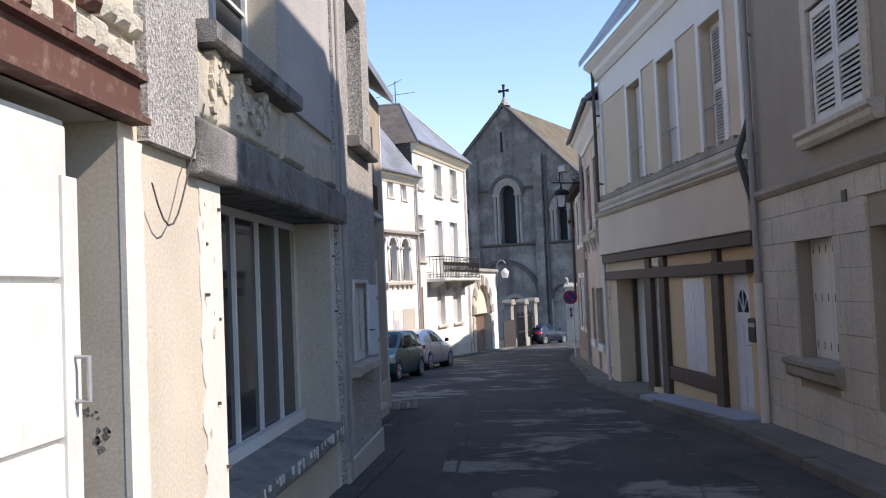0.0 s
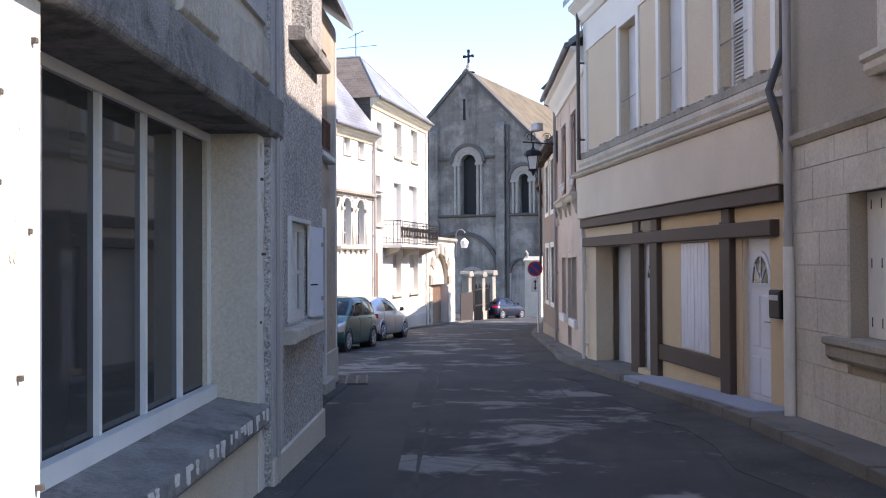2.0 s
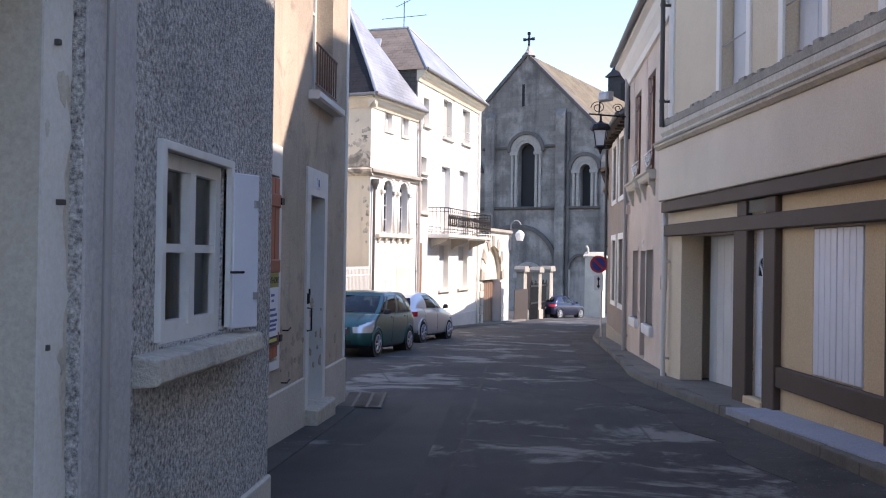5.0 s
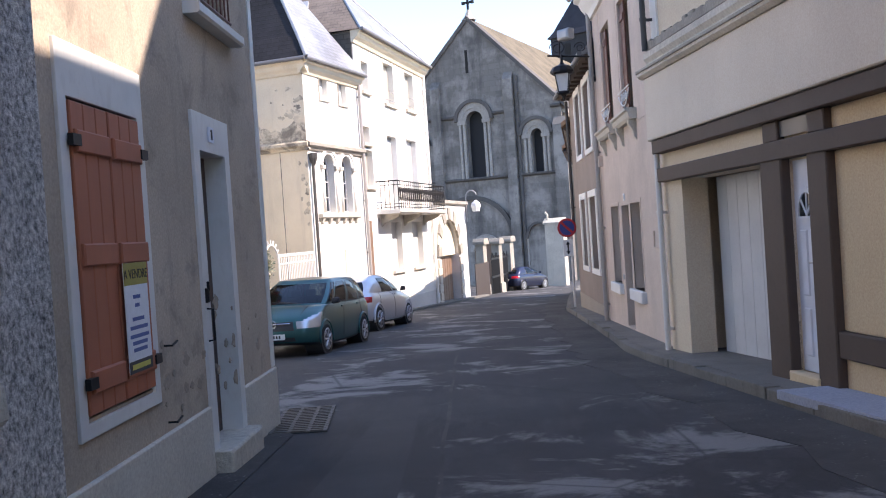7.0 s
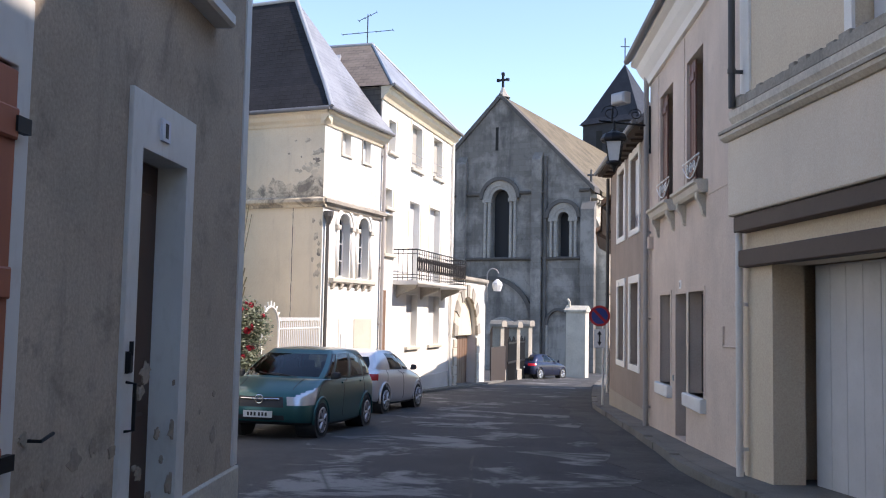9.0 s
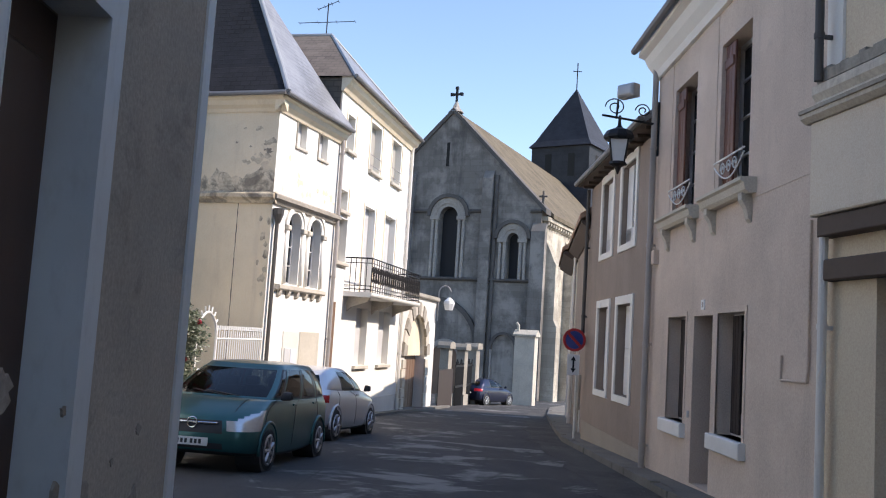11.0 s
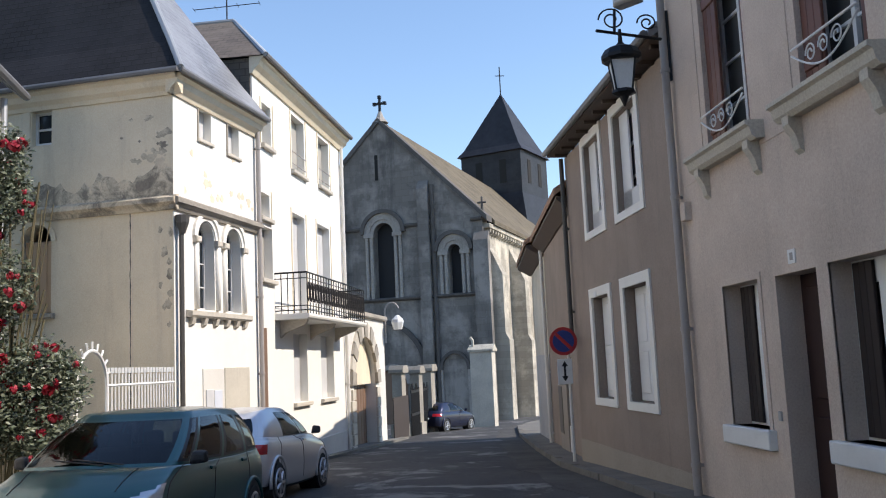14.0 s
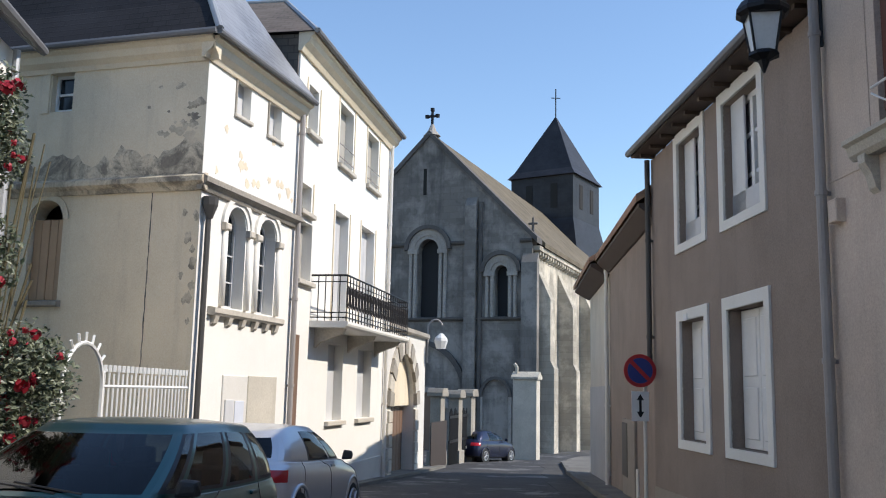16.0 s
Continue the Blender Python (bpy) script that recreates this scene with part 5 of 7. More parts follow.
for a, b, z0, z1 in GW:
    surround(h, FGH, a, b, z0, z1, 0.16, WHITECOAT, 0.03, True)
    if z0 > 2:
        window(h, FGH, a, b, z0, z1, 0.16, 2, 3, WHITE, PANE_LACE, 0.05, 0.08)
        part("rail", Shape().box(FGH, a, b, z0 + 0.02, z0 + 0.32, -0.12, -0.1), GREYDOOR, h)
        panel_leaf(h, FGH, b - 0.46, b - 0.01, z0, z1, -0.1, WHITE, 1)
    else:
        for c, e2 in ((a + 0.01, (a + b) / 2 - 0.004), ((a + b) / 2 + 0.004, b - 0.01)):
            sh = panel_leaf(h, FGH, c, e2, z0 + 0.01, z1 - 0.01, -0.16, WHITE, 1, (), label="closed white shutter")
            part("shutter_panel", Shape().cham(FGH, c + 0.08, e2 - 0.08, z0 + 0.12, z0 + 0.75, -0.16, -0.145, 0.012), WHITE, sh)
            part("shutter_panel", Shape().cham(FGH, c + 0.08, e2 - 0.08, z0 + 0.88, z1 - 0.12, -0.16, -0.145, 0.012), WHITE, sh)
part("plinth_band", Shape().box(FGH, 0.02, 6.45, -1.65, -0.75, 0.0, 0.012), TAUPE, h)
pipe(FGH, 6.4, 1.2, 4.6, DARKPIPE, 0.045, 0.08, False, "black rain pipe at the house corner")
pl = part("number_plate", Shape().box(FGH, 4.55, 4.7, 1.76, 1.86, 0.03, 0.045), WHITE, h)

# ---- right side: low houses further down ----
F4 = Frame((2.64, 34.97), (3.43, 41.9), -1)
h = house("low grey-brown rendered house with tiled eaves", F4, 0.0, 6.95, -2.0, 3.85, [], GREYHOUSE, 6.0)
gable_roof(h, F4, -0.05, 7.0, 3.9, TILES, 6.0, 0.35, 2.2)
part("eaves_board", Shape().prism(F4, 0.0, 7.0, [(0.0, 3.62), (0.05, 3.62), (0.3, 3.84), (0.3, 3.9), (0.0, 3.9)]), BEAM, h)
part("meter_cabinet", Shape().cham(F4, 2.6, 4.35, -1.35, 0.2, 0.0, 0.06, 0.01), GREYWOOD, h, "weathered grey boarded hatch")
part("hatch_door", Shape().cham(F4, 3.55, 4.3, -0.95, 0.12, 0.06, 0.075, 0.01), CASTIRON, h)
part("pale_patch", Shape().cham(F4, 2.4, 3.3, -1.5, -0.7, 0.0, 0.03, 0.01), LIME_WHITE, h)
pipe(F4, 6.9, -1.6, 3.8, WHITEPIPE, 0.05, 0.09, False, "pale rain pipe at the corner")
F5 = Frame((3.43, 41.92), (4.15, 47.6), -1)
h = house("small cream house with dark overhanging eaves", F5, 0.0, 5.7, -2.3, 3.8, [], LIME, 6.0)
gable_roof(h, F5, -0.05, 5.9, 3.85, TILES, 6.0, 0.5, 2.2)
part("eaves_board", Shape().prism(F5, 0.0, 5.9, [(0.0, 3.55), (0.06, 3.55), (0.45, 3.78), (0.45, 3.86), (0.0, 3.86)]), BEAM, h)
part("plinth", Shape().box(F5, 0.0, 5.7, -2.2, 0.9, 0.0, 0.015), CEMENT, h)

# ---- no-parking sign ----
e = thing("traffic_sign", (2.26, 34.75, gz(34.75) + 0.1), "round blue and red no-parking sign on a steel post", "traffic sign")
part("post", Shape().tube([(2.34, 34.76, gz(34.7) + 0.05), (2.34, 34.76, 1.25)], 0.03, 10), WHITEPIPE, e)


def disc(fr, uc, zc, r, d0, d1, n=32):
    return Shape().poly(fr, [(uc + r * math.cos(2 * math.pi * k / n), zc + r * math.sin(2 * math.pi * k / n)) for k in range(n)], d0, d1)


SGN = Frame((2.24, 34.68), (2.74, 34.68), 1, 0.02)
part("plate", disc(SGN, 0.0, 1.05, 0.265, 0.0, 0.02), plain("sign_red", (0.42, 0.02, 0.025), 0.4), e, "red rim")
part("blue_field", disc(SGN, 0.0, 1.05, 0.205, 0.02, 0.023), plain("sign_blue", (0.02, 0.04, 0.2), 0.4), e)
part("red_stripe", Shape().hexa([SGN(u + 0.0, 1.05 + z, d) for d in (0.023, 0.026) for u, z in ((-0.165, 0.12), (-0.12, 0.165), (0.165, -0.12), (0.12, -0.165))]), plain("stripe_red", (0.42, 0.02, 0.025), 0.4), e)
part("small_plate", Shape().box(SGN, -0.14, 0.14, 0.25, 0.72, 0.0, 0.015), WHITE, e)
part("arrow", Shape().poly(SGN, [(0, 0.68), (0.06, 0.58), (0.02, 0.58), (0.02, 0.4), (0.06, 0.4), (0, 0.3), (-0.06, 0.4), (-0.02, 0.4), (-0.02, 0.58), (-0.06, 0.58)], 0.015, 0.018), IRON, e)


# ---- left side: turret house ----
FT = Frame((-4.778, 34.016), (-4.778 + 3.2026, 34.016 + 9.4733), 1)
FTS = Frame((-4.778, 34.016), (-4.778 - 9.4733, 34.016 + 3.2026), -1)
TL, TEAVE = 3.42, 6.0
h = thing("house", (-6.5, 36.5, gz(36)), "cream corner house with steep slate roof and arched twin windows", "house")
TW = [(0.86, 1.5, 1.95, 3.62, True), (1.97, 2.62, 1.95, 3.62, True), (0.95, 1.43, 5.2, 5.83), (2.13, 2.62, 5.17, 5.84)]
weld(part("wall", wall_shape(FT, 0.36, TL, -2.2, TEAVE, TW, 0.35), WHITECOAT, h, "sunlit white street wall"))
part("corner_coat", ragged(FT, 0.0, 0.38, -2.2, TEAVE - 0.2, 0.006, 5, False, False, 0.0, -0.004), WHITECOAT, h)
weld(part("side_wall", wall_shape(FTS, 0.0, 6.0, -2.2, TEAVE, [(2.5, 2.93, 5.12, 5.78), (2.48, 3.12, 1.98, 3.62, True)], 0.35, 0.0), CREAM, h, "cream side wall with stains"))
part("rear_wall", Shape().box(FT, 0.36, TL, -2.2, TEAVE, -5.7, -6.0).box(FT, TL - 0.3, TL, -2.2, TEAVE, -0.36, -5.7), CREAM, h)
for fr, u1 in ((FT, TL), (FTS, 6.0)):
    part("string_course", Shape().prism(fr, -0.1, u1, [(-0.02, 3.68), (0.05, 3.68), (0.08, 3.74), (0.16, 3.8), (0.16, 3.88), (0.02, 3.95), (-0.02, 3.95)]), STONE_DARK if fr is FT else CREAM_STAIN, h)
    part("cornice", Shape().prism(fr, -0.2, u1, [(-0.02, TEAVE - 0.22), (0.04, TEAVE - 0.22), (0.07, TEAVE - 0.15), (0.16, TEAVE - 0.08), (0.2, TEAVE + 0.02), (0.28, TEAVE + 0.06), (0.28, TEAVE + 0.11), (-0.02, TEAVE + 0.11)]), CREAM, h)
    part("gutter", Shape().tube([fr(-0.3, TEAVE + 0.14, 0.33), fr(u1, TEAVE + 0.14, 0.33)], 0.055, 8), DULLZINC, h)
rnd = random.Random(31)
top = [(0.1 * k, 4.25 + 0.28 * math.exp(-k / 9) + 0.1 * math.sin(k * 0.55) + rnd.uniform(-0.07, 0.09)) for k in range(61)]
part("stain_band", Shape().strip(FTS, [(u, 3.95) for u, z in top], top, -0.004, 0.004), CREAM_STAIN, h, "damp-stained band above the ledge")
for k in range(26):
    u = abs(rnd.gauss(0, 0.4))
    part("stain", blotch(FTS, 0.1 + u, 4.45 + abs(rnd.gauss(0, 0.38)), rnd.uniform(0.03, 0.13), 0.003 + 0.0001 * k, 60 + k, 0.7), CREAM_STAIN, h)
for k in range(14):
    part("stain", blotch(FTS, 0.06 + abs(rnd.gauss(0, 0.14)), rnd.uniform(1.0, 3.5), rnd.uniform(0.03, 0.09), 0.003 + 0.0001 * k, 100 + k, 1.5), CREAM_STAIN, h)
part("wall_crack", ragged(FTS, 0.85, 0.865, -0.8, 3.67, 0.004, 12, True, True, 0.006), DARKPIPE, h)
for a, b, z0, z1, arched in TW[:2]:
    window(h, FT, a, b, z0, z1, 0.2, 2, 3, GREYDOOR, PANE, 0.025, 0.04, arched=True)
    r = (b - a) / 2
    uc = (a + b) / 2
    for k in range(2):
        part("arch_moulding", Shape().strip(FT, arc(uc, z1 - r, r + 0.02 + 0.09 * k), arc(uc, z1 - r, r + 0.11 + 0.09 * k), -0.01, 0.025 + 0.03 * k), WHITECOAT, h)
    for c in (a - 0.09, b + 0.09):
        part("colonnette", Shape().tube([FT(c, z0, 0.02), FT(c, z1 - r - 0.1, 0.02)], 0.055, 10), WHITECOAT, h, smooth=True)
        part("capital", Shape().cham(FT, c - 0.09, c + 0.09, z1 - r - 0.12, z1 - r, -0.01, 0.1, 0.02), STONE, h)
part("sill", Shape().prism(FT, 0.4, 2.85, [(-0.1, 1.8), (0.1, 1.78), (0.14, 1.82), (0.14, 1.9), (-0.1, 1.94)]), STONE, h, "stone sill on small corbels")
for k in (0.5, 0.95, 1.4, 1.85, 2.25, 2.62):
    part("corbel", Shape().prism(FT, k, k + 0.12, [(0.0, 1.78), (0.1, 1.78), (0.06, 1.66), (0.0, 1.62)]), STONE, h)
for a, b, z0, z1 in TW[2:]:
    part("window", Shape().box(FT, a, b, z0, z1, -0.2, -0.16), GREYDOOR, h)
    part("frame_line", Shape().box(FT, a - 0.6, a - 0.03, z1 - 0.03, z1, 0.0, 0.025), STONE_DARK, h)
    part("frame_line", Shape().box(FT, a - 0.07, a - 0.03, z0, z1 - 0.035, 0.0, 0.025), STONE_DARK, h)
    part("sill", Shape().cham(FT, a - 0.08, b + 0.06, z0 - 0.07, z0 - 0.005, -0.15, 0.05, 0.01), STONE, h)
w = window(h, FTS, 2.5, 2.93, 5.12, 5.78, 0.12, 1, 2, WHITE, PANE, 0.04, 0.05)
part("side_shutter", Shape().box(FTS, 2.95, 3.1, 5.1, 5.8, 0.0, 0.03), CREAM, w)
for a, b in ((2.49, 2.795), (2.805, 3.11)):
    panel_leaf(h, FTS, a, b, 2.0, 3.32, -0.1, paint("faded_shutter", (0.5, 0.33, 0.2), 0.7, 0.2, 0, 18, (1, 1, 0.1)), 2, (), label="faded orange-brown shutter")
part("arch_moulding", Shape().strip(FTS, arc(2.8, 3.3, 0.33), arc(2.8, 3.3, 0.43), -0.01, 0.03), CREAM, h)
sill(h, FTS, 2.4, 3.2, 1.98, STONE_DARK, 0.1, 0.1)
mb = part("meter_panel", Shape().cham(FT, 0.98, 1.8, -0.2, 0.86, 0.0, 0.025, 0.01), LIME_WHITE, h)
part("meter_panel", Shape().cham(FT, 1.84, 2.9, -0.1, 0.87, 0.0, 0.02, 0.01), PLINTH, h, "square of newer beige render")
part("meter_door", Shape().cham(FT, 1.05, 1.32, -0.1, 0.47, 0.025, 0.05, 0.008), GREYDOOR, mb)
part("notice", Shape().cham(FT, 1.38, 1.68, -0.1, 0.45, 0.025, 0.04, 0.005), BLUEWHITE, mb)
part("plinth", Shape().cham(FT, 0.0, TL, -2.1, -0.9, -0.01, 0.03), PLINTH, h)
for k in range(16):
    part("flaked_coat", blotch(FT, rnd.uniform(0.25, 3.2), 4.05 + abs(rnd.gauss(0, 0.45)), rnd.uniform(0.04, 0.13), 0.004 + 0.0001 * k, 140 + k), CREAM, h)
# steep roof hipped towards the street, slightly kicked out at the eaves
TE = TEAVE + 0.17
ends = ((-0.3, 0.34), (TL + 0.02, 0.34), (TL + 0.02, -6.4), (-0.3, -6.4))
kick = ((0.2, -0.16), (TL - 0.4, -0.16), (TL - 0.4, -6.2), (0.2, -6.2))
c0, c1, c2, c3 = (FT(u, TE, d) for u, d in ends)
k0, k1, k2, k3 = (FT(u, TE + 0.75, d) for u, d in kick)
t0, t1 = FT(1.62, 9.78, -1.95), FT(1.62, 9.78, -6.0)
part("roof_street", Shape().add([c0, c1, k1, k0, t0], [(0, 1, 2, 3), (3, 2, 4)]), SLATE, h, "slate slope lightened for sun")
part("roof_side", Shape().add([c0, k0, t0, t1, k3, c3], [(0, 1, 4, 5), (1, 2, 3, 4)]), SLATE_SHADED, h, "slate slope darkened for shade")
part("roof_back", Shape().add([c1, c2, k2, k1, t0, t1, c3, k3, c0], [(0, 1, 2, 3), (3, 2, 5, 4), (1, 6, 7, 2), (2, 7, 5), (0, 8, 6, 1)]), SLATE_SHADED, h)
part("hip_flashing", Shape().tube([c0, k0, t0], 0.06, 8), ZINC, h, "pale lead hip")
part("ridge", Shape().tube([t0, t1], 0.06, 8), ZINC, h)
e = thing("drainpipe", FT(0.12, -1.3, 0.1), "dark iron rain pipe with funnel head", "drainpipe")
part("pipe", Shape().tube([FT(0.1, -1.3, 0.1), FT(0.1, 3.35, 0.1)], 0.045, 8), DARKPIPE, e)
part("funnel", ring_loft(FT(0.1, 0, 0.12), [(0.05, 3.25), (0.12, 3.45), (0.13, 3.58)], 8), DARKPIPE, e)
pipe(FT, TL - 0.08, -1.3, TEAVE, GREYPIPE, 0.05, 0.09, False, "grey rain pipe between cream and white house")

# ---- left side: tall white house with balcony ----
F5L = Frame((-3.637, 37.718), (-3.637 + 2.27, 37.718 + 9.739), 1)
W5 = [(0.15, 0.76, 5.82, 6.78), (2.32, 3.38, 5.68, 7.1), (4.7, 5.75, 5.75, 7.12), (-0.08, 0.56, 4.15, 4.7), (-0.1, 0.7, 2.78, 3.95), (2.24, 3.25, 2.05, 4.6), (4.4, 5.6, 2.05, 4.65),
      (2.08, 3.2, 0.0, 1.65), (4.42, 5.7, 0.0, 1.65)]
h = house("tall white three-storey house with iron balcony", F5L, -0.45, 7.0, -2.6, 7.6, W5, WHITECOAT, 7.0)
part("cornice", Shape().prism(F5L, -0.55, 7.1, [(-0.02, 7.22), (0.05, 7.22), (0.1, 7.32), (0.2, 7.4), (0.24, 7.5), (0.3, 7.54), (0.3, 7.6), (-0.02, 7.6)]), CREAM, h)
part("gutter", Shape().tube([F5L(-0.55, 7.62, 0.36), F5L(7.12, 7.62, 0.36)], 0.06, 8), DULLZINC, h)
a0, a1, a2, a3 = F5L(-0.6, 7.6, 0.36), F5L(7.15, 7.6, 0.36), F5L(7.15, 7.6, -7.1), F5L(-0.6, 7.6, -7.1)
r0, r1 = F5L(3.42, 10.1, -1.85), F5L(3.42, 10.1, -6.0)
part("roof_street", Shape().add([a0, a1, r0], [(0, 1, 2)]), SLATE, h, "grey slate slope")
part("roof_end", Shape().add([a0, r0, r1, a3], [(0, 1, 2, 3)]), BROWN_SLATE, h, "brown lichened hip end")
part("roof_back", Shape().add([a3, r0, r1, a2, a1, a0], [(0, 2, 3), (4, 1, 2, 3), (5, 4, 3, 0)]), SLATE_SHADED, h)
part("ridge", Shape().tube([r0, r1], 0.07, 8).tube([a0, r0], 0.05, 6).tube([a1, r0], 0.05, 6), ZINC, h)
part("side_gable_wall", Shape().box(F5L, -0.5, -0.455, 5.7, 7.58, -0.03, -7.0), BROWN_SLATE, h, "slate-hung side wall")
ch = part("chimney", Shape().box(F5L, 4.3, 4.75, 8.6, 9.95, -2.6, -2.2).box(F5L, 4.26, 4.79, 9.95, 10.03, -2.64, -2.16), STONE_DARK, h)
part("chimney_pot", Shape().tube([F5L(4.52, 10.03, -2.4), F5L(4.52, 10.25, -2.4)], 0.1, 10), TILES, ch)
LK = [a0.lerp(r0, 0.55).lerp(a3.lerp(r1, 0.55), k) for k in (0.25, 0.36)] + [a0.lerp(r0, 0.72).lerp(a3.lerp(r1, 0.72), k) for k in (0.36, 0.25)]
part("roof_light", Shape().hexa([p + Vector((0, 0, 0.01)) for p in LK] + [p + Vector((-0.02, -0.06, 0.06)) for p in LK]), ZINC, h)
for i, (a, b, z0, z1) in enumerate(W5):
    for c, e2 in ((a + 0.01, (a + b) / 2 - 0.003), ((a + b) / 2 + 0.003, b - 0.01)):
        panel_leaf(h, F5L, c, e2, z0, z1, -0.2, GREYDOOR if i in (5, 6, 7, 8) else FADED, 2 if i in (5, 6) else 1, (), label="closed faded shutter")
    if i in (1, 2):
        for zr in (0.15, 0.45):
            part("hand_rail", Shape().tube([F5L(a - 0.05, z0 + zr, 0.03), F5L(b + 0.05, z0 + zr, 0.03)], 0.012, 6), GREYPIPE, h)
    part("sill", Shape().cham(F5L, a - 0.1, b + 0.1, z0 - 0.1, z0 - 0.005, -0.18, 0.1, 0.012), STONE, h) if i not in (5, 6) else None
    if z1 > 4:
        for c in (a - 0.14, b + 0.09):
            part("frame_line", Shape().box(F5L, c, c + 0.05, z0, z1 + 0.1, 0.0, 0.02), CREAM, h)
pipe(F5L, 6.92, -1.7, 7.55, WHITEPIPE, 0.05, 0.08, False, "pale rain pipe at the white house corner")
BU0, BU1, BP = 0.76, 6.42, 0.8
b = part("balcony", Shape().prism(F5L, BU0, BU1, [(0.0, 1.9), (BP - 0.06, 1.9), (BP - 0.02, 1.93), (BP, 1.97), (BP, 2.02), (0.0, 2.03)]), WHITECOAT, h, "white balcony slab with black iron railing")
for c in (1.1, 3.5, 5.9):
    part("bracket", Shape().prism(F5L, c, c + 0.14, [(0.0, 1.9), (BP - 0.15, 1.9), (BP - 0.2, 1.8), (0.12, 1.62), (0.0, 1.5)]), STONE, b)
s = Shape()
for z, r in ((2.95, 0.022), (2.82, 0.012), (2.2, 0.012), (2.1, 0.014)):
    s.tube([F5L(BU0 + 0.04, z, 0.0), F5L(BU0 + 0.04, z, BP - 0.05), F5L(BU1 - 0.04, z, BP - 0.05), F5L(BU1 - 0.04, z, 0.0)], r, 6)
part("rail", s, IRON, b)
n = 24
for k in range(n + 1):
    u = BU0 + 0.04 + (BU1 - BU0 - 0.08) * k / n
    part("baluster", Shape().tube([F5L(u, 2.03, BP - 0.05), F5L(u, 2.95, BP - 0.05)], 0.012, 5), IRON, b)
    if k < n:
        um = u + (BU1 - BU0 - 0.08) / n / 2
        part("scroll", Shape().tube([F5L(um + 0.075 * math.cos(t * 0.6) * (1 - t / 40), 2.5 + 0.26 * math.sin(t * 0.6) * (1 - t / 40), BP - 0.05) for t in range(16)], 0.012, 5), IRON, b)
for k in range(1, 5):
    d = (BP - 0.05) * k / 5
    part("baluster", Shape().tube([F5L(BU0 + 0.04, 2.03, d), F5L(BU0 + 0.04, 2.95, d)], 0.012, 5), IRON, b)
part("plinth", Shape().cham(F5L, -0.45, 7.0, -2.5, -1.0, -0.01, 0.03), LIME_WHITE, h)
part("side_alcove", Shape().box(F5L, -0.3, 0.18, -1.6, 1.7, 0.0, 0.012), OAK, h, "narrow dark door")
e = thing("tv_antenna", r0, "thin roof antenna with cross bars", "antenna")
ap = r0 + Vector((-0.2, 0.1, -0.05))
part("mast", Shape().tube([ap, ap + Vector((0, 0, 1.12))], 0.02, 6), IRON, e)
for z, L, tilt in ((1.05, 0.32, 0.12), (0.5, 0.88, 0.05)):
    part("element", Shape().tube([ap + Vector((-L, 0.1, z - tilt)), ap + Vector((L, -0.1, z + tilt))], 0.012, 5), IRON, e)
    for k in range(4):
        q = ap + Vector((-L + 2 * L * k / 3, 0.1 - 0.2 * k / 3, z - tilt + 2 * tilt * k / 3))
        part("element", Shape().tube([q - Vector((0, 0.2, 0.03)), q + Vector((0, 0.2, 0.03))], 0.009, 5), IRON, e)

# ---- left side: arched gateway ----
h = thing("gateway", F5L(10, gz(48), 0), "stone gateway with rusticated arch and brown wooden doors", "gateway")
PW = (8.0, 11.0)
weld(part("wall", wall_shape(F5L, 7.02, 12.6, -2.6, 2.35, [(PW[0], PW[1], -2.6, 1.74, 1.5)], 0.5, -0.02), LIME_WHITE, h))
part("coping", Shape().prism(F5L, 7.02, 12.75, [(-0.6, 2.35), (0.06, 2.35), (0.1, 2.4), (0.08, 2.52), (-0.6, 2.6)]), STONE_DARK, h)
pts_i = arc((PW[0] + PW[1]) / 2, 0.24, 1.5, 180, 0, 13)
pts_o = arc((PW[0] + PW[1]) / 2, 0.24, 1.98, 180, 0, 13, 1.0)
for k in range(13):
    part("voussoir", Shape().strip(F5L, pts_i[k:k + 2], [tuple(pts_o[k][i] + (pts_o[k + 1][i] - pts_o[k][i]) * 0.04 for i in (0, 1)), tuple(pts_o[k][i] + (pts_o[k + 1][i] - pts_o[k][i]) * 0.93 for i in (0, 1))], -0.03, 0.05 if k % 2 else 0.08), STONE if k % 2 else STONE_DARK, h)
for k in range(6):
    z = -1.85 + k * 0.33
    for a, b in ((PW[0] - 0.48, PW[0]), (PW[1], PW[1] + 0.48)):
        part("quoin_stone", Shape().cham(F5L, a + (0.1 if k % 2 and a < 9 else 0), b - (0.1 if k % 2 and a > 9 else 0), z + 0.01, z + 0.32, -0.03, 0.05, 0.015), STONE, h)
part("tympanum", Shape().poly(F5L, [(PW[0], 0.24)] + arc((PW[0] + PW[1]) / 2, 0.24, 1.5, 180, 0, 14)[1:-1] + [(PW[1], 0.24)], -0.3, -0.18), CREAM, h)
d = part("door", Shape().box(F5L, PW[0], PW[1], -2.1, 0.24, -0.45, -0.38), OAK, h)
for k in range(8):
    part("door_board", Shape().cham(F5L, PW[0] + 0.02 + k * 0.37, PW[0] + 0.36 + k * 0.37, -2.0, 0.2, -0.38, -0.36, 0.012), OAK, d)
e = thing("street_lamp", F5L(12.5, 2.2, 0.1), "old white street lamp on a curved arm", "street lamp")
part("arm", Shape().tube([F5L(12.55, 1.6, 0.06), F5L(12.55, 2.7, 0.06)] + [F5L(12.55, 2.7 + 0.3 * math.sin(k * 0.35), 0.06 + 0.25 * (1 - math.cos(k * 0.35))) for k in range(1, 9)], 0.03, 6), GREYPIPE, e)
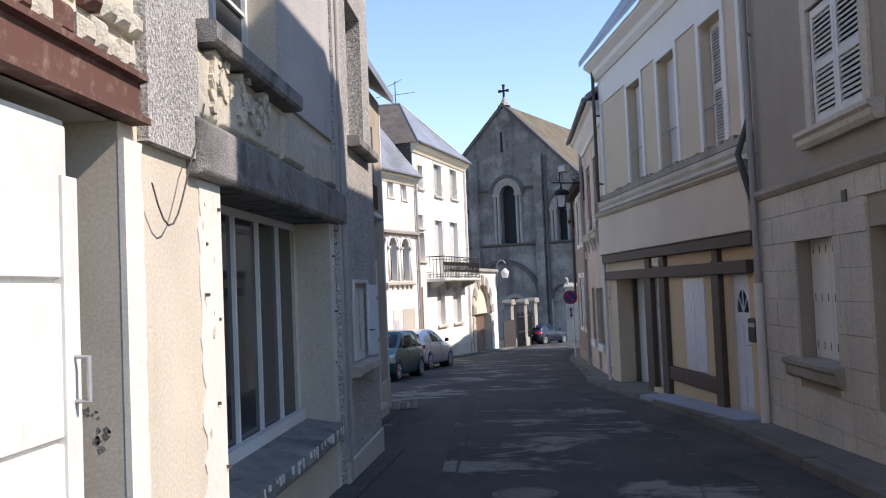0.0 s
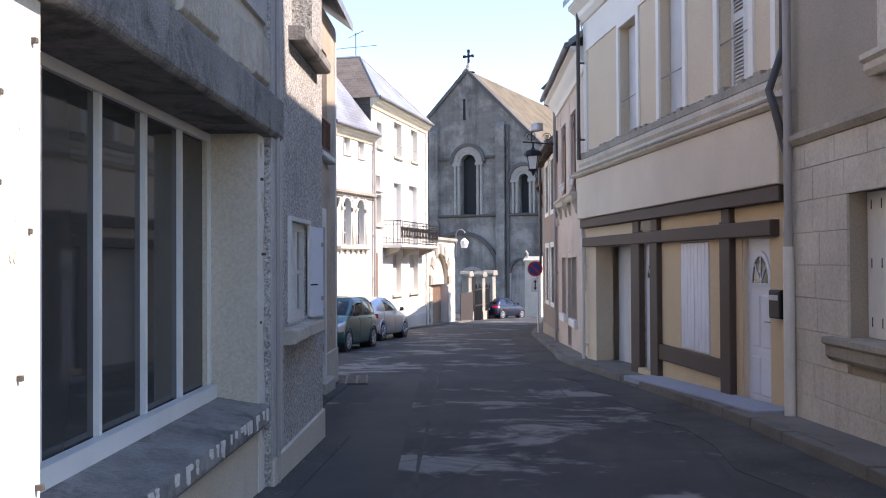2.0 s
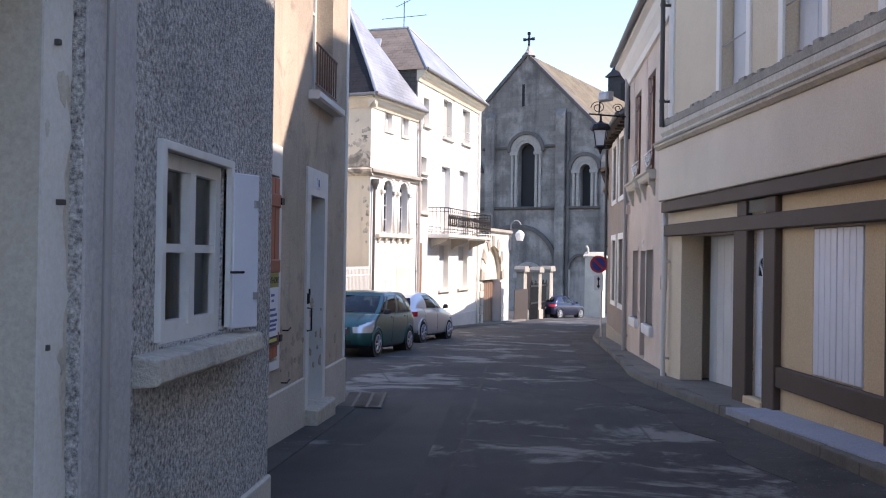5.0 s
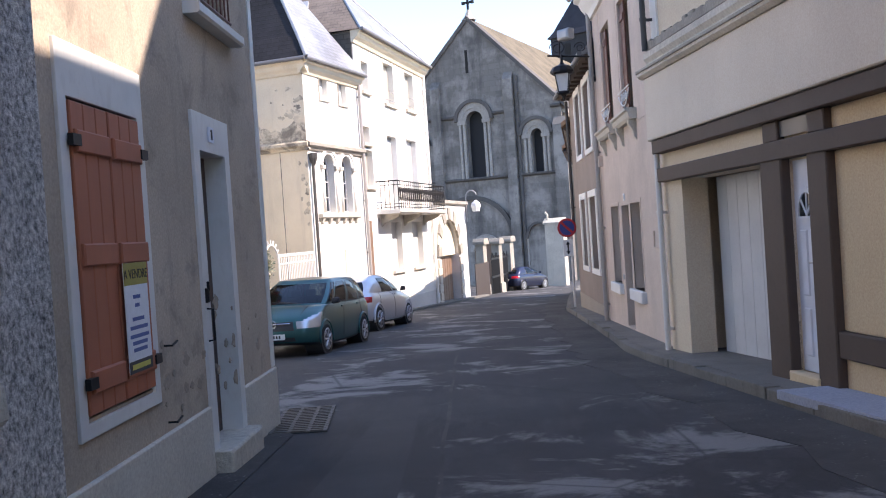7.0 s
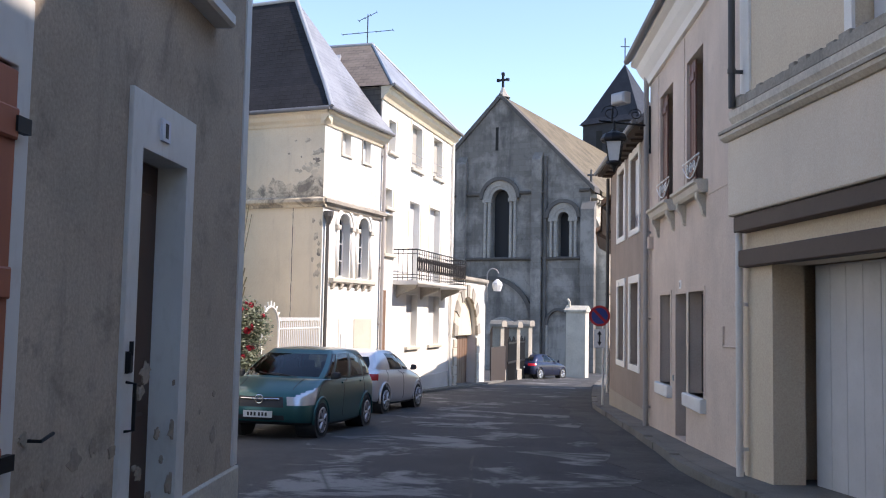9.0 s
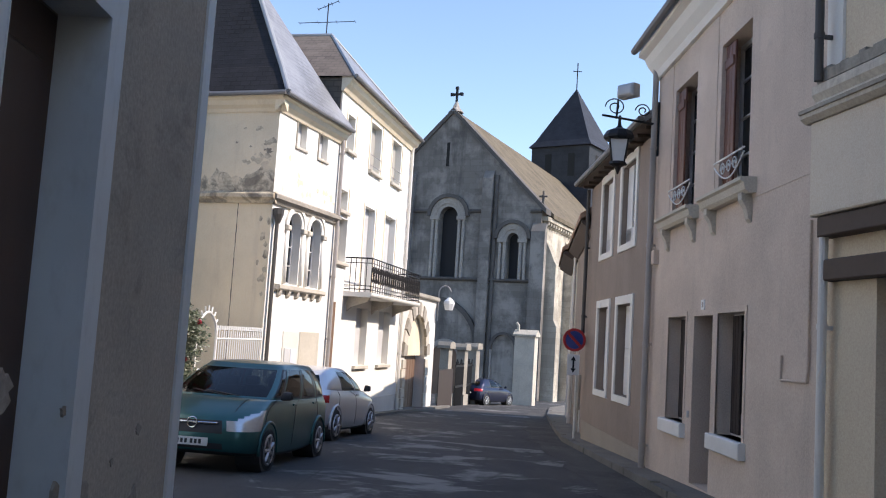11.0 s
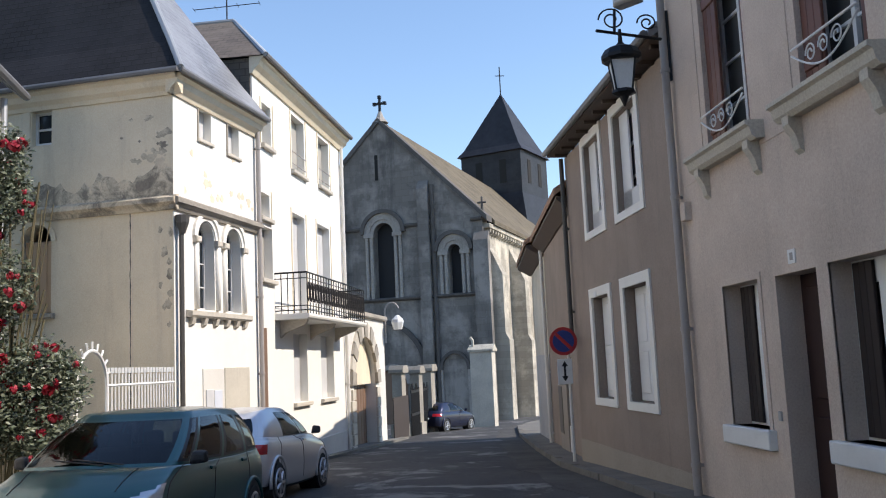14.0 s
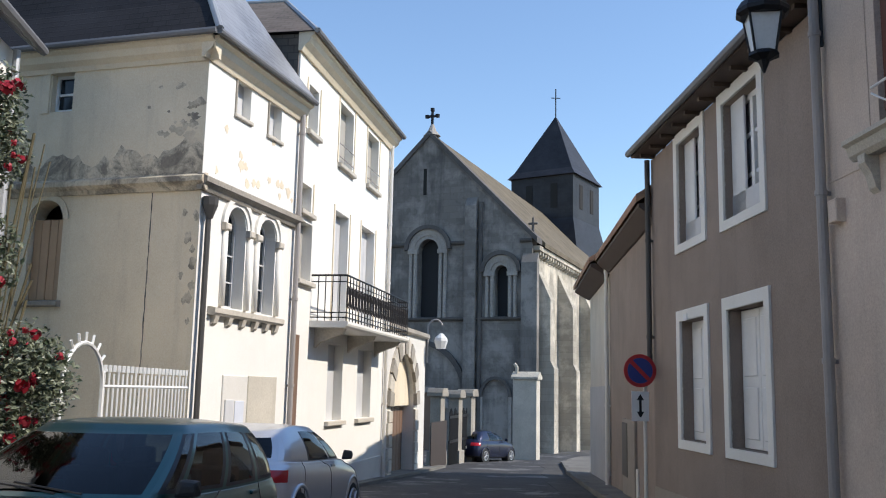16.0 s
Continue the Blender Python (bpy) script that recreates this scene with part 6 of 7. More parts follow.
part("shade", ring_loft(F5L(12.55, 0, 0.5), [(0.05, 2.55), (0.2, 2.4), (0.22, 2.3), (0.15, 2.05)], 8), WHITE, e)
# gate piers and railings before the church
for x, y, w, zt in ((-0.2, 53.8, 0.42, 0.5), (1.22, 58.0, 0.5, 0.5), (0.6, 56.0, 0.42, 0.45)):
    e = thing("gate_pier", (x, y, gz(y)), "pale stone gate pier with moulded cap", "gate pier", "gate piers by the church")
    FQ = Frame((x, y), (x + 0.9135, y - 0.4067), 1)
    # Darker than the pale stone: shade on the fronts goes into the colour.
    part("shaft", Shape().box(FQ, -w / 2, w / 2, gz(y) - 0.1, zt, -w / 2, w / 2), STONE_DARK, e, bevel=0.02)
    part("cap", Shape().prism(FQ, -w / 2 - 0.1, w / 2 + 0.1, [(-w / 2 - 0.1, zt), (w / 2 + 0.1, zt), (w / 2 + 0.1, zt + 0.14), (w / 2, zt + 0.3), (-w / 2, zt + 0.3), (-w / 2 - 0.1, zt + 0.14)]), STONE_DARK, e, bevel=0.02)
    part("base", Shape().box(FQ, -w / 2 - 0.08, w / 2 + 0.08, gz(y) - 0.1, gz(y) + 0.5, -w / 2 - 0.08, w / 2 + 0.08), STONE_DARK, e, bevel=0.02)
FGT = Frame((-0.54, 50.8), (1.3, 58.2), 1)
e = thing("iron_gate", FGT(4, gz(54), 0), "dark iron gates between the stone piers", "gate")
part("panel", Shape().box(FGT, 0.1, 2.8, -2.2, -0.35, -0.03, 0.0), BROWN, e)
for k in range(30):
    u = 3.4 + k * 0.14
    part("bar", Shape().tube([FGT(u, -2.2, 0), FGT(u, -0.05 + 0.12 * math.sin(k), 0)], 0.022, 5), IRON, e)
part("rail", Shape().box(FGT, 3.3, 7.6, -1.2, -1.1, -0.02, 0.02).box(FGT, 3.3, 7.6, -0.3, -0.2, -0.02, 0.02).box(FGT, 3.3, 7.6, -2.2, -1.1, -0.03, -0.01), IRON, e)
e = thing("stone_pier", (3.9, 61, gz(61)), "white boundary pier with weathered cap", "gate pier")
FP = Frame((3.5, 61.35), (4.55, 60.88), 1)
part("shaft", Shape().box(FP, 0.0, 1.1, -2.7, 1.3, -0.6, 0.0), STONE, e, bevel=0.02)
part("cap", Shape().prism(FP, -0.08, 1.18, [(-0.68, 1.3), (0.08, 1.3), (0.08, 1.4), (-0.3, 1.65), (-0.68, 1.4)]), OLDSTONE, e)
part("finial", Shape().tube([FP(0.12, 1.5, -0.2), FP(0.12, 1.85, -0.2), FP(0.0, 2.0, -0.2)], 0.07, 6), OLDSTONE, e)

# ---- church ----
FC = Frame((5.26, 66.2), (5.26 - 9.135, 66.2 + 4.067), -1)
FS = Frame((5.26, 66.2), (5.26 + 4.067, 66.2 + 9.135), 1)
h = thing("church", FC(6, gz(69), -12), "old stone church with gabled front, tiled nave and slated spire", "church")
CW, APEX, EAVE = 11.94, 14.85, 8.85


def rake(u):
    return EAVE + (APEX - EAVE) * (1 - abs(u - CW / 2) / (CW / 2))


CWIN = [(5.3, 6.5, 4.66, 9.0), (1.33, 2.05, 4.66, 7.42), (9.9, 10.6, 4.66, 7.42)]
s = Shape().box(FC, 0, CW, -4.2, 4.66, -0.9, 0)
us = sorted({0, CW, CW / 2, *(u for w in CWIN for u, z in arc((w[0] + w[1]) / 2, 0, (w[1] - w[0]) / 2, n=10)), *(CW * k / 12 for k in range(13))})
for a, b in zip(us, us[1:]):
    lo = [4.66, 4.66]
    for w in CWIN:
        r, c = (w[1] - w[0]) / 2, (w[0] + w[1]) / 2
        if w[0] - 1e-6 <= a and b <= w[1] + 1e-6:
            lo = [w[3] - r + math.sqrt(max(0, r * r - (x - c) ** 2)) for x in (a, b)]
    q = [(a, lo[0]), (b, lo[1]), (b, rake(b)), (a, rake(a))]
    s.hexa([FC(u, z, -0.9) for u, z in q] + [FC(u, z, 0) for u, z in q])
weld(part("front_wall", s, CHURCH, h, "grey weathered gable front, stone darkened for shade"))
for w in CWIN:
    r, c = (w[1] - w[0]) / 2, (w[0] + w[1]) / 2
    zs = w[3] - r
    part("window", Shape().poly(FC, [(w[0], w[2])] + arc(c, zs, r, 180, 0, 12) + [(w[1], w[2])], -0.62, -0.55), LEAD_GLASS, h, "dark leaded window")
    part("arch_moulding", Shape().strip(FC, arc(c, zs, r), arc(c, zs, r + 0.2), -0.05, 0.06), CHURCH_TRIM, h)
    part("arch_moulding", Shape().strip(FC, arc(c, zs, r + 0.2), arc(c, zs, r + 0.56), -0.05, 0.12), CHURCH_TRIM, h)
    part("hood_mould", Shape().strip(FC, arc(c, zs, r + 0.56), arc(c, zs, r + 0.78), -0.05, 0.26), CHURCH_SOOT_SHADE, h, "hood mould darkened for soot and shadow lines")
    for u in (w[0] - 0.14, w[1] + 0.14, w[0] - 0.42, w[1] + 0.42):
        part("colonnette", Shape().tube([FC(u, w[2], 0.06), FC(u, zs, 0.06)], 0.1, 8), CHURCH_TRIM, h)
        part("capital", Shape().box(FC, u - 0.15, u + 0.15, zs - 0.22, zs, -0.02, 0.2), CHURCH_TRIM, h)
part("string_course", Shape().prism(FC, -0.1, CW, [(-0.02, 4.46), (0.1, 4.48), (0.2, 4.56), (0.2, 4.64), (-0.02, 4.7)]), CHURCH_SOOT_SHADE, h)
for a, b in ((0.0, 0.65), (2.75, 4.62), (7.2, 9.2)):
    part("string_course", Shape().prism(FC, a, b, [(-0.02, 8.6), (0.12, 8.62), (0.18, 8.7), (0.18, 8.78), (-0.02, 8.84)]), CHURCH_SOOT_SHADE, h)
for a, b, zt in ((3.05, 3.68, 11.2), (8.23, 8.86, 11.2), (-0.35, 0.5, 8.0)):
    part("buttress", Shape().prism(FC, a, b, [(-0.1, -4.2), (0.34, -4.2), (0.34, zt - 0.5), (0.02, zt), (-0.1, zt)]), CHURCH, h)
part("shaft", Shape().tube([FC(2.86, -4.2, 0.08), FC(2.86, 10.9, 0.08)], 0.13, 8), CHURCH_SOOT_SHADE, h, "thin dark shaft")
part("slit_window", Shape().box(FC, 6.1, 6.3, 11.5, 13.0, -0.02, 0.01), DARK, h)
part("blind_arch", Shape().strip(FC, arc(6.5, 0.5, 2.75, n=28), arc(6.5, 0.5, 3.02, n=28), -0.05, 0.2), CHURCH_SOOT_SHADE, h)
part("blind_arch", Shape().strip(FC, arc(1.92, 0.5, 0.72, 180, 0, 12, 1.25), arc(1.92, 0.5, 0.88, 180, 0, 12, 1.2), -0.05, 0.2), CHURCH_SOOT_SHADE, h)
part("blind_arch_jamb", Shape().box(FC, 1.04, 1.2, -4.0, 0.5, -0.05, 0.12).box(FC, 2.64, 2.8, -4.0, 0.5, -0.05, 0.12), CHURCH_TRIM, h)
part("west_door", Shape().poly(FC, [(4.75, -3.6)] + arc(5.6, -0.15, 0.85, 180, 0, 12) + [(6.45, -3.6)], 0.02, 0.06), OAK, h)
part("door_arch", Shape().strip(FC, arc(5.6, -0.15, 0.85), arc(5.6, -0.15, 1.1), -0.02, 0.2), CHURCH_TRIM, h)
s = Shape()
for sgn in (-1, 1):
    a, b = (CW / 2, APEX), (CW / 2 + sgn * (CW / 2 + 0.3), EAVE - 0.3)
    q = [a, b, (b[0], b[1] + 0.32), (a[0], a[1] + 0.32)]
    s.hexa([FC(u, z, -0.9) for u, z in q] + [FC(u, z, 0.14) for u, z in q])
part("gable_coping", s, CHURCH_SOOT_SHADE, h)
s = Shape()
ap = FC(CW / 2, APEX, -0.3)
s.tube([ap + Vector((0, 0, 0.2)), ap + Vector((0, 0, 0.9))], 0.28, 8)
part("cross_base", ring_loft(ap, [(0.5, APEX + 0.1), (0.24, APEX + 0.4), (0.08, APEX + 0.8)], 8), CHURCH_TRIM, h)
s = Shape().box(FC, CW / 2 - 0.06, CW / 2 + 0.06, APEX + 0.7, APEX + 1.65, -0.36, -0.22).box(FC, CW / 2 - 0.32, CW / 2 + 0.32, APEX + 1.2, APEX + 1.32, -0.36, -0.22)
for u, z in ((-0.32, 1.26), (0.32, 1.26), (0, 1.65)):
    s.box(FC, CW / 2 + u - 0.09, CW / 2 + u + 0.09, APEX + z - 0.09, APEX + z + 0.09, -0.38, -0.2)
part("cross", s, IRON, h, "dark stone cross on the gable")
s = Shape()
for sgn in (-1, 1):
    a, b = (CW / 2, APEX - 0.02), (CW / 2 + sgn * (CW / 2 + 0.45), EAVE - 0.42)
    q = [a, b, (b[0], b[1] + 0.25), (a[0], a[1] + 0.25)]
    s.hexa([FC(u, z, -26) for u, z in q] + [FC(u, z, -0.95) for u, z in q])
part("nave_roof", s, TILE_ROOF, h, "weathered brown tile roof")
SWIN = [(2.6, 3.5, 1.4, 5.2, True), (8.0, 8.9, 1.4, 5.2, True), (13.6, 14.5, 1.4, 5.2, True), (19.0, 19.9, 1.4, 5.2, True)]
weld(part("side_wall", wall_shape(FS, 0.9, 26, -4.2, 8.2, SWIN, 0.8, 0.0), CHURCH_LIT, h, "side wall in stone lightened for sun"))
part("far_wall", Shape().box(FC, CW - 0.8, CW, -4.2, 8.5, -0.95, -26).box(FC, 0.8, CW - 0.8, -4.2, 8.5, -25.2, -26), CHURCH_LIT, h)
for w in SWIN:
    c, r = (w[0] + w[1]) / 2, (w[1] - w[0]) / 2
    part("window", Shape().poly(FS, [(w[0], w[2])] + arc(c, w[3] - r, r) + [(w[1], w[2])], -0.5, -0.44), LEAD_GLASS, h)
    part("hood_mould", Shape().strip(FS, arc(c, w[3] - r, r + 0.1), arc(c, w[3] - r, r + 0.34), -0.02, 0.12), CHURCH_LIT, h)
for u in (0.35, 5.4, 11.0, 16.6, 22.2):
    part("buttress", Shape().prism(FS, u, u + 0.9, [(-0.1, -4.2), (1.1, -4.2), (1.1, 2.0), (0.9, 2.4), (0.9, 5.6), (0.0, 7.6), (-0.1, 7.6)]), CHURCH_LIT, h)
part("corbel_band", Shape().box(FS, 0.2, 26, 8.2, 8.45, -0.8, 0.35), CHURCH_LIT, h)
for k in range(46):
    part("corbel", Shape().prism(FS, 0.5 + k * 0.55, 0.72 + k * 0.55, [(0.0, 8.2), (0.3, 8.2), (0.28, 8.0), (0.0, 7.85)]), CHURCH_LIT, h)
part("side_finial", ring_loft(FC(0.05, 0, -0.3), [(0.2, 8.9), (0.16, 9.1), (0.08, 9.2), (0.06, 9.95), (0.02, 10.0)], 6).tube([FC(-0.2, 9.65, -0.3), FC(0.3, 9.65, -0.3)], 0.06, 6), CHURCH_SOOT_SHADE, h, "small stone cross")
# slate-hung tower with pyramid spire
TC, TH = Vector((11.1, 93.2, 0)), 2.75
TURN = Matrix.Rotation(radians(-10), 3, "Z")
ax, ay = TURN @ Vector(FS.n), TURN @ Vector(FS.t)


def tw(i, j, z, r):
    p = TC + ax * (i * r) + ay * (j * r)
    return Vector((p.x, p.y, z))


CORN = ((-1, -1), (1, -1), (1, 1), (-1, 1))
s = Shape()
rings = ((10.0, TH + 0.9), (13.4, TH + 0.25), (14.6, TH), (18.3, TH))
vs = [tw(i, j, z, r) for z, r in rings for i, j in CORN]
part("tower", s.add(vs, [(k * 4 + i, k * 4 + (i + 1) % 4, k * 4 + 4 + (i + 1) % 4, k * 4 + 4 + i) for k in range(3) for i in range(4)]), SPIRE_SLATE, h, "slate-hung bell tower")
s = Shape()
vs = [tw(i, j, 18.15, TH + 0.25) for i, j in CORN] + [tw(i, j, 18.75, TH * 0.93) for i, j in CORN] + [TC + Vector((0, 0, 24.0))]
part("spire", s.add(vs, [(i, (i + 1) % 4, 4 + (i + 1) % 4, 4 + i) for i in range(4)] + [(4 + i, 4 + (i + 1) % 4, 8) for i in range(4)] + [(3, 2, 1, 0)]), SPIRE_SLATE, h, "pyramid slate spire")
for k in (-1, 1):
    FTW = Frame(tw(1, -1, 0, TH)[:2], tw(1, 1, 0, TH)[:2], 1)
    u = TH + k * 1.1
    part("louvre_opening", Shape().box(FTW, u - 0.3, u + 0.3, 15.5, 17.5, -0.1, 0.03), DARK, h)
    FTX = Frame(tw(-1, -1, 0, TH)[:2], tw(1, -1, 0, TH)[:2], 1)
    part("louvre_opening", Shape().box(FTX, u - 0.3, u + 0.3, 15.5, 17.5, -0.1, 0.03), DARK, h)
v = part("weather_vane", Shape().tube([TC + Vector((0, 0, 23.8)), TC + Vector((0, 0, 26.4))], 0.05, 6), IRON, h)
part("vane_arm", Shape().tube([TC + Vector((-0.4, 0, 25.6)), TC + Vector((0.4, 0, 25.6))], 0.04, 5), IRON, v)

FAR = Vector((-0.7, 10.0, 1.1))
h.location, h.scale = FAR + (h.location - FAR) * 1.1, (1.1, 1.1, 1.1)

# ---- courtyard behind the house for sale ----
FY = Frame((-6.95, 27.0), (-7.4, 33.2), 1, 0.1)
h = house("white side house with zinc gutter behind the roses", FY, -4.0, 6.1, -1.9, 5.35, [], WHITECOAT, 4.0)
gable_roof(h, FY, -4.0, 6.2, 5.4, SLATE, 4.0, 0.3, 2.0)
part("gutter", Shape().tube([FY(-4.0, 5.45, 0.36), FY(6.25, 5.45, 0.36)], 0.07, 8), DULLZINC, h)
pipe(FY, 5.85, -1.2, 5.3, ZINC, 0.055, 0.12, False, "zinc downpipe on the white house")
YL = [(-6.95, 30.8), (-6.1, 30.25), (-5.22, 29.92)]
e = thing("garden_wall", (-5.3, 26, gz(26)), "low cream garden wall with pale coping", "wall")
for a, b in zip(YL, YL[1:]):
    fr = Frame(a, b, 1, 0.1)
    part("wall", Shape().box(fr, 0, fr.len, -1.6, -0.2, -0.12, 0.12), LIME, e)
    part("coping", Shape().cham(fr, -0.02, fr.len + 0.02, -0.2, -0.1, -0.18, 0.18, 0.02), STONE, e)
e = thing("railing", (-4.9, 31, gz(31)), "white iron railing with arched gate", "railing")
FRL = Frame((-5.2, 29.95), (-4.72, 33.7), 1, 0.1)
for z in (0.55, -0.9):
    part("rail", Shape().tube([FRL(1.0, z, 0), FRL(3.75, z, 0)], 0.02, 6), WHITE, e)
for k in range(22):
    u = 1.03 + k * 0.127
    part("picket", Shape().tube([FRL(u, -1.1, 0), FRL(u, 0.78 if k % 2 else 0.7, 0)], 0.014, 5).tube([FRL(u, 0.72, 0), FRL(u, 0.8, 0)], 0.026, 5), WHITE, e)
part("base_wall", Shape().box(FRL, 0.98, 3.78, -1.7, -1.0, -0.1, 0.1), LIME, e)
gp = thing("garden_gate", FRL(0.5, gz(30), 0), "white arched iron garden gate", "gate")
part("arch", Shape().tube([FRL(0.02, -1.2, 0), FRL(0.02, 0.55, 0)] + [FRL(u, z, 0) for u, z in arc(0.5, 0.55, 0.48, 180, 0, 12)] + [FRL(0.98, -1.2, 0)], 0.025, 6), WHITE, gp)
for k in range(11):
    a = radians(180 - k * 18)
    part("bud", Shape().tube([FRL(0.5 + 0.48 * math.cos(a), 0.55 + 0.48 * math.sin(a), 0), FRL(0.5 + 0.6 * math.cos(a), 0.55 + 0.6 * math.sin(a), 0)], 0.018, 5), WHITE, gp)
for k in range(1, 7):
    part("bar", Shape().tube([FRL(0.02 + k * 0.137, -1.15, 0), FRL(0.02 + k * 0.137, 0.0, 0)], 0.012, 5), WHITE, gp)
part("gate_rail", Shape().tube([FRL(0.02, 0.0, 0), FRL(0.98, 0.0, 0)], 0.016, 5).tube([FRL(0.02, -0.6, 0), FRL(0.98, -0.6, 0)], 0.016, 5), WHITE, gp)


# ---- parked cars ----
def lpart(name, sh, mat, parent, label="", bevel=0.0, smooth=False):
    """A part in its thing's own axes."""
    ob = part(name, sh, mat, None, label, bevel, smooth)
    ob.parent = parent
    return ob


LOC = Frame((0, 0), (1, 0), 1)                    # u = x, d = -y


def car_paint(name, col, metal=0.55):
    m, nt, b = nodes_of(name)
    n = noise_tex(nt, 300, 2)
    nt.links.new(mix(nt, n, tuple(c * 0.85 for c in col), tuple(c * 1.15 for c in col)), b.inputs["Base Color"])
    b.inputs["Metallic"].default_value, b.inputs["Roughness"].default_value = metal, 0.32
    b.inputs["Coat Weight"].default_value, b.inputs["Coat Roughness"].default_value = 0.5, 0.08
    return m


TYRE = plain("tyre_rubber", (0.02, 0.02, 0.02), 0.8)
ALLOY = plain("alloy", (0.5, 0.5, 0.52), 0.35, 0.8)
LAMPGLASS = plain("headlamp_glass", (0.6, 0.62, 0.63), 0.18, 0.6)
REDLENS = plain("red_lens", (0.4, 0.01, 0.015), 0.15)
CHROME = plain("chrome", (0.6, 0.6, 0.6), 0.15, 1.0)
TRIMBLK = plain("black_trim", (0.025, 0.025, 0.027), 0.5)
CARGLASS = clear_glass("car_glass", (0.2, 0.24, 0.235))
SEAT = plain("seat_cloth", (0.06, 0.06, 0.065), 0.9)


def ring_points(w, yf, yr, cf, cr, bow, zf, zs, zr):
    """Half outline from the middle of the nose round to the middle of the tail: 8 + 8 + 30 + 6 + 8 spans."""
    xs = w - cf
    half = [(xs * i / 8, yf - bow * (xs * i / 8 / w) ** 2) for i in range(9)]
    ye = half[-1][1]
    half += [(xs + cf * math.sin(a * math.pi / 16), ye - cf * (1 - math.cos(a * math.pi / 16))) for a in range(1, 9)]
    y0, y1 = ye - cf, yr + 0.04 + cr
    half += [(w + 0.02 * math.sin(math.pi * i / 30) - 0.02 * (i / 30) ** 2, y0 + (y1 - y0) * i / 30) for i in range(1, 31)]
    wr = w - 0.02
    half += [(wr - cr + cr * math.cos(a * math.pi / 12), y1 - cr * math.sin(a * math.pi / 12)) for a in range(1, 7)]
    half += [((wr - cr) * (1 - i / 8), yr + 0.04 * (1 - i / 8) ** 2) for i in range(1, 9)]
    pts = []
    for x, y in half:
        t = (y - yr) / (yf - yr) * 2 - 1
        z = zs + (zf - zs) * max(t, 0) ** 2.2 + (zr - zs) * max(-t, 0) ** 2.2
        pts.append(Vector((x, y, z)))
    return pts


def catmull(a, b, c, d, t):
    return 0.5 * (2 * b + (c - a) * t + (2 * a - 5 * b + 4 * c - d) * t * t + (3 * b - a - 3 * c + d) * t ** 3)


def shell_rows(rings, belt):
    """Rows of the shell with their level: thirds between the rings, finer on the glass."""
    rr = [ring_points(*r) for r in rings]
    rows = []
    for i in range(len(rr) - 1):
        steps = (0.0, 0.06, 0.12, 0.3, 0.5, 0.7, 0.86, 0.93) if i == belt else (0.0, 0.33, 0.67)
        for t in steps:
            A, B, C, D = rr[max(i - 1, 0)], rr[i], rr[i + 1], rr[min(i + 2, len(rr) - 1)]
            if i == belt:
                row = [b.lerp(c, t) + Vector((0.045 * t * (1 - t) * 4 * b.x / 0.8, 0.03 * t * (1 - t) * 4 * (1 if b.y > 0.5 else -1 if b.y < -1.7 else 0), 0)) for b, c in zip(B, C)]
            elif i == belt - 1 or i == belt + 1:
                row = [b.lerp(c, t) + Vector((0, 0, 0.02 * t * (1 - t) * 4)) for b, c in zip(B, C)]
            else:
                row = [catmull(a, b, c, d, t) for a, b, c, d in zip(A, B, C, D)]
            rows.append((i + t, row))
    rows.append((len(rr) - 1, rr[-1]))
    return rows


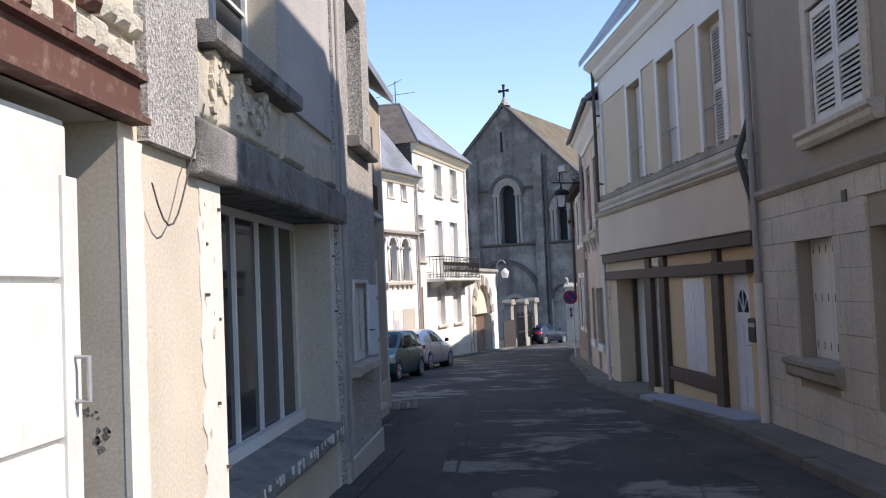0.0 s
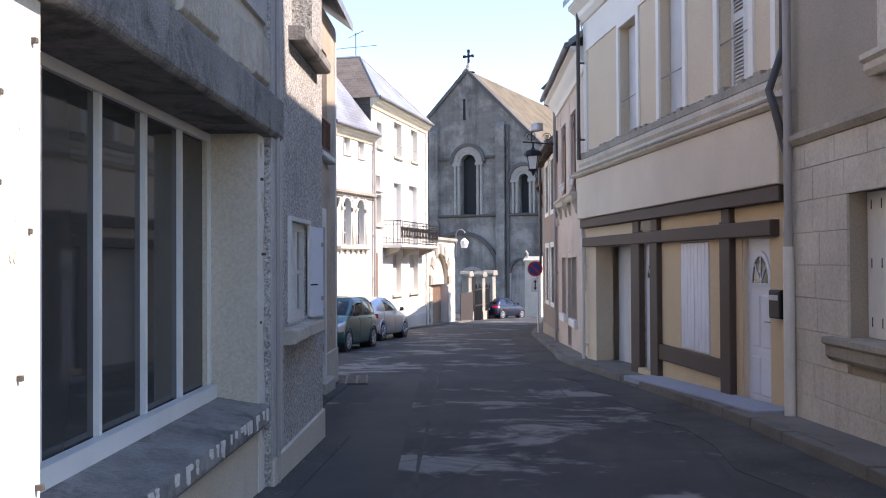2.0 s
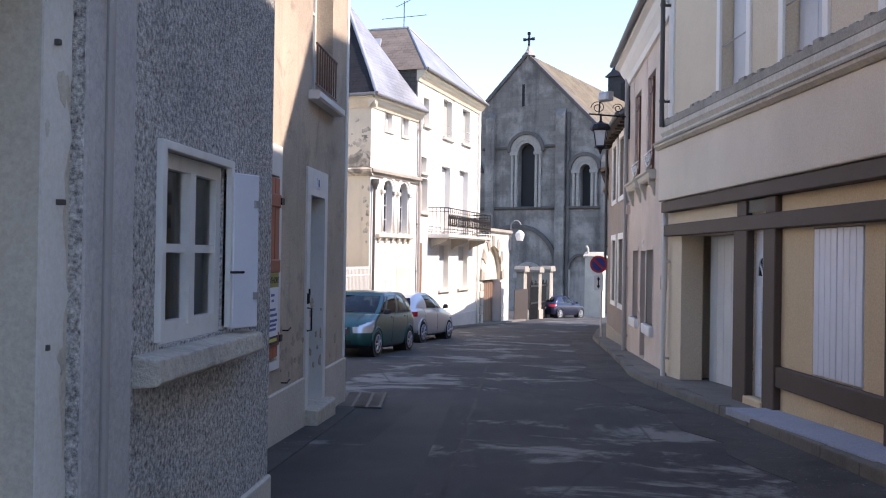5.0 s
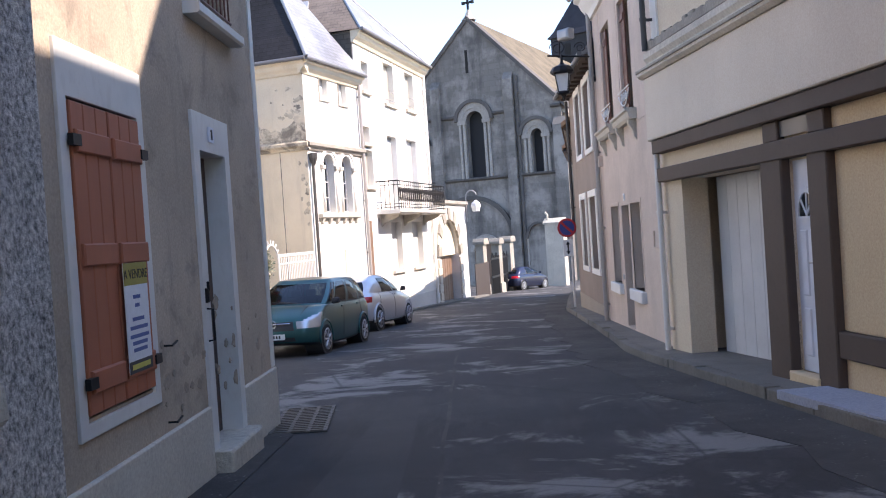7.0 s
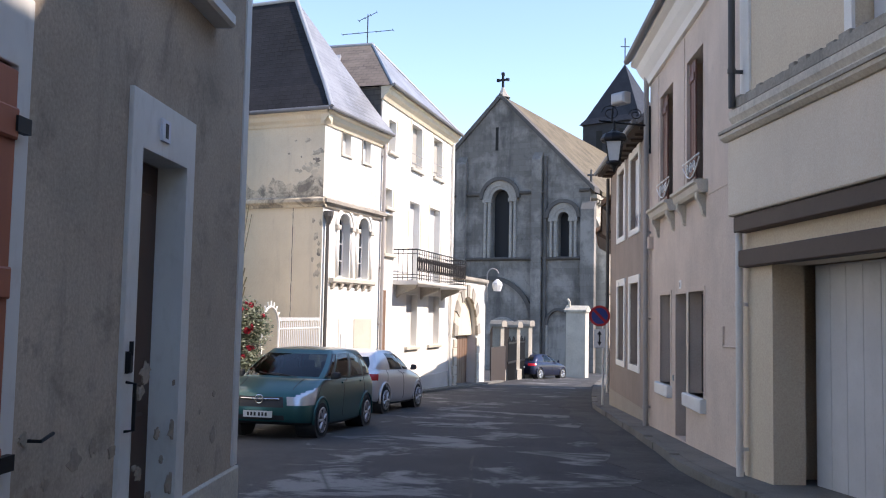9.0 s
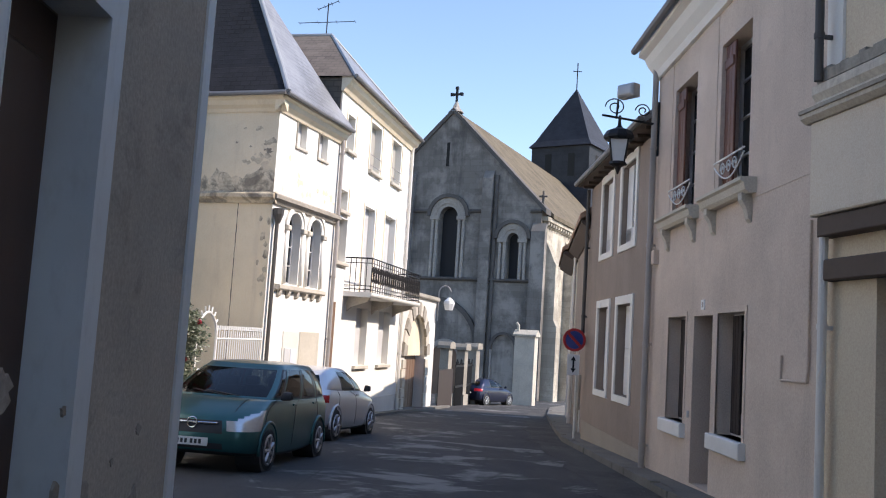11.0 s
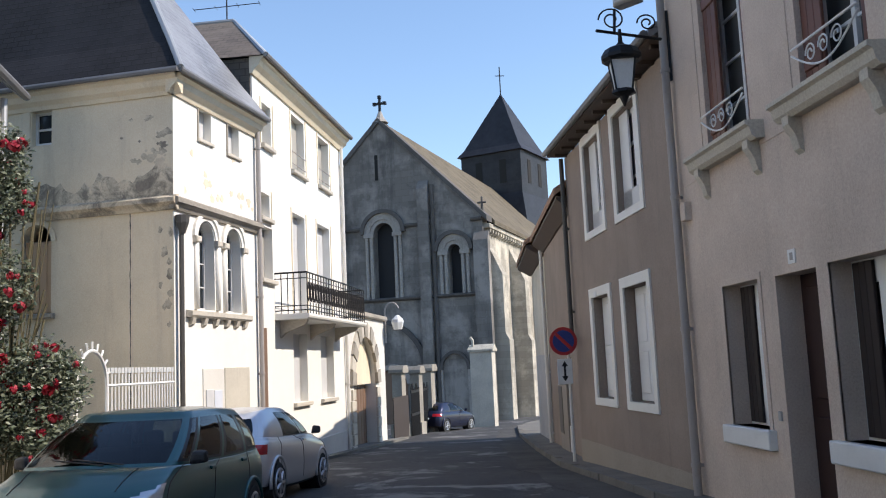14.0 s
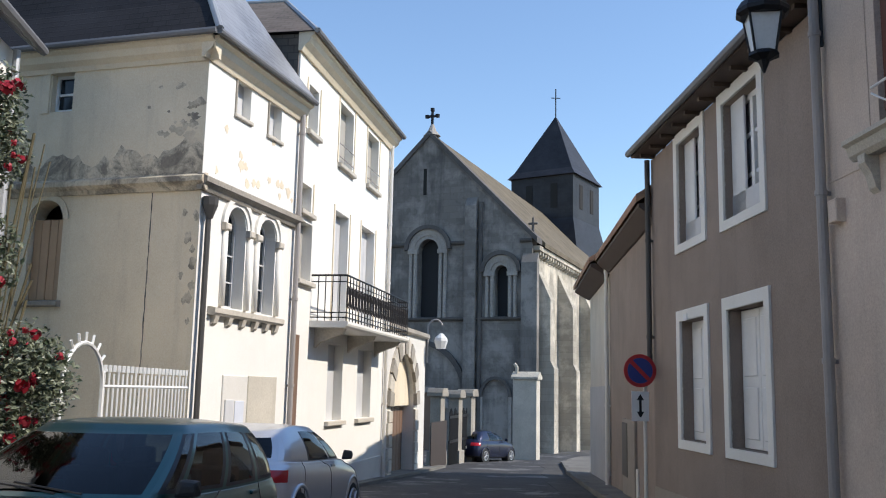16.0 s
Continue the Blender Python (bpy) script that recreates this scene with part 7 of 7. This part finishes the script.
def car(at, yaw, label, col, rings, belt, panes, lamps, wheels, k, trim, mirror_y, handles, seams):
    """panes: column spans of the side windows; lamps: (columns, levels) of head and tail lamps."""
    e = thing("car", at, label, "car")
    e.rotation_euler = (radians(-2.3) * math.cos(radians(yaw)), 0, radians(yaw))
    e.scale = (k, k, k)
    pm = car_paint(label.split()[0] + "_car_paint", col)
    rows = shell_rows(rings, belt)
    kinds = {}

    def sort(c, v):
        if belt < v < belt + 1:
            f = v - belt
            if c < 13.5:
                return "windscreen" if 0.05 < f < 0.95 and c < 12.5 else "roof" if f > 0.9 else "pillar"
            if c > 49:
                return "rear_window" if 0.1 < f < 0.88 and c > 50 else "tailgate"
            for n, (a, b) in enumerate(panes):
                if a < c < b and 0.05 < f < 0.95:
                    return "side_window%d" % n if a + 0.8 < c < b - 0.8 and 0.1 < f < 0.9 else "window_trim%d" % n
            return "pillar_post%d" % int(c / 8) if f < 0.93 else "roof"
        if v > belt + 1:
            return "roof"
        (ha, hb, hv0, hv1), (ta, tb, tv0, tv1) = lamps
        if ha < c < hb and hv0 < v < hv0 + (hv1 - hv0) * min(1.0, 0.4 + 0.75 * (c - ha) / (hb - ha)):
            return "headlamp"
        if ta < c < tb and tv0 < v < tv1:
            return "tail_lamp"
        if v < 1:
            return "skirt"
        if c < 7.5 and 3.0 < v < 4.7:
            return "grille"
        if c < 7 and 1.2 < v < 2:
            return "air_intake"
        return "body"

    look_of = {"windscreen": CARGLASS, "rear_window": CARGLASS, "headlamp": LAMPGLASS, "tail_lamp": REDLENS, "grille": TRIMBLK, "air_intake": TRIMBLK, "skirt": TRIMBLK}
    both = ("body", "roof", "windscreen", "rear_window", "grille", "skirt", "air_intake", "tailgate")
    for (va, ra), (vb, rb) in zip(rows[:-1], rows[1:]):
        for c in range(60):
            kind = sort(c + 0.5, (va + vb) / 2)
            for sg in (1, -1):
                key = (kind, 0 if kind in both else sg)
                vs, fs, ix = kinds.setdefault(key, ([], [], {}))
                q = []
                for p in (ra[c], ra[c + 1], rb[c + 1], rb[c]):
                    key2 = (round(p.x * sg, 4), round(p.y, 4), round(p.z, 4))
                    if key2 not in ix:
                        ix[key2] = len(vs)
                        vs.append((p.x * sg, p.y, p.z))
                    q.append(ix[key2])
                q = q if sg > 0 else q[::-1]
                if len(set(q)) > 2:
                    fs.append(tuple(dict.fromkeys(q)))
    for (kind, sg), (vs, fs, ix) in kinds.items():
        nm = kind.rstrip("0123456789")
        mat = look_of.get(nm) or (CARGLASS if nm == "side_window" else TRIMBLK if nm == "window_trim" else pm)
        lpart(nm, Shape().add(vs, fs), mat, e, {"headlamp": "clear headlamp", "tail_lamp": "red tail lamp", "body": "painted body shell"}.get(nm, ""), smooth=True)
    top = rows[-1][1]
    level = lambda v: min(rows, key=lambda r: abs(r[0] - v))[1]
    n = len(top)
    lpart("roof_panel", Shape().add([p for p in top] + [Vector((-p.x, p.y, p.z)) for p in top], [(i, i + 1, n + i + 1, n + i) for i in range(n - 1)]), pm, e, smooth=True)
    # inside
    for x in (-0.36, 0.36):
        for y in (0.1, -0.85):
            lpart("seat", Shape().abox(x - 0.24, x + 0.24, y - 0.35, y + 0.2, 0.5, 0.75).abox(x - 0.24, x + 0.24, y - 0.45, y - 0.3, 0.7, 1.15).abox(x - 0.12, x + 0.12, y - 0.44, y - 0.34, 1.1, 1.3), SEAT, e, bevel=0.05)
    lpart("dashboard", Shape().abox(-0.66, 0.66, 0.45, 0.95, 0.7, 0.95), SEAT, e, bevel=0.06)
    # wheels
    wy, wx, wr = wheels
    for y in wy:
        for sg in (-1, 1):
            lpart("wheel_arch", Shape().tube([(sg * 0.5, y, wr), (sg * (wx + 0.128), y, wr + 0.01)], wr + 0.055, 32), TRIMBLK, e)
            lip = [(sg * (wx + 0.122), y + (wr + 0.075) * math.cos(a * math.pi / 16), wr + 0.01 + (wr + 0.075) * math.sin(a * math.pi / 16)) for a in range(-1, 18)]
            lpart("arch_lip", Shape().tube(lip, 0.026, 8), pm, e, smooth=True)
            t = lpart("wheel", Shape().tube([(sg * (wx - 0.1), y, wr), (sg * (wx + 0.138), y, wr)], wr, 32), TYRE, e, "black rubber tyre", bevel=0.025)
            sp = Shape()
            for a in range(7):
                c, q = math.cos(a * 2 * math.pi / 7), math.sin(a * 2 * math.pi / 7)
                sp.tube([(sg * (wx + 0.146), y, wr), (sg * (wx + 0.142), y + c * wr * 0.66, wr + q * wr * 0.66)], 0.026, 5)
            sp.tube([(sg * (wx + 0.139), y + wr * 0.68 * math.cos(a * math.pi / 12), wr + wr * 0.68 * math.sin(a * math.pi / 12)) for a in range(25)], 0.02, 5)
            sp.tube([(sg * (wx + 0.138), y, wr), (sg * (wx + 0.16), y, wr)], 0.06, 10)
            lpart("rim", sp, ALLOY, e).parent = t
    out = lambda p, sg, o=0.004: Vector((sg * (p.x + o), p.y, p.z))
    for sg in (-1, 1):
        zm = level(belt)[20].z
        my = mirror_y
        lpart("mirror", Shape().hexa([(sg * 0.83, my - 0.05, zm), (sg * 1.01, my - 0.07, zm + 0.01), (sg * 1.01, my - 0.05, zm + 0.14), (sg * 0.86, my - 0.03, zm + 0.15), (sg * 0.83, my + 0.07, zm), (sg * 0.99, my + 0.04, zm + 0.02), (sg * 0.98, my + 0.03, zm + 0.12), (sg * 0.86, my + 0.06, zm + 0.13)]), TRIMBLK if trim else pm, e, bevel=0.035)
        for c in handles:
            p = level(belt - 2)[c]
            lpart("door_handle", Shape().abox(min(sg * (p.x - 0.02), sg * (p.x + 0.025)), max(sg * (p.x - 0.02), sg * (p.x + 0.025)), p.y - 0.08, p.y + 0.08, p.z - 0.018, p.z + 0.018), pm, e, bevel=0.012)
        for c in seams:
            lpart("door_seam", Shape().tube([out(r[c], sg, 0.0) for v, r in rows if 1.5 < v <= belt], 0.006, 4), TRIMBLK, e)
        lpart("bonnet_seam", Shape().tube([out(r[9], sg, 0) + Vector((0, 0, 0.002)) for v, r in rows if belt - 2.1 < v <= belt - 0.2], 0.005, 4), TRIMBLK, e)
    yf = level(4)[0].y
    zg = level(4)[0].z
    lpart("grille_bar", Shape().tube([Vector((-p.x, p.y + 0.012, p.z)) for p in reversed(level(4.33)[1:7])] + [Vector((p.x, p.y + 0.012, p.z)) for p in level(4.33)[0:7]], 0.018, 8), CHROME, e, smooth=True)
    bz, by = level(4.33)[0].z, level(4.33)[0].y + 0.03
    lpart("badge", Shape().tube([(0.07 * math.cos(a * math.pi / 10), by, bz + 0.07 * math.sin(a * math.pi / 10)) for a in range(21)], 0.011, 6).abox(-0.07, 0.07, by - 0.005, by + 0.005, bz - 0.008, bz + 0.008), CHROME, e)
    yn, yt = level(2)[0].y + 0.012, level(4)[-1].y - 0.012
    for y, sg, zb in ((yn, 1, 0.36), (yt, -1, 0.6)):
        pl = lpart("number_plate", Shape().abox(-0.26, 0.26, min(y, y + sg * 0.012), max(y, y + sg * 0.012), zb, zb + 0.11), WHITE, e, "pale plate")
        for x in (-0.15, -0.09, -0.03, 0.05, 0.11, 0.17):
            ya, yb = sorted((y + sg * 0.012, y + sg * 0.015))
            lpart("plate_bar", Shape().abox(x - 0.018, x + 0.018, ya, yb, zb + 0.025, zb + 0.085), TRIMBLK, e).parent = pl
    if trim:
        for sg in (-1, 1):
            lpart("wiper", Shape().tube([(sg * 0.1 - 0.25, 1.24, 1.03), (sg * 0.1 + 0.3, 1.16, 1.09)], 0.008, 5), TRIMBLK, e)
    return e


# width, nose, tail, nose corner, tail corner, bow, height at nose, sides, tail
VAN = [(0.76, 1.90, -1.92, 0.25, 0.2, 0.10, 0.24, 0.17, 0.26), (0.82, 1.99, -2.00, 0.30, 0.22, 0.13, 0.29, 0.22, 0.32), (0.842, 2.03, -2.04, 0.34, 0.24, 0.16, 0.40, 0.36, 0.45),
       (0.85, 2.03, -2.05, 0.36, 0.25, 0.17, 0.53, 0.54, 0.62), (0.85, 2.00, -2.05, 0.38, 0.25, 0.18, 0.63, 0.70, 0.78), (0.843, 1.95, -2.04, 0.40, 0.25, 0.19, 0.735, 0.83, 0.88),
       (0.825, 1.82, -2.02, 0.40, 0.25, 0.20, 0.82, 0.915, 0.95), (0.81, 1.58, -2.00, 0.38, 0.25, 0.2, 0.925, 0.95, 0.985), (0.795, 1.28, -1.97, 0.32, 0.25, 0.18, 1.005, 0.975, 1.015),
       (0.625, 0.36, -1.70, 0.22, 0.22, 0.1, 1.46, 1.49, 1.46), (0.54, 0.22, -1.6, 0.2, 0.2, 0.08, 1.515, 1.535, 1.51), (0.3, 0.0, -1.4, 0.12, 0.12, 0.04, 1.55, 1.565, 1.545), (0.03, -0.2, -1.2, 0.01, 0.01, 0.0, 1.565, 1.57, 1.56)]
SMALL = [(0.74, 1.82, -1.84, 0.25, 0.22, 0.10, 0.22, 0.17, 0.24), (0.80, 1.92, -1.93, 0.32, 0.28, 0.14, 0.28, 0.22, 0.30), (0.832, 1.96, -1.97, 0.36, 0.32, 0.17, 0.38, 0.34, 0.42),
         (0.845, 1.96, -1.98, 0.38, 0.34, 0.18, 0.5, 0.52, 0.56), (0.845, 1.93, -1.96, 0.40, 0.34, 0.19, 0.6, 0.68, 0.70), (0.835, 1.87, -1.91, 0.40, 0.34, 0.2, 0.69, 0.81, 0.82),
         (0.81, 1.72, -1.84, 0.40, 0.34, 0.2, 0.76, 0.885, 0.91), (0.79, 1.36, -1.80, 0.36, 0.34, 0.2, 0.87, 0.92, 0.95), (0.77, 0.96, -1.76, 0.30, 0.34, 0.16, 0.95, 0.945, 0.985),
         (0.585, 0.16, -1.42, 0.22, 0.26, 0.1, 1.335, 1.37, 1.29), (0.5, 0.02, -1.3, 0.2, 0.2, 0.08, 1.38, 1.41, 1.345), (0.28, -0.2, -1.1, 0.12, 0.12, 0.04, 1.41, 1.43, 1.38), (0.03, -0.4, -0.9, 0.01, 0.01, 0.0, 1.425, 1.435, 1.40)]
VAN_FIT = dict(rings=VAN, belt=8, panes=((14, 18), (18.6, 29), (30, 40), (41, 48)), lamps=((8, 16, 3.3, 6.0), (47, 53, 4.6, 7.9)), wheels=((1.27, -1.33), 0.73, 0.3), mirror_y=0.78, handles=(28, 39), seams=(17, 29, 41))
SMALL_FIT = dict(rings=SMALL, belt=8, panes=((14.5, 22), (22.6, 37)), lamps=((7.5, 15.5, 3.9, 5.7), (47, 53, 4.3, 5.8)), wheels=((1.25, -1.22), 0.72, 0.3), mirror_y=0.62, handles=(28,), seams=(16, 30, 41))

car((-3.72, 27.12, gz(27.12)), 170.6, "teal-green compact people carrier parked at the roadside", (0.02, 0.105, 0.105), k=0.91, trim=True, **VAN_FIT)
car((-3.33, 32.75, gz(32.75)), -12.3, "silver small hatchback parked behind the green car", (0.66, 0.66, 0.67), k=0.97, trim=True, **SMALL_FIT)
car((1.95, 58.9, gz(58.9)), -35, "dark blue small car parked near the church", (0.015, 0.02, 0.05), k=0.88, trim=False, **SMALL_FIT)


# ---- climbing roses ----
def leaf_mat():
    m, nt, b = nodes_of("rose_leaf")
    g = nt.nodes.new("ShaderNodeNewGeometry")
    nt.links.new(ramp(nt, g.outputs["Random Per Island"], 0.0, 1.0, (0.03, 0.05, 0.025), (0.22, 0.24, 0.16)), b.inputs["Base Color"])
    b.inputs["Roughness"].default_value = 0.4
    return m


LEAF_M = leaf_mat()
PETAL = plain("red_petal", (0.3, 0.008, 0.022), 0.6)
STEM = plain("rose_stem", (0.12, 0.1, 0.05), 0.8)
rnd = random.Random(8)
e = thing("rose_bush", (-6.0, 29.0, gz(29)), "tall climbing rose with red blooms by the garden wall", "rose bush")
# centre across, back, up; radius across, radius up; blooms
CL = [(-5.62, 29.0, 3.3, 0.36, 0.4, 12), (-5.85, 29.1, 2.95, 0.42, 0.45, 9), (-5.5, 28.95, 2.75, 0.34, 0.4, 8), (-5.9, 29.0, 2.2, 0.42, 0.5, 12), (-5.55, 28.95, 1.8, 0.38, 0.5, 16), (-5.85, 29.0, 1.35, 0.4, 0.42, 9),
      (-5.4, 29.0, 0.8, 0.42, 0.38, 9), (-5.9, 29.1, 0.7, 0.42, 0.42, 4), (-5.55, 28.9, 0.35, 0.48, 0.45, 8), (-5.15, 29.0, 0.55, 0.34, 0.4, 7), (-5.95, 29.1, 0.1, 0.36, 0.45, 2), (-5.3, 28.95, -0.1, 0.36, 0.3, 3)]
lv = Shape()
for cx, cy, cz, r, rz, nb in CL:
    cx, cy, cz = cx - (0.3 if cz > 1 else 0.0), cy + 0.5, cz + (0.3 if cz > 2.5 else 0.1)
    for k in range(1250):
        d = Vector((rnd.gauss(0, 1), rnd.gauss(0, 1), rnd.gauss(0, 1))).normalized() * rnd.uniform(0.25, 1.25) ** 0.7
        p = Vector((cx - 0.1 + d.x * r, cy + d.y * r * 0.8, cz + d.z * rz))
        a = Vector((rnd.gauss(0, 1), rnd.gauss(0, 1), rnd.gauss(0, 0.6))).normalized()
        w = a.orthogonal().normalized()
        L = rnd.uniform(0.024, 0.046)
        n = a.cross(w) * L * 0.25
        lv.add([p - a * L, p + w * L * 0.55 + n, p + a * L, p - w * L * 0.55 + n, p], [(0, 1, 4), (1, 2, 4), (2, 3, 4), (3, 0, 4)])
    for k in range(int(nb * 0.85) + 1):
        d = Vector((rnd.gauss(0.3, 1), -abs(rnd.gauss(0.7, 1)), rnd.gauss(0.1, 1))).normalized()
        p = Vector((cx - 0.1 + d.x * r, cy + d.y * r, cz + d.z * rz))
        R = rnd.choice((0.03, 0.04, 0.05, 0.062, 0.078))
        fl = Shape()
        for j in range(16):
            q = Vector((rnd.gauss(0, 1), rnd.gauss(0, 1), rnd.gauss(0, 1))).normalized()
            t = q.orthogonal().normalized() * R * 0.42
            w = q.cross(t)
            c = p + q * R * rnd.uniform(0.35, 0.75)
            fl.add([c - t - w, c + t - w, c + t * 0.8 + w + q * 0.02, c - t * 0.8 + w + q * 0.02], [(0, 1, 2, 3)])
        part("bloom", fl, PETAL, e, "deep red rose")
for k in range(22):
    x, y = -5.95 + rnd.uniform(-0.22, 0.25), 29.55 + rnd.uniform(-0.15, 0.15)
    zt = rnd.uniform(0.2, 3.1)
    xt = -5.75 + rnd.uniform(-0.3, 0.35)
    st = Shape().tube([(x, y, gz(29)), (x + rnd.uniform(-0.06, 0.06), y, -0.5), (x * 0.6 + xt * 0.4, y, (gz(29) + zt) / 2 + 0.3), (xt, y, zt + 0.3)], rnd.uniform(0.008, 0.02), 5)
    part("stem", st, STEM, e)
tagged(part("foliage", lv, LEAF_M, e), kind="stuff")
e = thing("planter_box", (-5.9, 29.2, gz(29.2)), "small wooden planter box at the rose foot", "planter")
PZ = gz(29.2)
for x0, x1, y0, y1 in ((-6.1, -5.7, 29.0, 29.03), (-6.1, -5.7, 29.37, 29.4), (-6.1, -6.07, 29.03, 29.37), (-5.73, -5.7, 29.03, 29.37)):
    part("board", Shape().abox(x0, x1, y0, y1, PZ, PZ + 0.28), GREYWOOD, e)
part("soil", Shape().abox(-6.07, -5.73, 29.03, 29.37, PZ, PZ + 0.23), GRAVEL_GROUND, e)

# ---- unseen houses, added to shadow the left wall and close the street ----
# Out of view; its near edge sets where sun ends on the shop wall.
FX = Frame((3.68, 4.95), (3.62, 8.28), -1)
h = house("unseen plain tall house added to shadow the opposite wall", FX, 0.0, 3.32, -0.8, 8.2, [], TAUPE, 6.0)
gable_roof(h, FX, -0.1, 3.32, 8.2, SLATE, 6.0, 0.3)
# Also unseen: added to close the street's end and give bounce light.
FZ = Frame((-6, -20), (9, -20), -1)
h = house("unseen plain rendered house added across the end of the street", FZ, 0.0, 15.0, 0.0, 7.5, [], PALE, 5.0)
gable_roof(h, FZ, -0.1, 15.1, 7.5, SLATE, 5.0, 0.3)
